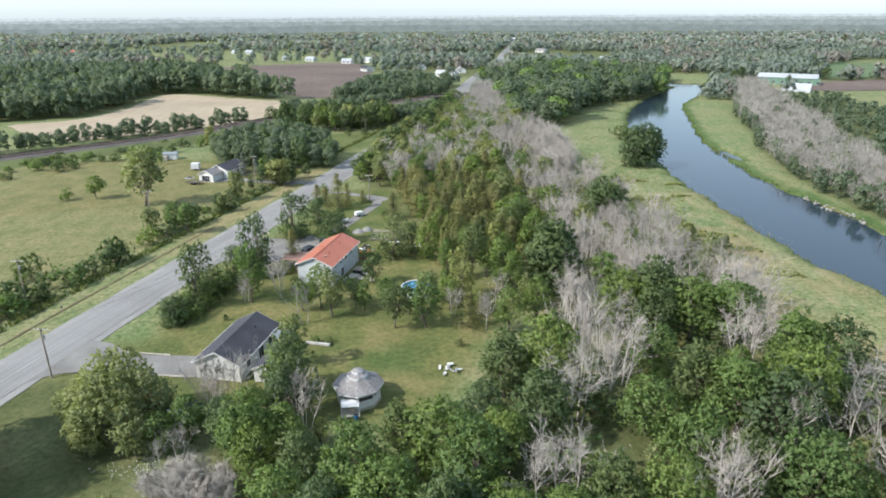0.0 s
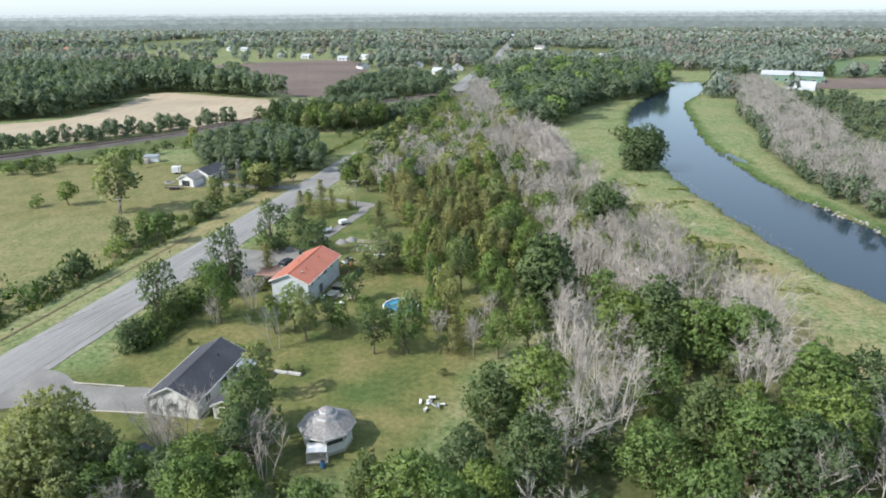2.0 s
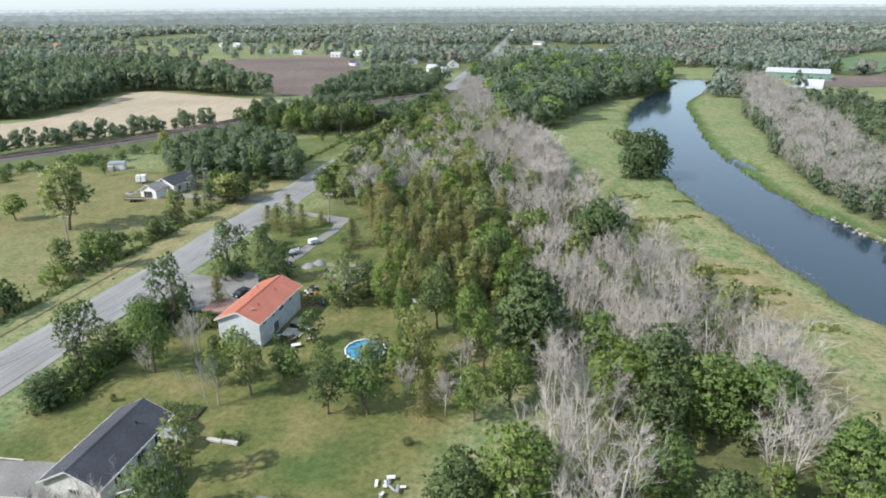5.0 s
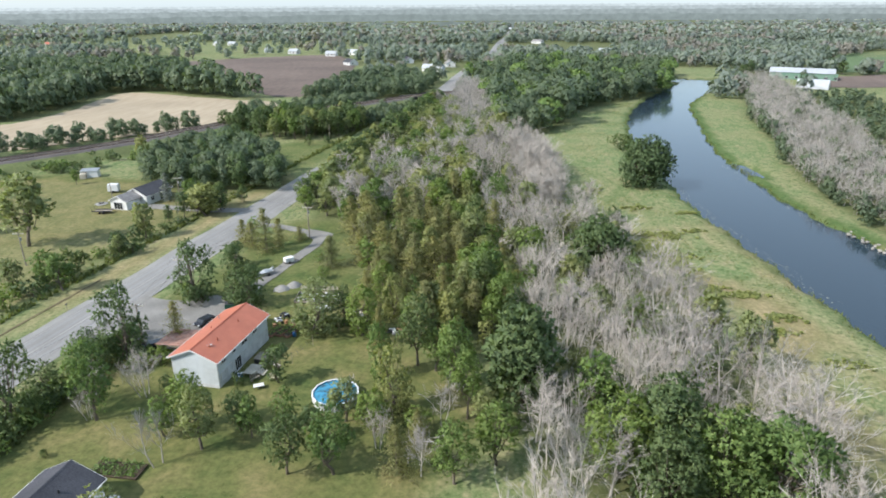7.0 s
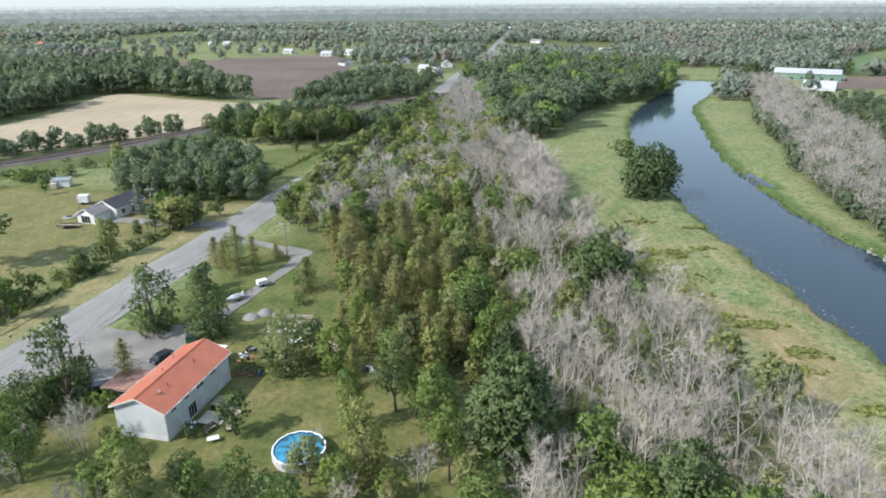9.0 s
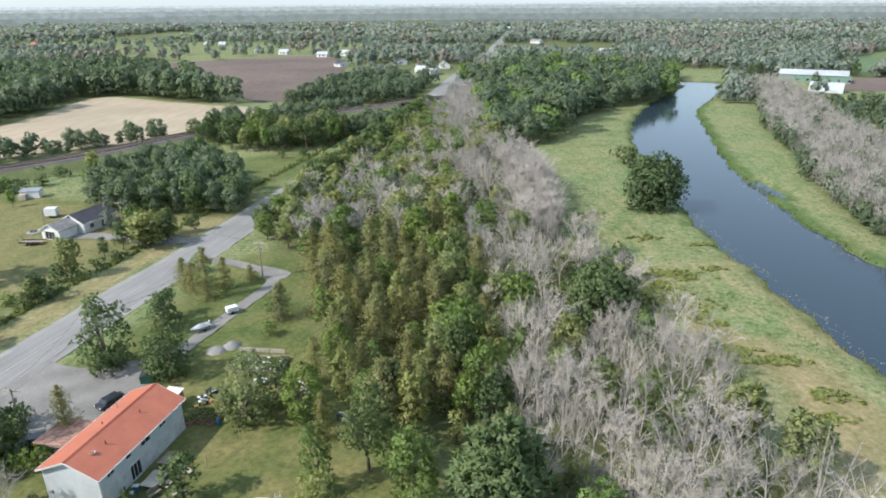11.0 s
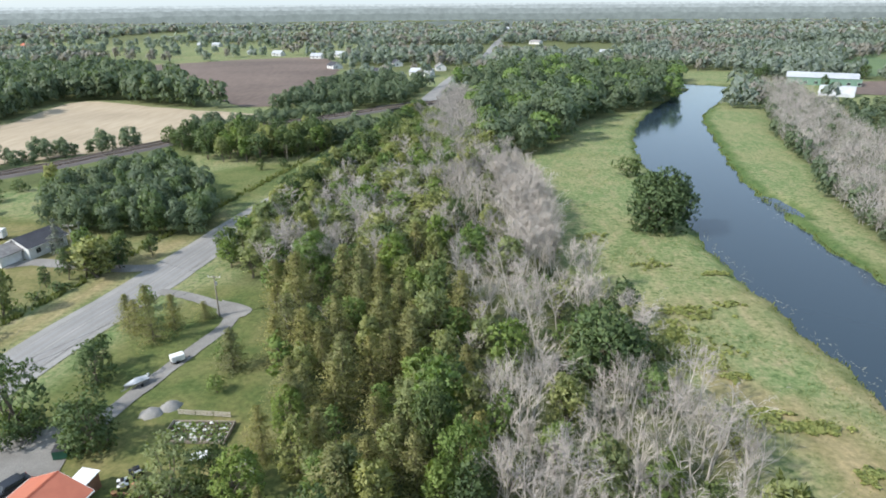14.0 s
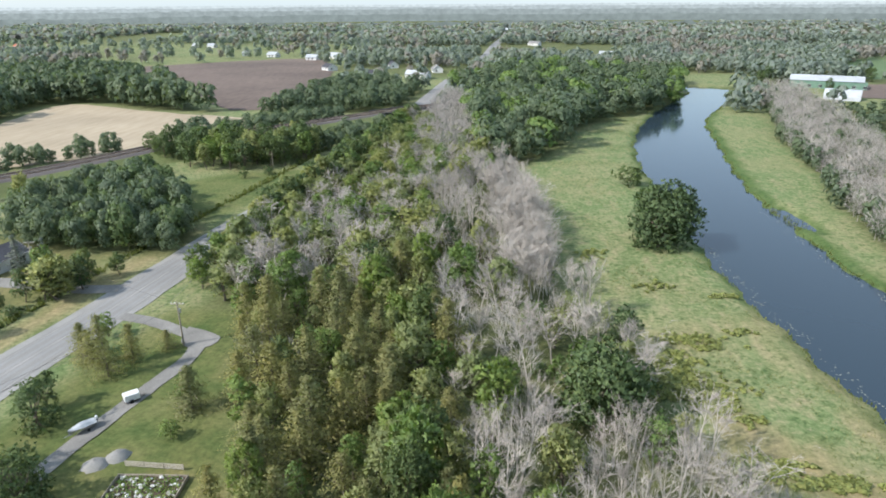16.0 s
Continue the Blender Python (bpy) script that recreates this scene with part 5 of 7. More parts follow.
def gable_roof(parent, width, length, eave, ridge, over, mat, fascia, cap=None, thick=0.14, gutter=True):
    """Two roof slabs along y with fascia boards, ridge cap and gutters."""
    half = width / 2
    slope = (ridge - eave) / half
    ln = length + 2 * over
    edge = half + over
    for s in (-1, 1):
        bm = bmesh.new()
        z_e = eave - slope * over
        pts = [(0, ridge), (s * edge, z_e), (s * edge, z_e + thick), (0, ridge + thick)]
        vs = [bm.verts.new((x, y, z)) for y in (-ln / 2, ln / 2) for x, z in pts]
        for a in ((0, 1, 2, 3), (7, 6, 5, 4), (0, 4, 5, 1), (1, 5, 6, 2), (2, 6, 7, 3), (3, 7, 4, 0)):
            bm.faces.new([vs[i] for i in a])
        bmesh.ops.recalc_face_normals(bm, faces=bm.faces[:])
        part("roof", bm, mat, parent)
        ang = math.atan2(z_e - ridge, s * edge)
        run = math.hypot(edge, ridge - z_e)
        for y in (-ln / 2 - 0.02, ln / 2 + 0.02):
            box("fascia", (run, 0.04, 0.2), (s * edge / 2, y, (ridge + z_e) / 2 + 0.03), fascia, parent, 0.0, tilt=Matrix.Rotation(-ang if s > 0 else math.pi - ang, 4, 'Y'))
        if gutter:
            box("gutter", (0.12, ln, 0.11), (s * (edge + 0.07), 0, z_e + 0.04), fascia, parent, 0.02)
    if cap is not None:
        bm = bmesh.new()
        for s in (-1, 1):
            bm_box(bm, (0.24, ln + 0.06, 0.03), (s * 0.1, 0, ridge + thick + 0.01 - 0.1 * slope), 0, Matrix.Rotation(s * math.atan(slope), 4, 'Y'))
        part("ridge_cap", bm, cap, parent)


def gable_end(parent, width, eave, ridge, y, thick, mat):
    bm = bmesh.new()
    vs = [bm.verts.new((x, yy, z)) for yy in (y - thick / 2, y + thick / 2) for x, z in ((-width / 2, eave), (width / 2, eave), (0, ridge))]
    for a in ((0, 1, 2), (5, 4, 3), (0, 3, 4, 1), (1, 4, 5, 2), (2, 5, 3, 0)):
        bm.faces.new([vs[i] for i in a])
    bmesh.ops.recalc_face_normals(bm, faces=bm.faces[:])
    return part("gable", bm, mat, parent)


def house(name, x, y, turn, width, length, eave, ridge, over, wall_mat, roof_mat, trim, cap, label, openings, z=-0.05, gutter=True, group="", base=None):
    """openings: side ('front', 'back', 'right', 'left'), offset along the wall, sill, width, height, panes."""
    h = thing(name, x, y, z, turn, label, "house", group)
    t = 0.2
    sides = {"front": (width, Matrix.Translation((-width / 2, -length / 2 + t / 2, 0))),
             "right": (length - 2 * t, Matrix.Translation((width / 2 - t / 2, -length / 2 + t, 0)) @ Matrix.Rotation(math.pi / 2, 4, 'Z')),
             "back": (width, Matrix.Translation((width / 2, length / 2 - t / 2, 0)) @ Matrix.Rotation(math.pi, 4, 'Z')),
             "left": (length - 2 * t, Matrix.Translation((-width / 2 + t / 2, length / 2 - t, 0)) @ Matrix.Rotation(-math.pi / 2, 4, 'Z'))}
    for side, (ln, m) in sides.items():
        holes = [o[1:5] for o in openings if o[0] == side]
        wall_panel("wall", ln, eave, t, holes, wall_mat, h, m)
        for o in openings:
            if o[0] == side:
                window("window", o[3], o[4], m @ Matrix.Translation((o[1], -t / 2, o[2])), h, o[5])
        if base:
            wall_panel("foundation", ln, base[0], 0.03, [(a, b, c, d) for a, b, c, d in holes if b < base[0]], base[1], h, m @ Matrix.Translation((0, -t / 2 - 0.016, 0)))
    gable_end(h, width, eave, ridge, -length / 2 + t / 2, t, wall_mat)
    gable_end(h, width, eave, ridge, length / 2 - t / 2, t, wall_mat)
    gable_roof(h, width, length, eave, ridge, over, roof_mat, trim, cap, gutter=gutter)
    box("floor_slab", (width - 2 * t, length - 2 * t, 0.1), (0, 0, 0.1), M_TIMBER, h, 0)
    return h


# ---- the house with the coral roof ----
red = house("red_roof_house", -40.72, 122.8, -9.2, 7.2, 14.8, 4.45, 6.0, 0.4, M_SIDING_PALE, M_ROOF_RED, M_TRIM, M_CAP_RED,
            "pale blue-grey two-storey house with a coral metal roof",
            [("right", 0.5, 0.9, 1.1, 1.2, 2), ("right", 2.2, 0.9, 1.3, 1.3, 2), ("right", 4.3, 0.15, 1.7, 2.0, 3), ("right", 1.0, 3.35, 1.1, 0.8, 2), ("right", 4.0, 3.35, 0.9, 0.8, 1),
             ("right", 6.6, 3.2, 1.6, 0.95, 2), ("right", 10.0, 3.35, 1.2, 0.8, 2), ("left", 3.0, 2.6, 1.2, 1.1, 2), ("left", 9.0, 2.6, 1.2, 1.1, 2)], base=(0.55, M_PLASTER))
for x, y in ((1.6, -3.4), (1.5, 2.6), (-1.2, -0.5)):
    rod("roof_vent", (x, y, 5.2), (x, y, 5.95), 0.09, M_CAP_RED, red, 8, 0.07, "short roof vent pipe")
rod("roof_vent", (-2.2, 3.2, 4.9), (-2.2, 3.2, 6.1), 0.07, M_STEEL, red, 8)
lathe("satellite_dish", [(0.05, 5.25), (0.28, 5.38), (0.36, 5.52), (0.30, 5.50)], 10, M_STEEL, red, cap=False).location = (1.4, -5.2, 0.15)
rod("downpipe", (3.66, -7.3, 0.1), (3.66, -7.3, 4.3), 0.05, M_TRIM, red, 6)
rod("downpipe", (-3.66, -7.3, 0.1), (-3.66, -7.3, 4.3), 0.05, M_TRIM, red, 6)
box("meter_box", (0.3, 0.12, 0.45), (-3.0, -7.46, 1.4), M_STEEL, red)

carport = thing("carport", -48.2, 124.3, 0, -9.2, "open carport with a rust-streaked sheet roof on posts", "carport")
for i in range(5):
    box("roof_sheet", (1.02, 5.2, 0.05), (-2.1 + i * 1.04, 0, 2.75 + 0.045 * i), M_RUST, carport, 0.008, tilt=Matrix.Rotation(-0.045, 4, 'Y'))
for x in (-2.4, 2.3):
    for y in (-2.3, 0, 2.3):
        box("post", (0.12, 0.12, 2.75 + 0.04 * (x > 0)), (x, y, 1.36), M_TIMBER, carport)
for y in (-2.45, 2.45):
    box("beam", (4.9, 0.1, 0.2), (-0.05, y, 2.6), M_TIMBER, carport)
box("bench_rail", (4.6, 0.1, 0.12), (0, -2.3, 0.9), M_TIMBER_PALE, carport)

shed = thing("garden_shed", -39.8, 134.2, 0, -9.2, "small dark shed with a white flat roof behind the house", "shed")
box("body", (2.0, 2.2, 2.0), (0, 0, 1.0), M_TIMBER_RED, shed)
box("roof", (2.4, 2.5, 0.12), (0, 0, 2.1), M_WHITE, shed, tilt=Matrix.Rotation(0.07, 4, 'X'))
box("door", (0.8, 0.05, 1.7), (0.2, -1.12, 0.9), M_TIMBER, shed)

deck = thing("patio_deck", -35.1, 119.6, 0, -9.2, "low timber patio deck with pale steps by the house", "deck")
for i in range(9):
    box("board", (2.0, 0.28, 0.05), (0, -1.2 + 0.3 * i, 0.42), M_TIMBER_PALE, deck, 0.005)
for x in (-0.9, 0.9):
    for y in (-1.1, 1.1):
        box("leg", (0.1, 0.1, 0.4), (x, y, 0.2), M_TIMBER, deck)
for i in range(3):
    box("step", (0.35, 1.4, 0.12), (1.2 + 0.35 * i, 0, 0.34 - 0.13 * i), M_TIMBER_PALE, deck)
hut = thing("covered_hot_tub", -34.6, 122.6, 0, -9.2, "dark covered hot tub beside the house wall", "hot tub")
box("tub", (1.9, 2.1, 0.85), (0, 0, 0.43), M_DARK, hut, 0.08)
box("cover", (2.0, 2.2, 0.14), (0, 0, 0.93), M_TIMBER, hut, 0.04)
ledge = thing("timber_step", -32.9, 121.6, 0, -32, "pale timber walkway plank beside the deck", "walkway")
for i in range(3):
    box("plank", (2.6, 0.28, 0.06), (0, 0.3 * i, 0.08), M_TIMBER_PALE, ledge, 0.01)


def bench(x, y, turn, label, mat):
    b = thing("garden_bench", x, y, 0, turn, label, "bench")
    for i in range(3):
        box("seat_slat", (1.5, 0.13, 0.04), (0, -0.2 + 0.15 * i, 0.45), mat, b, 0.006)
    for i in range(3):
        box("back_slat", (1.5, 0.04, 0.12), (0, 0.27 + 0.03 * i, 0.6 + 0.16 * i), mat, b, 0.006)
    for s in (-0.65, 0.65):
        box("leg", (0.08, 0.5, 0.45), (s, 0, 0.22), mat, b, 0.01)
    return b


bench(-34.0, 117.4, 60, "weathered dark garden bench on the lawn", M_TIMBER)
bench(-31.2, 117.6, 20, "pale wooden garden bench under a small tree", M_TIMBER_PALE)
tbl = thing("play_table", -32.8, 115.4, 0, 25, "white and black low folding table on the lawn", "table")
box("top", (1.5, 0.9, 0.06), (0, 0, 0.45), M_WHITE, tbl)
for sx in (-0.65, 0.65):
    for sy in (-0.35, 0.35):
        box("leg", (0.06, 0.06, 0.43), (sx, sy, 0.21), M_DARK, tbl)
for x, y, s in ((-36.4, 117.0, 0.35), (-36.6, 118.2, 0.3)):
    tub = thing("storage_bin", x, y, 0, 12, "blue plastic storage bin beside the wall", "bin")
    box("bin", (0.7, 0.5, s * 1.8), (0, 0, s * 0.9), M_BLUE, tub, 0.05)
    box("lid", (0.76, 0.56, 0.06), (0, 0, s * 1.8 + 0.03), M_WHITE, tub, 0.02)

# ---- the pool ----
pool = thing("round_pool", -21.1, 113.2, 0, 0, "round above-ground pool with white wall and blue water", "pool")
for k in range(14):
    a0, a1 = 2 * math.pi * k / 14, 2 * math.pi * (k + 1) / 14
    am = (a0 + a1) / 2
    c = 3.2 * math.cos(math.pi / 14)
    ln = 2 * 3.2 * math.sin(math.pi / 14)
    box("wall_panel", (0.05, ln - 0.03, 1.2), (c * math.cos(am), c * math.sin(am), 0.6), M_WHITE, pool, 0.0, rz=am)
    box("rim", (0.22, ln, 0.06), (c * math.cos(am), c * math.sin(am), 1.24), M_WHITE, pool, 0.015, rz=am)
    rod("upright", (3.24 * math.cos(a0), 3.24 * math.sin(a0), 0), (3.24 * math.cos(a0), 3.24 * math.sin(a0), 1.24), 0.05, M_TRIM, pool, 6)
lathe("water", [(3.1, 0.6), (3.1, 1.08)], 28, M_POOL, pool, cap=True)
lathe("liner", [(3.12, 0.1), (3.12, 1.2)], 28, M_BLUE, pool, cap=False)
ladder = thing("pool_ladder", -19.4, 116.3, 0, 35, "pale A-frame ladder at the pool's edge", "ladder")
for s in (-0.3, 0.3):
    rod("rail", (s, 0.5, 0), (s, 0.1, 2.1), 0.04, M_TIMBER_PALE, ladder, 6)
    rod("rail", (s, -0.5, 0.2), (s, 0.0, 2.0), 0.04, M_TIMBER_PALE, ladder, 6)
for i in range(4):
    box("rung", (0.6, 0.14, 0.04), (0, 0.45 - 0.09 * i, 0.35 + 0.38 * i), M_TIMBER_PALE, ladder, 0.006)

# ---- the bungalow with the dark roof, its annex and the gazebo ----
bung = house("dark_roof_bungalow", -46.55, 86.3, -6.6, 7.0, 13.2, 2.95, 4.75, 0.38, M_SIDING_WHITE, M_SHINGLE, M_TRIM, M_SHINGLE,
             "long white bungalow with a dark charcoal shingle roof",
             [("front", 3.2, 1.5, 0.95, 0.7, 2), ("right", 2.0, 1.1, 1.2, 1.1, 2), ("right", 6.0, 0.15, 1.7, 2.0, 2), ("right", 9.5, 1.1, 1.2, 1.1, 2), ("left", 3.0, 1.1, 1.4, 1.1, 2), ("left", 8.0, 1.1, 1.4, 1.1, 2)])
rod("roof_vent", (1.6, 3.0, 3.9), (1.6, 3.0, 4.5), 0.1, M_DARK, bung, 8)
porch = thing("porch", -41.1, 88.6, 0, -6.6, "timber porch with white railing and pale awning roof", "porch")
box("awning", (2.6, 2.4, 0.08), (0.3, 1.2, 2.45), M_STEEL, porch, 0.02, tilt=Matrix.Rotation(0.1, 4, 'Y'))
for i in range(12):
    box("deck_board", (2.6, 0.32, 0.05), (0.2, -2.6 + 0.34 * i, 0.5), M_TIMBER, porch, 0.005)
for x, y in ((1.45, -2.6), (1.45, 0.1), (1.45, 1.3), (1.45, 2.3), (-1.0, -2.6)):
    box("post", (0.1, 0.1, 2.4 if y > 0 else 1.45), (x, y, 1.2 if y > 0 else 0.72), M_TRIM, porch)
for z in (0.95, 1.4):
    box("rail", (0.06, 2.7, 0.08), (1.45, -1.25, z), M_TRIM, porch)
    box("rail", (2.4, 0.06, 0.08), (0.22, -2.6, z), M_TRIM, porch)
annex = house("garage_annex", -39.9, 82.2, -6.6, 3.3, 5.4, 2.15, 2.95, 0.22, M_SIDING_WHITE, M_SHINGLE, M_TRIM, None, "small white gabled shed with a dark roof", [], gutter=False)

gaz = thing("gazebo", -25.45, 75.9, 0, 10, "octagonal white gazebo with a three-tier grey shingle roof", "gazebo")
E8 = 8
lathe("floor", [(3.1, -0.1), (3.1, 0.32)], E8, M_TIMBER_PALE, gaz)
for k in range(E8):
    a0, a1 = 2 * math.pi * k / 8, 2 * math.pi * (k + 1) / 8
    am, c, ln = (a0 + a1) / 2, 2.95 * math.cos(math.pi / 8), 2 * 2.95 * math.sin(math.pi / 8)
    box("post", (0.16, 0.16, 2.3), (2.95 * math.cos(a0), 2.95 * math.sin(a0), 1.45), M_WHITE, gaz, rz=a0)
    box("panel", (0.07, ln - 0.16, 0.95), (c * math.cos(am), c * math.sin(am), 0.8), M_WHITE, gaz, rz=am)
    box("top_rail", (0.12, ln - 0.12, 0.1), (c * math.cos(am), c * math.sin(am), 1.33), M_WHITE, gaz, rz=am)
    box("screen", (0.02, ln - 0.16, 0.92), ((c - 0.06) * math.cos(am), (c - 0.06) * math.sin(am), 1.84), M_DARK, gaz, 0, rz=am)
    box("header", (0.1, ln - 0.12, 0.3), (c * math.cos(am), c * math.sin(am), 2.42), M_WHITE, gaz, rz=am)
    box("fascia", (0.05, 2 * 3.62 * math.sin(math.pi / 8), 0.2), (3.62 * math.cos(math.pi / 8) * math.cos(am), 3.62 * math.cos(math.pi / 8) * math.sin(am), 2.55), M_WHITE, gaz, 0, rz=am)
lathe("lower_roof", [(3.6, 2.55), (3.65, 2.66), (1.15, 4.0)], E8, M_SHINGLE_GREY, gaz)
lathe("cupola_band", [(1.47, 3.82), (1.47, 4.1)], E8, M_WHITE, gaz)
lathe("middle_roof", [(1.42, 4.08), (1.42, 4.16), (0.6, 4.55)], E8, M_SHINGLE_GREY, gaz)
lathe("top_band", [(0.85, 4.42), (0.85, 4.66)], E8, M_WHITE, gaz)
lathe("top_roof", [(0.8, 4.64), (0.8, 4.72), (0.05, 5.0)], E8, M_SHINGLE_GREY, gaz)
gstep = thing("gazebo_porch", -25.9, 72.3, 0, 10, "white covered porch step in front of the gazebo", "porch")
box("roof", (2.4, 1.6, 0.1), (0, 0, 1.75), M_WHITE, gstep, 0.02, tilt=Matrix.Rotation(0.18, 4, 'X'))
for sx in (-1.2, 1.2):
    for sy in (-0.7, 0.7):
        box("post", (0.09, 0.09, 1.7), (sx, sy, 0.85), M_WHITE, gstep)
box("platform", (2.6, 1.8, 0.2), (0, 0, 0.1), M_TIMBER_PALE, gstep)
barrel = thing("blue_barrel", -24.9, 70.9, 0, 0, "blue plastic barrel beside the gazebo", "barrel")
lathe("drum", [(0.27, 0), (0.31, 0.2), (0.31, 0.7), (0.26, 0.9)], 12, M_BLUE, barrel)
lathe("lid", [(0.27, 0.9), (0.25, 0.96)], 12, M_DARK, barrel)

# ---- the white house across the road ----
house("grey_roof_house", -96.2, 207.4, -14, 7.2, 9.8, 2.7, 4.5, 0.4, M_SIDING_WHITE, M_SHINGLE, M_TRIM, None, "white bungalow with a dark grey shingle roof across the highway",
           [("right", 1.5, 0.9, 1.2, 1.1, 2), ("right", 5.0, 0.15, 1.0, 2.0, 1), ("right", 7.2, 0.9, 1.4, 1.1, 2), ("front", 2.5, 0.9, 1.2, 1.1, 2)])
house("garage_wing", -98.9, 200.0, -14, 5.4, 5.2, 2.4, 3.8, 0.35, M_SIDING_WHITE, M_SHINGLE_GREY, M_TRIM, None, "white gabled garage with its dark door half open", [("front", 1.2, 0.1, 2.8, 1.9, 3)], gutter=False)
wshed = thing("field_shed", -128.0, 231.5, 0, 15, "low white and brown field shed by the trees", "shed")
box("body", (5.0, 3.0, 2.2), (0, 0, 1.1), M_WHITE, wshed)
box("roof", (5.4, 3.4, 0.12), (0, 0, 2.28), M_STEEL, wshed, tilt=Matrix.Rotation(0.06, 4, 'X'))
box("door", (1.6, 0.06, 1.8), (-1.4, -1.53, 0.95), M_TIMBER, wshed)
box("lean_to", (1.8, 1.6, 1.6), (-1.5, -2.35, 0.8), M_TIMBER_PALE, wshed)
cargo = thing("cargo_box", -110.4, 214.2, 0, 10, "silver box trailer standing on the grass", "trailer")
box("body", (2.9, 2.1, 2.0), (0, 0, 1.45), M_WHITE, cargo, 0.06)
box("frame", (2.9, 1.8, 0.12), (0, 0, 0.4), M_DARK, cargo)
for s in (-1, 1):
    lathe("wheel", [(0.32, -0.1), (0.34, 0), (0.32, 0.1)], 12, M_RUBBER, cargo).matrix_basis = pose(0, s * 1.0, 0.34, 90)
rod("hitch", (1.4, 0, 0.4), (2.6, 0, 0.4), 0.05, M_DARK, cargo, 6)

# ---- drives ----
M_BANKGRASS = surface("bank_grass", (0.075, 0.105, 0.035), (0.15, 0.17, 0.065), 1.0, 0.1, 0.95, relief=0.6, depth=0.1)
M_RAIL = surface("rusty_rail", (0.09, 0.06, 0.05), (0.17, 0.12, 0.10), 4.0, rough=0.6, metal=0.4)
M_TAIL = surface("red_lens", (0.30, 0.01, 0.01), (0.40, 0.02, 0.02), 3.0, rough=0.2, relief=0)

P_DRIVE = [(-77, 91), (-70, 89.8), (-65, 86.8), (-58, 86.2), (-51, 86), (-50.5, 80.4), (-58, 80.4), (-65, 81), (-73, 79.5), (-80, 74)]
P_PARK = [(-66, 146), (-62, 143.5), (-57, 143), (-51, 145.5), (-46.5, 142), (-44.5, 133), (-47, 129), (-50, 122.5), (-56, 127), (-61, 129.5), (-67.5, 126), (-68, 138)]
tagged(fill("driveway", P_DRIVE, 0.045, M_DRIVE, 0.15, 1.5), "pale gravel driveway to the bungalow", "driveway", kind="structure")
tagged(fill("parking_area", P_PARK, 0.045, M_DRIVE, 0.2, 1.5), "worn gravel and asphalt parking area before the house", "parking area", kind="structure")
LOOP = [(-60, 187.5), (-53, 186), (-46, 183), (-40.5, 179.5), (-39.5, 174), (-41, 167.5), (-43, 159.5), (-44.8, 152), (-46, 145)]
tagged(strip("loop_drive", LOOP, -1.3, 1.3, 0.05, M_DRIVE, 1.5, 0.12), "curved grey gravel drive through the lawn", "driveway", kind="structure")
tagged(fill("drive_turn", [(-44, 184), (-40, 182.5), (-37, 180.5), (-37.5, 178), (-40, 176.5), (-43, 179)], 0.056, M_DRIVE, 0.1, 1), "gravel turning place beside the drive", "driveway", kind="structure")
tagged(strip("farm_drive", [(-63, 199), (-70, 198), (-78, 198.5), (-86, 199.5), (-92, 200.5), (-97, 198)], -1.9, 1.9, 0.05, M_DRIVE, 2, 0.15), "pale gravel drive across the highway", "driveway", kind="structure")

# ---- railway on its embankment, and the bridge over the highway ----
TRACK = [(-520, -20), (-300, 118), (-215, 197), (-178.4, 232.5), (-152, 260.5), (-137.5, 279), (-124, 302), (-114, 317), (-92, 336.5), (-69, 356.5), (-48, 376), (-33, 391), (0, 416), (70, 455)]
track = smooth_line(TRACK, 4.0)


def track_z(p):
    return float(np.interp(p.y, (0, 230, 311, 333, 376, 460), (1.6, 2.0, 2.6, 4.0, 5.2, 5.4)))


def swept(name, line, profile, mat, lift=0.0):
    """A cross-section (offset, height) drawn along the track."""
    vs, fs, n = [], [], len(profile)
    for i, p in enumerate(line):
        d = (line[min(i + 1, len(line) - 1)] - line[max(i - 1, 0)]).normalized()
        side = Vector((d.y, -d.x, 0))
        z = track_z(p)
        for off, h in profile:
            vs.append((*(p + side * (off if h > -0.5 else off * (0.5 + z * 0.45))).xy, z + h + lift if h > -0.5 else -0.2))
        if i:
            for k in range(n - 1):
                a = i * n + k
                fs.append((a - n, a - n + 1, a + 1, a))
    return mesh_ob(name, vs, fs, mat)


west = [p for p in track if p.x < -44]
east = [p for p in track if p.x > -26]
for line in (west, east):
    tagged(swept("railway_embankment", line, [(-10.5, -1), (-6.7, -0.25), (6.7, -0.25), (10.5, -1)], M_BANKGRASS), "grassy railway embankment", "embankment", kind="structure")
    tagged(swept("railway_ballast", line, [(-6.5, -0.24), (-4.9, 0.1), (4.9, 0.1), (6.5, -0.24)], M_BALLAST), "grey-brown railway ballast bed", "ballast", kind="structure")
for off in (-2.2, 2.2):
    for g in (-0.72, 0.72):
        o = off + g
        tagged(swept("rail", track, [(o - 0.06, 0.2), (o - 0.05, 0.42), (o + 0.05, 0.42), (o + 0.06, 0.2)], M_RAIL), "rusty steel rail of the track", "rail", kind="structure")
sv, sf = [], []
fine_track = smooth_line(TRACK, 0.9)
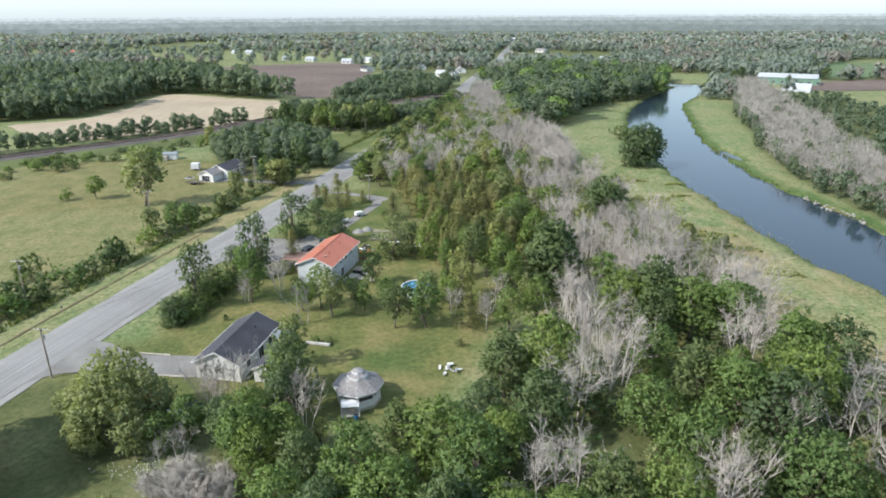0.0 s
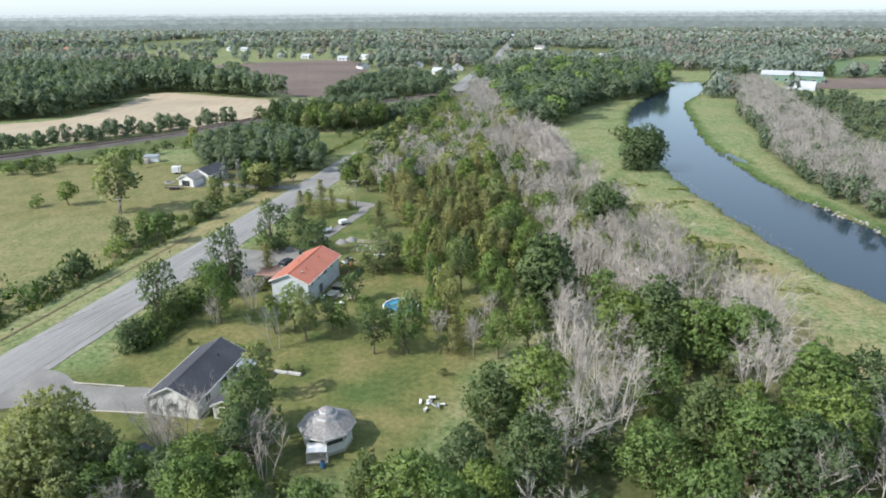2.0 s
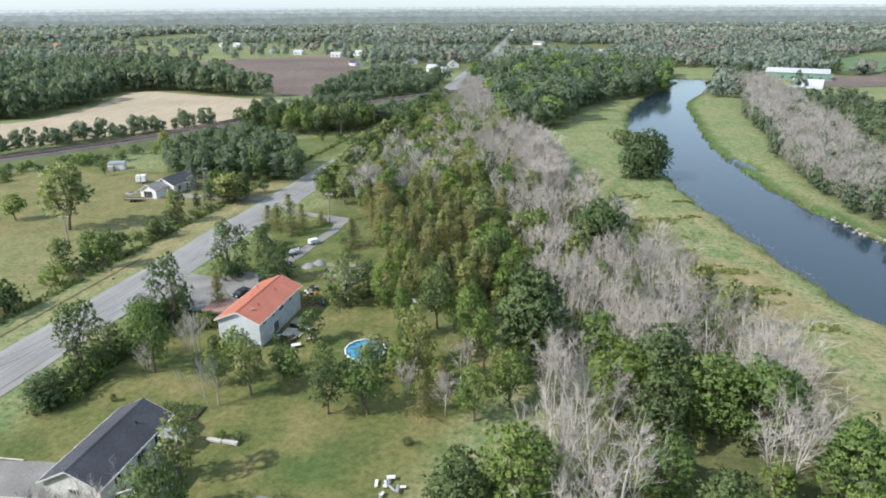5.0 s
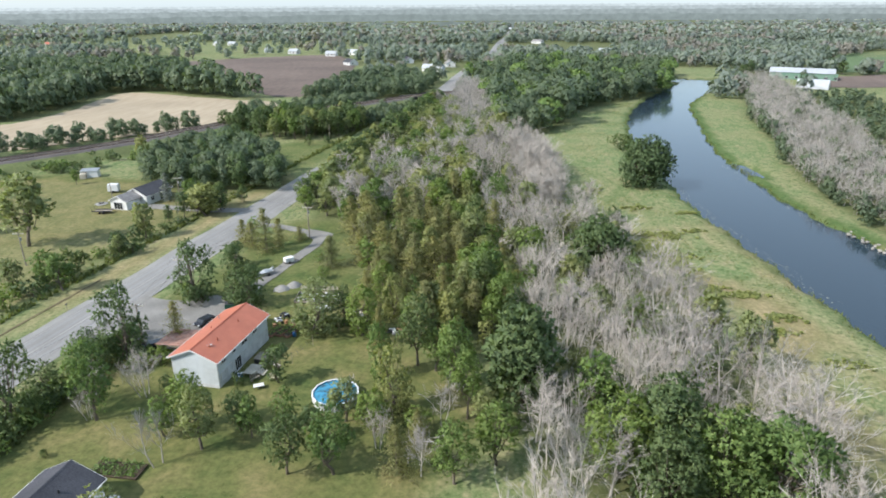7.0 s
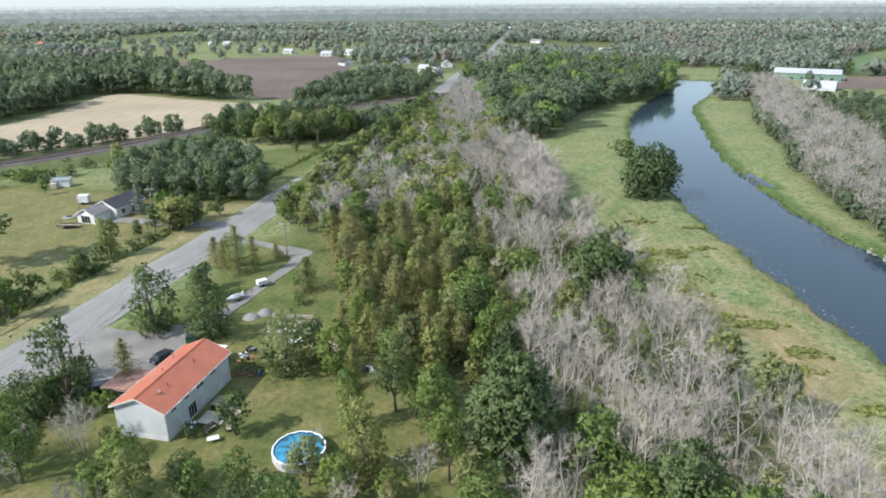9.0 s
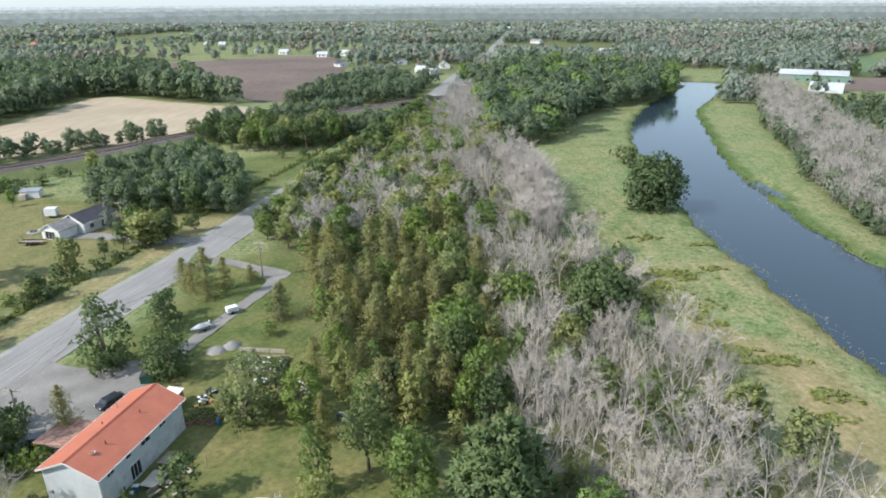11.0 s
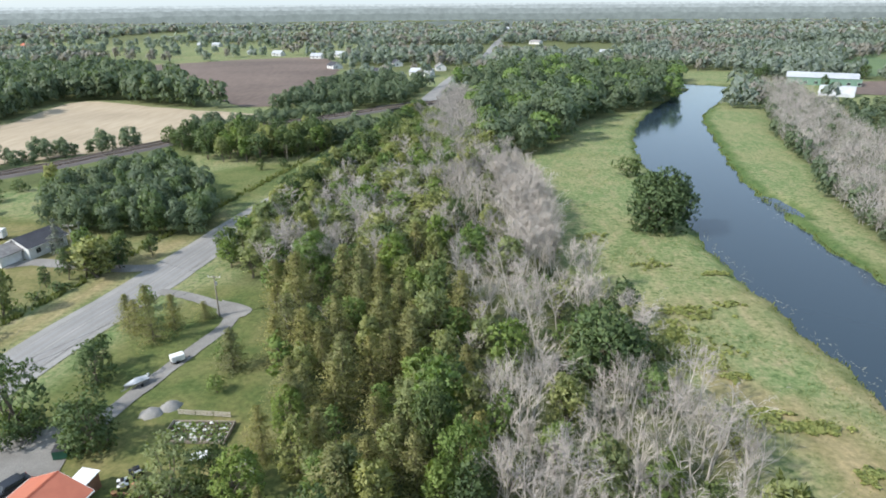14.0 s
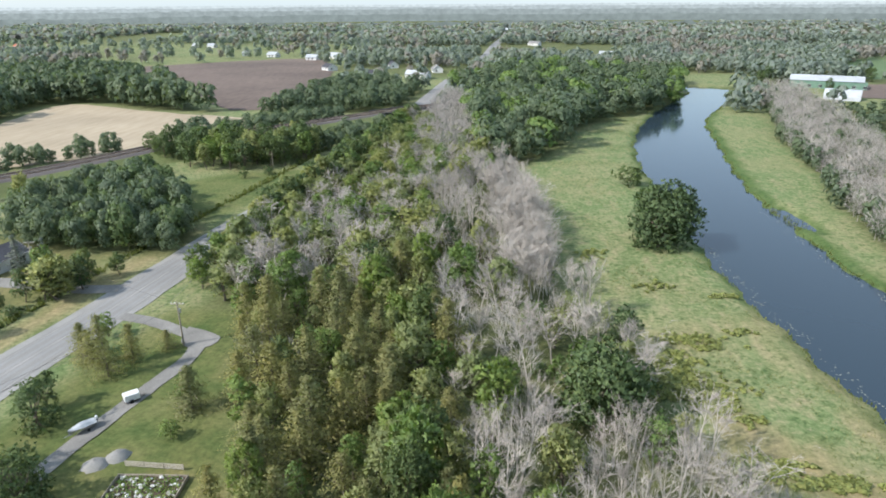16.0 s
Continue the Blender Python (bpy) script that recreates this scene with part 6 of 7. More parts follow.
for i, p in enumerate(fine_track[:-1]):
    if -230 < p.x < -20:
        d = (fine_track[i + 1] - p).normalized()
        side = Vector((d.y, -d.x, 0))
        for off in (-2.2, 2.2):
            c = p + side * off
            z = track_z(p) + 0.1
            b = len(sv)
            for a, e in ((-1.3, -0.13), (1.3, -0.13), (1.3, 0.13), (-1.3, 0.13)):
                q = c + side * a + d * e
                sv += [(q.x, q.y, z), (q.x, q.y, z + 0.14)]
            sf += [(b + 1, b + 3, b + 5, b + 7), (b, b + 2, b + 3, b + 1), (b + 2, b + 4, b + 5, b + 3), (b + 4, b + 6, b + 7, b + 5), (b + 6, b, b + 1, b + 7)]
tagged(mesh_ob("railway_sleepers", sv, sf, M_TIMBER), "dark timber railway sleepers", "sleepers", kind="stuff")
bridge = thing("railway_bridge", -35, 388.5, 0, 45, "dark steel railway bridge over the highway", "bridge")
box("deck", (26, 9.6, 0.5), (0, 0, 4.9), M_TIMBER, bridge, 0.05)
for s in (-1, 1):
    box("girder", (26, 0.5, 1.7), (0, s * 5.0, 4.9), M_DARK, bridge, 0.06)
    for k in range(9):
        box("stiffener", (0.15, 0.2, 1.6), (-12 + 3 * k, s * 5.32, 4.9), M_DARK, bridge)
    box("abutment", (2.5, 11, 4.8), (s * 12.5, 0, 2.35), M_PLASTER, bridge, 0.1)

# ---- poles and wires ----


def utility_pole(x, y, h, turn, arm=True):
    u = thing("utility_pole", x, y, -0.3, turn, "weathered wooden utility pole beside the highway", "utility pole", "utility poles")
    rod("pole", (0, 0, 0), (0, 0, h + 0.3), 0.16, M_TIMBER, u, 9, 0.10)
    if arm:
        box("crossarm", (2.2, 0.1, 0.14), (0, 0.1, h - 0.1), M_TIMBER_PALE, u, 0.01)
        for s in (-1.0, -0.4, 0.4, 1.0):
            lathe("insulator", [(0.04, 0), (0.07, 0.08), (0.04, 0.2)], 6, M_WHITE, u).location = (s, 0.1, h - 0.03)
        rod("transformer", (0.25, 0.0, h - 1.6), (0.25, 0.0, h - 0.9), 0.18, M_STEEL, u, 8)
    return u


POLES = [(-72.7, 78.8, 8.4), (-55.4, 126.0, 7.6), (-57.6, 145.2, 7.6), (-42.0, 177.8, 7.8), (-46, 232, 8.0)]
for x, y, h in POLES:
    utility_pole(x, y, h, 0, True)
SIDE = [(-93.8, 103.1, 9.2), (-86.0, 205.0, 7.2), (-103.2, 201.2, 6.4), (-64.7, 294.6, 6.0), (-98, 158, 7.5)]
for x, y, h in SIDE:
    utility_pole(x, y, h, 10, h > 7)


def wire(a, b, sag):
    vs, fs = [], []
    pts = [Vector(a).lerp(Vector(b), k / 10) + Vector((0, 0, -4 * sag * (k / 10) * (1 - k / 10))) for k in range(11)]
    tube(pts, [0.018] * 11, 3, vs, fs)
    tagged(mesh_ob("overhead_wire", vs, fs, M_DARK), "thin dark overhead wire between utility poles", "wire", "overhead wires")


chain = [(-82, 30, 8.4)] + POLES
for (x0, y0, h0), (x1, y1, h1) in zip(chain, chain[1:]):
    for s in (-1.0, 1.0):
        wire((x0 + s, y0 + 0.1, h0), (x1 + s, y1 + 0.1, h1), 0.7)
wire((-57.6, 145.2, 7.4), (-86, 205, 7.1), 1.2)
wire((-86, 205, 7.1), (-103.2, 201.2, 6.3), 0.5)
wire((-42, 177.8, 7.6), (-86, 205, 7.0), 1.0)

# ---- vehicles and trailers ----


def car(name, x, y, turn, length, width, height, paint, label, cab=(0.18, 0.86), pickup=False):
    c = thing(name, x, y, 0, turn, label, "car")
    prof = [(0, 0.35), (0, 0.55), (0.03, 0.62), (cab[0], 0.68), (cab[0] + 0.09, 0.98), (cab[1] - 0.08, 1.0), (cab[1], 0.66), (1, 0.62), (1, 0.35)]
    bm = bmesh.new()
    rows = []
    for s in (-1, 1):
        rows.append([bm.verts.new((s * width / 2 * (0.84 if z > 0.8 else 1), (u - 0.5) * length, z * height)) for u, z in prof])
    for i in range(len(prof)):
        j = (i + 1) % len(prof)
        bm.faces.new((rows[0][i], rows[0][j], rows[1][j], rows[1][i]))
    bm.faces.new(rows[0])
    bm.faces.new(rows[1][::-1])
    bmesh.ops.recalc_face_normals(bm, faces=bm.faces[:])
    body = part("body", bm, paint, c, bevel=0.05)
    g0, g1 = (cab[0] + 0.05 - 0.5) * length, (cab[1] - 0.05 - 0.5) * length
    for s in (-1, 1):
        box("side_window", (0.03, (g1 - g0) * 0.8, 0.22 * height), (s * (width / 2 * 0.915), (g0 + g1) / 2, 0.83 * height), M_GLASS, c, 0.008, tilt=Matrix.Rotation(s * -0.16, 4, 'Y'))
        for u in (0.2, 0.8):
            w = lathe("wheel", [(0.3, -0.11), (0.36, -0.07), (0.36, 0.07), (0.3, 0.11)], 14, M_RUBBER, c)
            w.matrix_basis = pose(s * (width / 2 - 0.08), (u - 0.5) * length, 0.36, 0, 90, 0)
            rim = lathe("rim", [(0.2, -0.115), (0.2, 0.115)], 10, M_STEEL, w)
        box("headlight", (0.34, 0.05, 0.14), (s * (width / 2 - 0.25), -length / 2 - 0.01, 0.56 * height), M_WHITE, c, 0.01)
        box("tail_light", (0.26, 0.05, 0.2), (s * (width / 2 - 0.2), length / 2 + 0.01, 0.56 * height), M_TAIL, c, 0.01)
    box("windscreen", (width * 0.78, 0.03, 0.34 * height), (0, (cab[0] + 0.045 - 0.5) * length - 0.03, 0.84 * height), M_GLASS, c, 0.006, tilt=Matrix.Rotation(-0.75, 4, 'X'))
    box("rear_window", (width * 0.76, 0.03, 0.34 * height), (0, (cab[1] - 0.04 - 0.5) * length + 0.03, 0.84 * height), M_GLASS, c, 0.006, tilt=Matrix.Rotation(0.55, 4, 'X'))
    return c


car("black_car", -48.4, 133.8, -28, 3.9, 1.75, 1.5, M_CARBLACK, "black hatchback parked on the gravel yard")
car("dark_jeep", -53.2, 124.6, -70, 4.2, 1.8, 1.75, M_CARBLACK, "dark jeep parked under the trees by a pole", (0.25, 0.97))
car("white_car", -49.0, 69.4, 70, 4.4, 1.8, 1.5, M_CARWHITE, "white car half hidden under the trees")
car("black_pickup", -46.4, 70.8, 60, 4.8, 1.9, 1.6, M_CARBLACK, "black pickup beside the white car")

tr = thing("white_trailer", -42.3, 162.2, 0, 42, "small white enclosed utility trailer on the drive", "trailer")
tr.scale = (0.78, 0.78, 0.85)
box("body", (2.6, 1.7, 1.15), (0, 0, 1.0), M_WHITE, tr, 0.1)
box("chassis", (2.7, 1.5, 0.12), (0, 0, 0.4), M_DARK, tr, 0.02)
for s in (-1, 1):
    w = lathe("wheel", [(0.28, -0.09), (0.31, 0), (0.28, 0.09)], 14, M_RUBBER, tr)
    w.matrix_basis = pose(-0.2, s * 0.85, 0.31, 90)
    box("mudguard", (0.8, 0.22, 0.05), (-0.2, s * 0.92, 0.68), M_DARK, tr)
    rod("drawbar", (1.3, s * 0.5, 0.42), (2.4, 0, 0.45), 0.04, M_DARK, tr, 6)
rod("jockey_wheel", (2.3, 0, 0.0), (2.3, 0, 0.6), 0.05, M_STEEL, tr, 6)

boat = thing("boat_on_trailer", -45.2, 155.2, 0, 236, "covered silver motorboat on its trailer beside the drive", "boat")
boat.scale = (0.7, 0.7, 0.75)
hull_v, hull_f = [], []
for i in range(11):
    u = i / 10
    half = 0.95 * (1 - max(0, (u - 0.45) / 0.55) ** 2.2)
    deckz = 1.15 + 0.25 * u * u
    keel = 0.5 + 0.35 * max(0, u - 0.6) ** 1.5
    yy = -2.4 + 4.8 * u
    hull_v += [(yy, -half, deckz), (yy, -half * 0.75, 0.75 + 0.2 * u), (yy, 0, keel), (yy, half * 0.75, 0.75 + 0.2 * u), (yy, half, deckz)]
    if i:
        for k in range(4):
            a = 5 * i + k
            hull_f.append((a - 5, a, a + 1, a - 4))
hull_f.append((0, 1, 2, 3, 4))
mesh_ob("hull", hull_v, hull_f, M_STEEL, boat)
cov_v, cov_f = [], []
for i in range(11):
    u = i / 10
    half = 1.0 * (1 - max(0, (u - 0.45) / 0.55) ** 2.2) + 0.02
    peak = 1.3 + 0.55 * math.exp(-((u - 0.45) / 0.25) ** 2) + 0.12 * u
    yy = -2.45 + 4.9 * u
    cov_v += [(yy, -half, 1.1 + 0.25 * u * u), (yy, -half * 0.5, (1.2 + peak) / 2 + 0.1), (yy, 0, peak), (yy, half * 0.5, (1.2 + peak) / 2 + 0.1), (yy, half, 1.1 + 0.25 * u * u)]
    if i:
        for k in range(4):
            a = 5 * i + k
            cov_f.append((a - 5, a - 4, a + 1, a))
cov_f.append((4, 3, 2, 1, 0))
mesh_ob("cover", cov_v, cov_f, M_CANVAS, boat, "silver-grey canvas boat cover")
box("outboard", (0.45, 0.4, 0.6), (-2.75, 0, 1.45), M_WHITE, boat, 0.08)
box("outboard_leg", (0.2, 0.14, 0.8), (-2.75, 0, 0.85), M_DARK, boat, 0.03)
for s in (-1, 1):
    rod("frame_rail", (-2.2, s * 0.6, 0.45), (3.3, 0, 0.45), 0.05, M_STEEL, boat, 6)
    w = lathe("wheel", [(0.27, -0.09), (0.3, 0), (0.27, 0.09)], 14, M_RUBBER, boat)
    w.matrix_basis = pose(-0.7, s * 1.05, 0.3, 90)

flat = thing("flatbed_trailer", -102.0, 194.2, 0, 6, "dark low flatbed trailer on the grass", "trailer")
for i in range(6):
    box("plank", (4.6, 0.3, 0.06), (0, -0.8 + 0.32 * i, 0.62), M_TIMBER, flat, 0.01)
for s in (-1, 1):
    box("side_rail", (4.8, 0.08, 0.3), (0, s * 1.0, 0.75), M_DARK, flat)
    for x in (-0.5, 0.4):
        lathe("wheel", [(0.3, -0.1), (0.34, 0), (0.3, 0.1)], 12, M_RUBBER, flat).matrix_basis = pose(x, s * 1.12, 0.34, 90)
    rod("ramp_post", (-2.5, s * 0.9, 0.6), (-2.6, s * 0.9, 1.7), 0.05, M_DARK, flat, 6)
fire = thing("fire_pit", -107.5, 202.5, 0, 0, "round stone fire pit on a bare patch", "fire pit")
lathe("ash_bed", [(1.7, -0.05), (1.6, 0.05)], 18, M_SHOULDER, fire)
for k in range(9):
    box("stone", (0.3, 0.25, 0.3), (0.6 * math.cos(k * 0.7), 0.6 * math.sin(k * 0.7), 0.18), M_BALLAST, fire, 0.06, rz=k * 0.7)

bin_ = thing("dumpster", -46.4, 139.8, 0, 15, "dark green steel dumpster on the gravel", "dumpster")
box("body", (1.7, 1.3, 1.2), (0, 0, 0.7), M_GREENBIN, bin_, 0.04)
for s in (-0.42, 0.42):
    box("lid", (0.82, 1.34, 0.06), (s, 0, 1.36), M_DARK, bin_, 0.02, tilt=Matrix.Rotation(0.12, 4, 'X'))
    box("fork_pocket", (0.12, 1.0, 0.18), (s * 2.1, 0, 0.85), M_GREENBIN, bin_, 0.02)


def quad_bike(x, y, turn, paint, label):
    q = thing("quad_bike", x, y, 0, turn, label, "quad bike", "quad bikes")
    box("body", (0.55, 1.5, 0.4), (0, 0, 0.62), paint, q, 0.1)
    box("seat", (0.4, 0.75, 0.15), (0, 0.2, 0.88), M_RUBBER, q, 0.05)
    for sx in (-1, 1):
        for sy in (-0.55, 0.55):
            lathe("wheel", [(0.22, -0.12), (0.28, -0.08), (0.28, 0.08), (0.22, 0.12)], 12, M_RUBBER, q).matrix_basis = pose(sx * 0.48, sy, 0.28, 0, 90)
            box("mudguard", (0.32, 0.5, 0.06), (sx * 0.45, sy, 0.66), paint, q, 0.02)
    rod("handlebar", (-0.4, -0.35, 1.05), (0.4, -0.35, 1.05), 0.03, M_DARK, q, 6)
    box("rack", (0.7, 0.4, 0.05), (0, -0.65, 0.92), M_STEEL, q, 0.01)


quad_bike(-36.1, 135.2, 30, M_WHITE, "white and black quad bike on the grass")
quad_bike(-35.6, 137.2, 50, M_CARBLACK, "black quad bike behind the white one")

# ---- gardens and yard clutter ----


def raised_bed(x, y, turn, w, l, label, crop):
    b = thing("raised_bed", x, y, 0, turn, label, "planter", "raised beds")
    for s in (-1, 1):
        box("side_board", (w, 0.06, 0.4), (0, s * l / 2, 0.2), M_TIMBER_RED, b, 0.01)
        box("end_board", (0.06, l - 0.06, 0.4), (s * w / 2, 0, 0.2), M_TIMBER_RED, b, 0.01)
    box("soil", (w - 0.08, l - 0.08, 0.3), (0, 0, 0.16), M_SOIL, b, 0.0)
    r = np.random.default_rng(int(abs(x * 10)))
    k = 120
    c = np.stack([r.uniform(-w / 2.3, w / 2.3, k), r.uniform(-l / 2.3, l / 2.3, k), r.uniform(0.35, 0.75, k)], 1)
    n = unit(r, k) + [0, 0, 0.8]
    v, f = leaf_sprays(c, n / np.linalg.norm(n, axis=1, keepdims=True), r.uniform(0.1, 0.2, k), r)
    mesh_ob("plants", v, f, crop, b, "leafy vegetable plants")["kind"] = "stuff"


for x, y, l in ((-35.6, 132.0, 3.8), (-34.1, 132.4, 4.2), (-32.6, 132.2, 4.4)):
    raised_bed(x, y, -20, 1.15, l, "reddish timber raised bed with vegetables", M_LEAF)


def flower_pot(x, y, r, mat, label):
    p = thing("flower_pot", x, y, 0, 0, label, "pot", "flower pots")
    lathe("pot", [(r * 0.7, 0), (r, r * 1.5), (r * 1.1, r * 1.5), (r * 1.1, r * 1.8), (r * 0.9, r * 1.8)], 12, mat, p)
    rr = np.random.default_rng(int(abs(x) * 100))
    c = unit(rr, 40) * [r, r, r * 0.8] * 1.1 + [0, 0, r * 2.4]
    n = unit(rr, 40) + [0, 0, 0.6]
    v, f = leaf_sprays(c, n / np.linalg.norm(n, axis=1, keepdims=True), np.full(40, 0.12), rr)
    mesh_ob("plant", v, f, M_LEAF, p, "leafy green pot plant")


for x, y, r, mat, lab in ((-36.3, 133.7, 0.32, M_BRICKRED, "terracotta pot with a green plant"), (-34.7, 135.0, 0.36, M_BRICKRED, "terracotta pot beside the raised beds"), (-33.6, 135.4, 0.3, M_TIMBER_PALE, "pale pot beside the raised beds"),
                          (-32.2, 135.0, 0.38, M_STONE, "pale stone pot with a plant"), (-36.9, 131.6, 0.3, M_BRICKRED, "terracotta pot with a green plant")):
    flower_pot(x, y, r, mat, lab)
drum = thing("blue_barrel", -32.0, 130.6, 0, 0, "blue plastic barrel at the raised beds", "barrel")
lathe("drum", [(0.27, 0), (0.31, 0.2), (0.31, 0.7), (0.26, 0.9)], 12, M_BLUE, drum)
lathe("lid", [(0.27, 0.9), (0.25, 0.96)], 12, M_DARK, drum)
plot = thing("vegetable_plot", -43.7, 97.4, 0, -4, "dark soil plot of leafy green vegetables", "garden plot")
box("soil", (6.2, 2.6, 0.16), (0, 0, 0.06), M_SOIL, plot, 0.02)
rr = np.random.default_rng(31)
for k in range(4):
    c = np.stack([rr.uniform(-2.8, 2.8, 150), -1.05 + 0.7 * k + rr.normal(0, 0.16, 150), rr.uniform(0.2, 0.65, 150)], 1)
    n = unit(rr, 150) + [0, 0, 0.9]
    v, f = leaf_sprays(c, n / np.linalg.norm(n, axis=1, keepdims=True), rr.uniform(0.1, 0.2, 150), rr)
    mesh_ob("crop_row", v, f, M_LEAF, plot, "row of leafy green vegetables")["kind"] = "stuff"
cart = thing("flat_cart", -29.4, 140.2, 0, 25, "low white-decked garden cart on the grass", "cart")
box("deck", (2.2, 1.3, 0.08), (0, 0, 0.62), M_WHITE, cart, 0.02, tilt=Matrix.Rotation(0.08, 4, 'X'))
box("frame", (2.0, 0.9, 0.1), (0, 0, 0.5), M_DARK, cart, 0.02)
for sx in (-0.7, 0.7):
    for sy in (-0.6, 0.6):
        lathe("wheel", [(0.2, -0.06), (0.23, 0), (0.2, 0.06)], 12, M_RUBBER, cart).matrix_basis = pose(sx, sy, 0.23, 90)
rod("handle", (1.0, 0, 0.5), (1.9, 0, 0.8), 0.03, M_STEEL, cart, 6)
rock = random.Random(4)


def boulder(name, x, y, z, s, mat, label, category="stone", group=""):
    bm = bmesh.new()
    bmesh.ops.create_icosphere(bm, subdivisions=1, radius=s)
    for v in bm.verts:
        v.co *= rock.uniform(0.7, 1.2)
        v.co.z *= 0.7
    ob = part(name, bm, mat, None)
    ob.matrix_basis = pose(x, y, z + s * 0.3, 0, 0, rock.uniform(0, 360))
    return tagged(ob, label, category, group)


bed = thing("stone_garden", -31.6, 145.3, 0, 2, "timber-framed garden plot full of white stones and weeds", "garden plot")
for s in (-1, 1):
    box("frame_board", (8.2, 0.12, 0.4), (0, s * 2.1, 0.2), M_TIMBER, bed, 0.02)
    box("frame_board", (0.12, 4.2, 0.5), (s * 4.1, 0, 0.25), M_TIMBER, bed, 0.02)
box("soil", (8.0, 4.0, 0.12), (0, 0, 0.1), M_SOIL, bed, 0)
for i in range(90):
    bm = bmesh.new()
    bmesh.ops.create_icosphere(bm, subdivisions=1, radius=rock.uniform(0.12, 0.3))
    for v in bm.verts:
        v.co *= rock.uniform(0.7, 1.25)
        v.co.z *= 0.6
    ob = part("stone", bm, M_STONE if i % 5 else M_WHITE, bed)
    ob.location = (rock.uniform(-3.8, 3.8), rock.uniform(-1.9, 1.9), 0.22)
r = np.random.default_rng(77)
c = np.stack([r.uniform(-3.9, 3.9, 480), r.uniform(-1.9, 1.9, 480), r.uniform(0.2, 0.5, 480)], 1)
n = unit(r, 480) + [0, 0, 0.8]
v, f = leaf_sprays(c, n / np.linalg.norm(n, axis=1, keepdims=True), r.uniform(0.12, 0.24, 480), r)
mesh_ob("undergrowth", v, f, M_LEAF, bed, "green weeds between the stones")["kind"] = "stuff"
for i in range(3):
    pl = thing("timber_pallet", -34.9 + 2.5 * i, 149.0 - 0.1 * i, 0, -2, "weathered timber pallet set on edge as a fence", "pallet", "pallets")
    for k in range(4):
        box("slat", (2.4, 0.03, 0.14), (0, 0, 0.15 + 0.2 * k), M_TIMBER_PALE, pl, 0.006)
    for s in (-1.1, 0, 1.1):
        box("batten", (0.09, 0.1, 0.85), (s, 0.07, 0.42), M_TIMBER, pl, 0.006)


def heap(name, x, y, rx, ry, h, mat, label, category, seed):
    """A loose heap of material with a lumpy skirt."""
    rr = random.Random(seed)
    vs, fs = [], []
    for i in range(6):
        u = i / 5
        for k in range(16):
            a = 2 * math.pi * k / 16
            q = (1 - u) * rr.uniform(0.88, 1.1)
            vs.append((rx * q * math.cos(a), ry * q * math.sin(a), h * (1 - (1 - u) ** 1.6) * rr.uniform(0.92, 1.08) - 0.05))
        if i:
            for k in range(16):
                fs.append(((i - 1) * 16 + k, (i - 1) * 16 + (k + 1) % 16, i * 16 + (k + 1) % 16, i * 16 + k))
    ob = mesh_ob(name, vs, fs, mat, smooth=True)
    ob.matrix_basis = pose(x, y, 0, 0, 0, rr.uniform(0, 90))
    return tagged(ob, label, category)


heap("gravel_mound", -39.8, 149.0, 1.7, 1.4, 0.9, M_SHOULDER, "heap of pale grey gravel", "heap", 1)
heap("gravel_mound", -37.9, 150.6, 1.6, 1.3, 1.0, M_SHOULDER, "second heap of pale grey gravel", "heap", 2)


def junk_pile(name, x, y, n, spread, mats, label, seed):
    j = thing(name, x, y, 0, 0, label, "pile")
    rr = random.Random(seed)
    for i in range(n):
        s = (rr.uniform(0.4, 1.5), rr.uniform(0.2, 0.6), rr.uniform(0.05, 0.3))
        box("board", s, (rr.gauss(0, spread), rr.gauss(0, spread), 0.08 + 0.1 * (i % 4)), mats[i % len(mats)], j, 0.01, rz=rr.uniform(0, 3.1),
            tilt=Matrix.Rotation(rr.uniform(-0.3, 0.3), 4, 'X'))


junk_pile("scrap_pile", -13.3, 85.0, 11, 0.8, (M_WHITE, M_STEEL, M_WHITE), "pile of white scrap boards on the lawn", 1)
junk_pile("wood_pile", -17.1, 147.4, 30, 0.7, (M_TIMBER_PALE, M_BRICKRED, M_TIMBER_PALE), "pile of split pale firewood among cedars", 2)
junk_pile("scrap_pile", -23.5, 139.9, 14, 0.7, (M_WHITE, M_TIMBER_PALE, M_DARK), "pile of white and dark scrap on grass", 3)
junk_pile("scrap_pile", -15.8, 132.8, 10, 0.5, (M_WHITE, M_DARK, M_STEEL), "small heap of white and dark scrap under trees", 4)
junk_pile("wood_pile", -14.0, 135.5, 16, 0.8, (M_TIMBER_PALE, M_BRICKRED), "scattered pale planks among the cedars", 5)
for k in range(2):
    bl = thing("concrete_beam", -36.4 + 2.2 * k, 91.4 - 0.35 * k, 0, -9, "pale concrete beam lying on the lawn", "beam", "concrete beams")
    box("beam", (2.1, 0.5, 0.4), (0, 0, 0.2), M_STONE, bl, 0.04)
net = thing("volleyball_net", -29.0, 124.9, 0, 71, "slack volleyball net between two thin posts", "net")
for s in (-2.85, 2.85):
    rod("post", (s, 0, 0), (s, 0, 1.9), 0.035, M_TIMBER, net, 6)
for z in (0.9, 1.15, 1.4, 1.65):
    rod("net_cord", (-2.85, 0, z), (2.85, 0, z), 0.012, M_DARK, net, 4)
mb = thing("mailbox", -76.0, 138.0, 0, 0, "dark mailbox on a post at the verge", "mailbox")
rod("post", (0, 0, 0), (0, 0, 1.05), 0.05, M_TIMBER, mb, 6)
box("box", (0.25, 0.5, 0.25), (0, 0, 1.15), M_DARK, mb, 0.05)
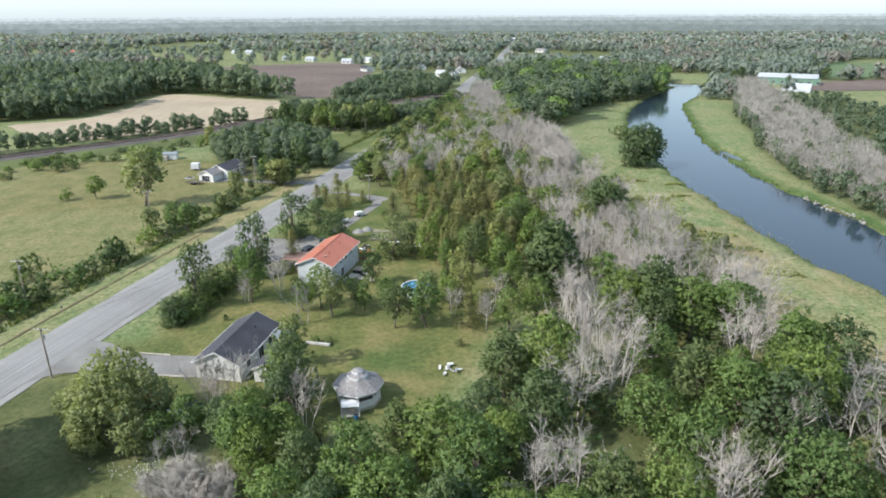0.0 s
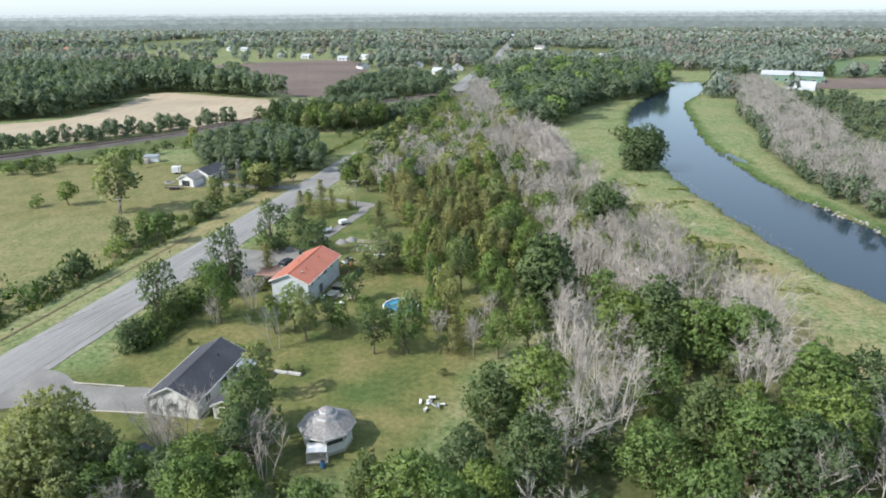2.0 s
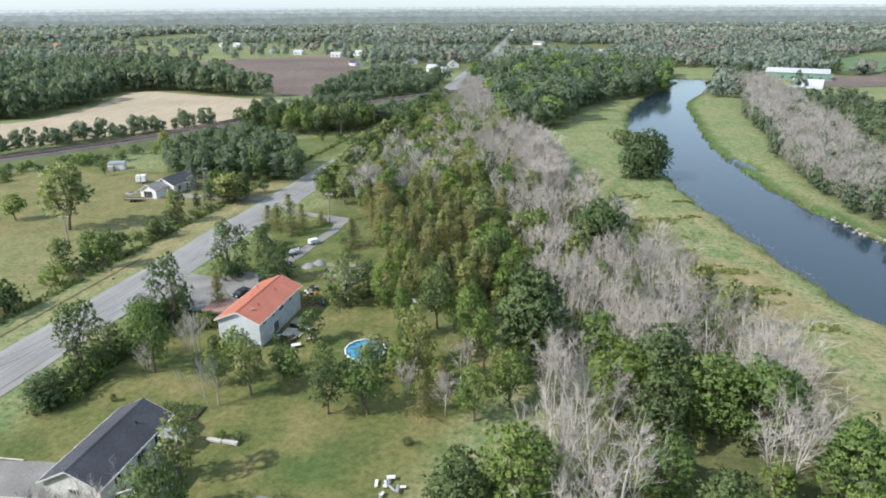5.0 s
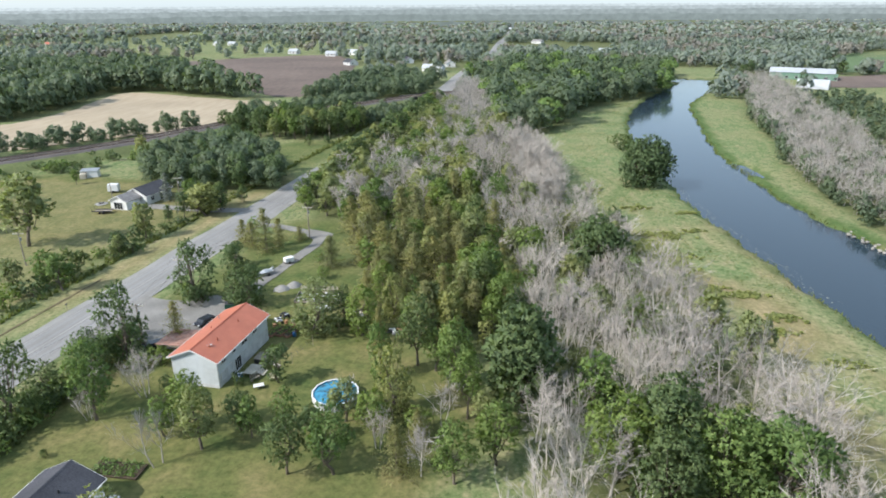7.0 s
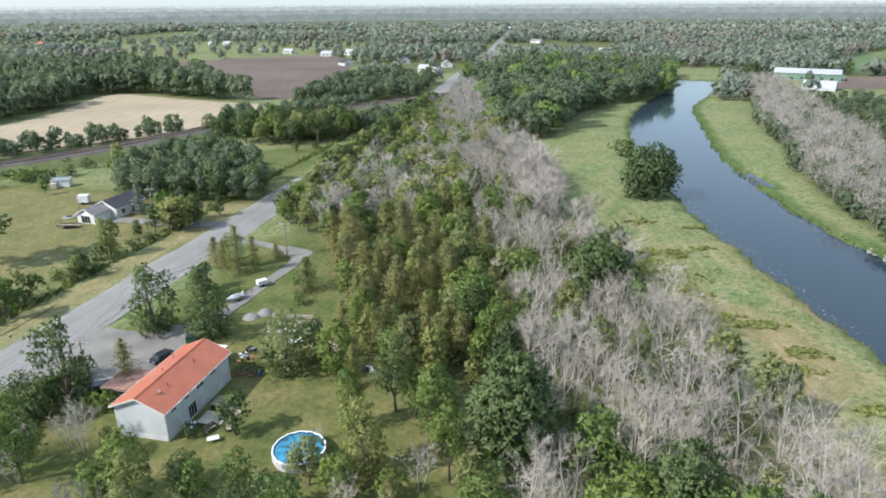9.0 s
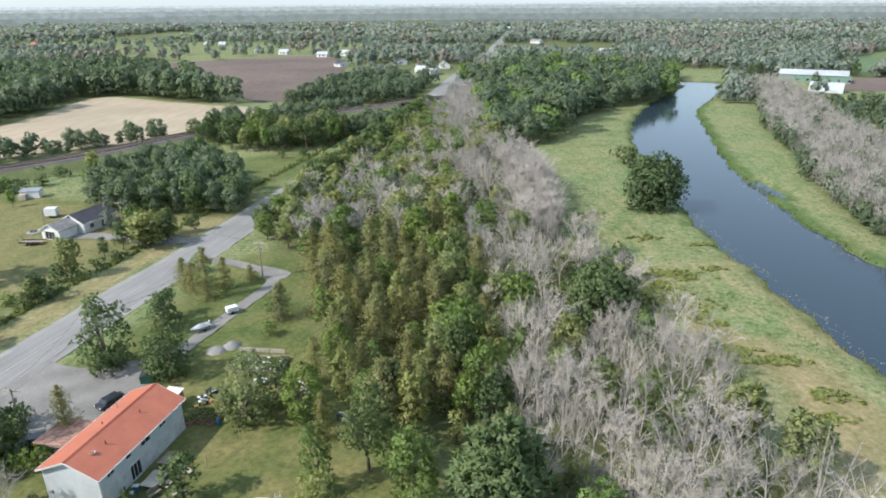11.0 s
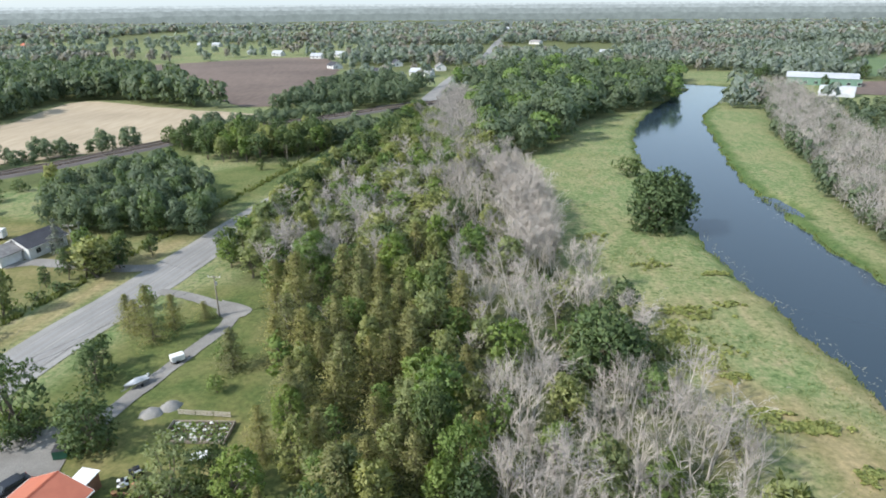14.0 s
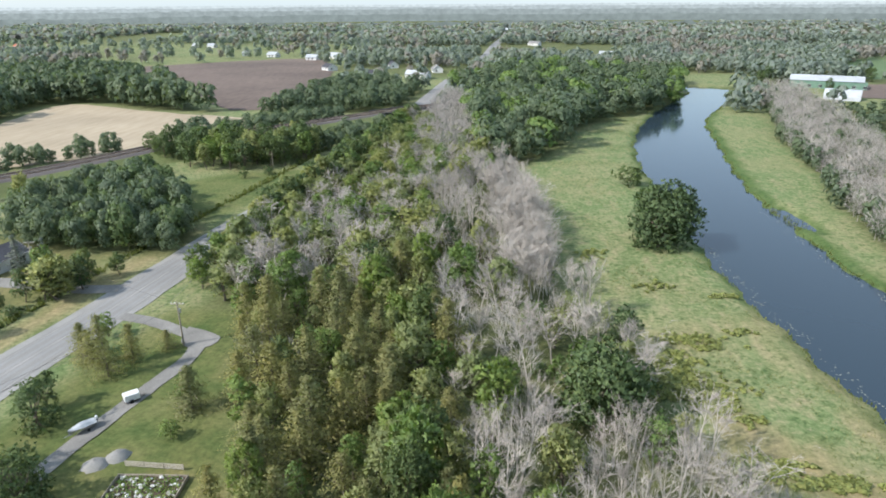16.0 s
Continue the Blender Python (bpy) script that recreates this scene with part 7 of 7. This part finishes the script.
mb = thing("mailbox", -85.2, 100.5, 0, 0, "dark mailbox on a post at the verge", "mailbox")
rod("post", (0, 0, 0), (0, 0, 1.05), 0.05, M_TIMBER, mb, 6)
box("box", (0.25, 0.5, 0.25), (0, 0, 1.15), M_DARK, mb, 0.05)
for a, b in (((-66, 86.9), (-58, 86.4)), ((-63, 80.3), (-51.5, 80.2))):
    kb = thing("timber_edging", (a[0] + b[0]) / 2, (a[1] + b[1]) / 2, 0, math.degrees(math.atan2(b[1] - a[1], b[0] - a[0])), "pale timber edging along the gravel drive", "edging")
    for k in range(3):
        box("sleeper", (abs(b[0] - a[0]) / 3 - 0.06, 0.16, 0.18), ((k - 1) * abs(b[0] - a[0]) / 3, 0, 0.08), M_TIMBER_PALE, kb, 0.02)

# rocks on the far bank
for i in range(34):
    u = i / 33
    y = 164 + 26 * u + rock.uniform(-0.6, 0.6)
    boulder("bank_rock", float(bank(BANK_R, y)) + rock.uniform(-0.4, 2.4), y, -0.9 + rock.uniform(0, 0.5), rock.uniform(0.25, 0.6), M_BANKROCK, "pale boulder on the river bank", "rock", "bank rocks")

# ---- farm and village beyond ----
M_STEELROOF = surface("pale_sheet_roof", (0.36, 0.385, 0.41), (0.46, 0.485, 0.51), 0.6, 0.1, 0.6, stain=0.15)
barn = house("farm_barn", 221, 521, 64, 18, 40, 4.8, 7.2, 0.5, M_GARAGE_GREEN, M_STEELROOF, M_TRIM, None, "long green barn with a white metal roof",
             [("left", 4 + 6 * k, 0.8, 2.0, 1.6, 2) for k in range(7)], gutter=False)
hall = thing("white_hall", 204, 466, 0, 60, "white arched storage hall beside the barn", "barn")
hv, hf = [], []
for i, yy in enumerate((-9, -4.5, 0, 4.5, 9)):
    for k in range(11):
        a = math.pi * k / 10
        hv.append((6.0 * math.cos(a), yy, 5.6 * math.sin(a) - 0.1))
    if i:
        for k in range(10):
            q = 11 * i + k
            hf.append((q - 11, q - 10, q + 1, q))
hf += [tuple(range(11)), tuple(range(44, 55))[::-1]]
mesh_ob("shell", hv, hf, M_STEELROOF, hall, smooth=False)
box("door", (4, 0.1, 3.6), (0, -9.06, 1.8), M_STEEL, hall)
ROOFS = (M_SHINGLE_GREY, M_SHINGLE, M_ROOF_RED, M_STEELROOF)
VILLAGE = [(-256, 797, 20, 3), (-218, 773, 70, 3), (-125, 632, 40, 1), (-167, 737, 80, 3), (-148, 757, 60, 3), (-86, 583, 85, 1), (-45, 575, 70, 3), (-118, 838, 30, 2), (-75, 654, 20, 1), (-84, 755, 60, 0), (64, 732, 10, 3),
           (124, 764, 80, 3), (136, 757, 80, 0), (247, 884, 75, 3), (276, 892, 60, 3), (-137, 921, 20, 2), (-371, 931, 40, 3), (-349, 930, 70, 3), (-599, 919, 80, 2), (66, 955, 50, 0), (-34, 616, 10, 0), (40, 1388, 70, 3), (8, 1250, 30, 3), (95, 1800, 80, 3),
           (-60, 700, 30, 0), (-95, 690, 65, 3)]
rv = random.Random(9)
for i, (x, y, turn, roof) in enumerate(VILLAGE):
    w, l = rv.uniform(7, 9), rv.uniform(11, 18)
    house("village_house", x, y, turn, w, l, 2.9, 5.0 + rv.uniform(0, 0.8), 0.4, M_SIDING_WHITE, ROOFS[roof], M_TRIM, None,
          ("white village house with a grey roof", "white village house with a dark roof", "white village house with a red roof", "long pale building with a white roof")[roof],
          [("front", w / 2 - 1.6, 1.0, 1.2, 1.2, 1), ("right", 2.0, 1.0, 1.4, 1.2, 1), ("right", 6.0, 1.0, 1.4, 1.2, 1), ("left", 2.5, 1.0, 1.4, 1.2, 1), ("left", 6.5, 1.0, 1.4, 1.2, 1)], z=ground_z(x, y), gutter=False, group="village houses")

# ---- reeds, tall grass and low meadow plants ----


def tufts(name, pts, h0, h1, blades, mat, label, lean=0.5):
    """Small fans of pointed blades standing on the ground."""
    r = np.random.default_rng(len(pts))
    P = np.repeat(np.array(pts, float), blades, 0)
    k = len(P)
    a = r.uniform(0, 2 * math.pi, k)
    h = r.uniform(h0, h1, k)
    out = np.stack([np.cos(a), np.sin(a), np.zeros(k)], 1)
    sidev = np.stack([-np.sin(a), np.cos(a), np.zeros(k)], 1)
    wdt = (h * r.uniform(0.16, 0.34, k))[:, None]
    foot = P + out * (h * 0.12)[:, None]
    tip = foot + out * (h * lean * r.uniform(0.3, 1.2, k))[:, None] + np.array([0, 0, 1]) * h[:, None]
    v = np.stack([foot - sidev * wdt, foot + sidev * wdt, tip], 1).reshape(-1, 3)
    tagged(mesh_ob(name, v, np.arange(3 * k).reshape(-1, 3), mat), label, "grass", kind="stuff")


r = np.random.default_rng(55)
ys = r.uniform(60, 500, 1800)
lx = bank(BANK_L, ys) - np.abs(r.normal(0, 1.2, 1800)) - 0.7
ry = r.uniform(110, 500, 3000)
rx = bank(BANK_R, ry) + np.abs(r.normal(0, 1.8, 3000)) + 0.7
tufts("bank_reeds", np.concatenate([np.stack([lx, ys, np.full(1800, -0.7)], 1), np.stack([rx, ry, np.full(3000, -0.7)], 1)]), 0.25, 0.6, 2, M_REED, "green reeds along the water's edge")
py = np.concatenate([r.uniform(150, 232, 190), r.uniform(165, 262, 150)])
side = np.arange(340) < 190
px = np.where(side, bank(BANK_L, py) + 0.5 + np.abs(r.normal(0, 1.0, 340)), bank(BANK_R, py) - 0.3 - np.abs(r.normal(0, 0.7, 340)))
pv, pf = [], []
for x, y, q in zip(px, py, r.uniform(0.05, 0.13, 340)):
    b = len(pv)
    pv += [(x + q * 1.4 * math.cos(k * 1.047), y + q * math.sin(k * 1.047), -0.838) for k in range(6)]
    pf.append(tuple(range(b, b + 6)))
tagged(mesh_ob("floating_leaves", pv, pf, M_PADS), "small pale leaves floating on the water by the bank", "water plants", kind="stuff")
n = 24000
my = r.uniform(80, 420, n)
mx = along([(34, 80), (34, 150), (26, 195), (18, 240), (14, 300), (34, 330), (60, 400), (80, 420)], my) + r.random(n) * (bank(BANK_L, my) - 3 - along([(34, 80), (34, 150), (26, 195), (18, 240), (14, 300), (34, 330), (60, 400), (80, 420)], my))
keep = np.array([noise.noise(Vector((a * 0.12, b * 0.08, 0))) for a, b in zip(mx, my)]) > 0.08
tufts("meadow_grass", np.stack([mx, my, np.full(n, -0.15)], 1)[keep], 0.15, 0.36, 2, M_GRASS, "tall pale meadow grass in tufts", 0.9)
fl = np.stack([r.normal(-48.5, 2.6, 300), r.normal(59.5, 1.3, 300), np.full(300, 0.2)], 1)
tufts("wild_flowers", fl, 0.10, 0.2, 1, M_WHITE, "white wild flowers in rough grass", 1.2)
low = []
for cx, cy, sx, sy, k in ((35.4, 173, 5, 4, 130), (38.3, 169.5, 5, 3, 90), (39.3, 184.3, 5, 1.6, 70), (35.6, 177, 4, 3, 60), (38, 165, 4, 1.6, 60), (41.7, 153.1, 3.4, 2.6, 70), (46.8, 150.6, 4.4, 1.4, 90), (42, 162.4, 2.4, 1, 24), (51, 201, 3, 1.2, 26),
                          (50.7, 141.6, 3, 1.6, 36), (54, 126.3, 3, 1.2, 36), (33.3, 167.7, 3, 2, 30), (48, 136.5, 3, 1.4, 20), (42.5, 181.5, 3, 1, 20), (49, 187, 3, 1, 20), (40, 205, 4, 2, 24), (30, 222, 4, 3, 24)):
    low += [(cx + r.normal() * sx * 0.5, cy + r.normal() * sy * 0.5, -0.05, r.uniform(0.3, 0.6), r.uniform(0.8, 1.6)) for _ in range(k)]
wood_mesh("meadow_shrubs", low, 26, M_SHRUB, "low yellow-green shrubs in the meadow", seed=60)
ey = r.uniform(60, 330, 1500)
side_grass = np.stack([along(ROAD, ey) - 13.5 - np.abs(r.normal(0, 1.2, 1500)), ey, np.full(1500, -0.1)], 1)
tufts("ditch_grass", side_grass, 0.5, 1.1, 3, M_REED, "rough green grass along the ditch")
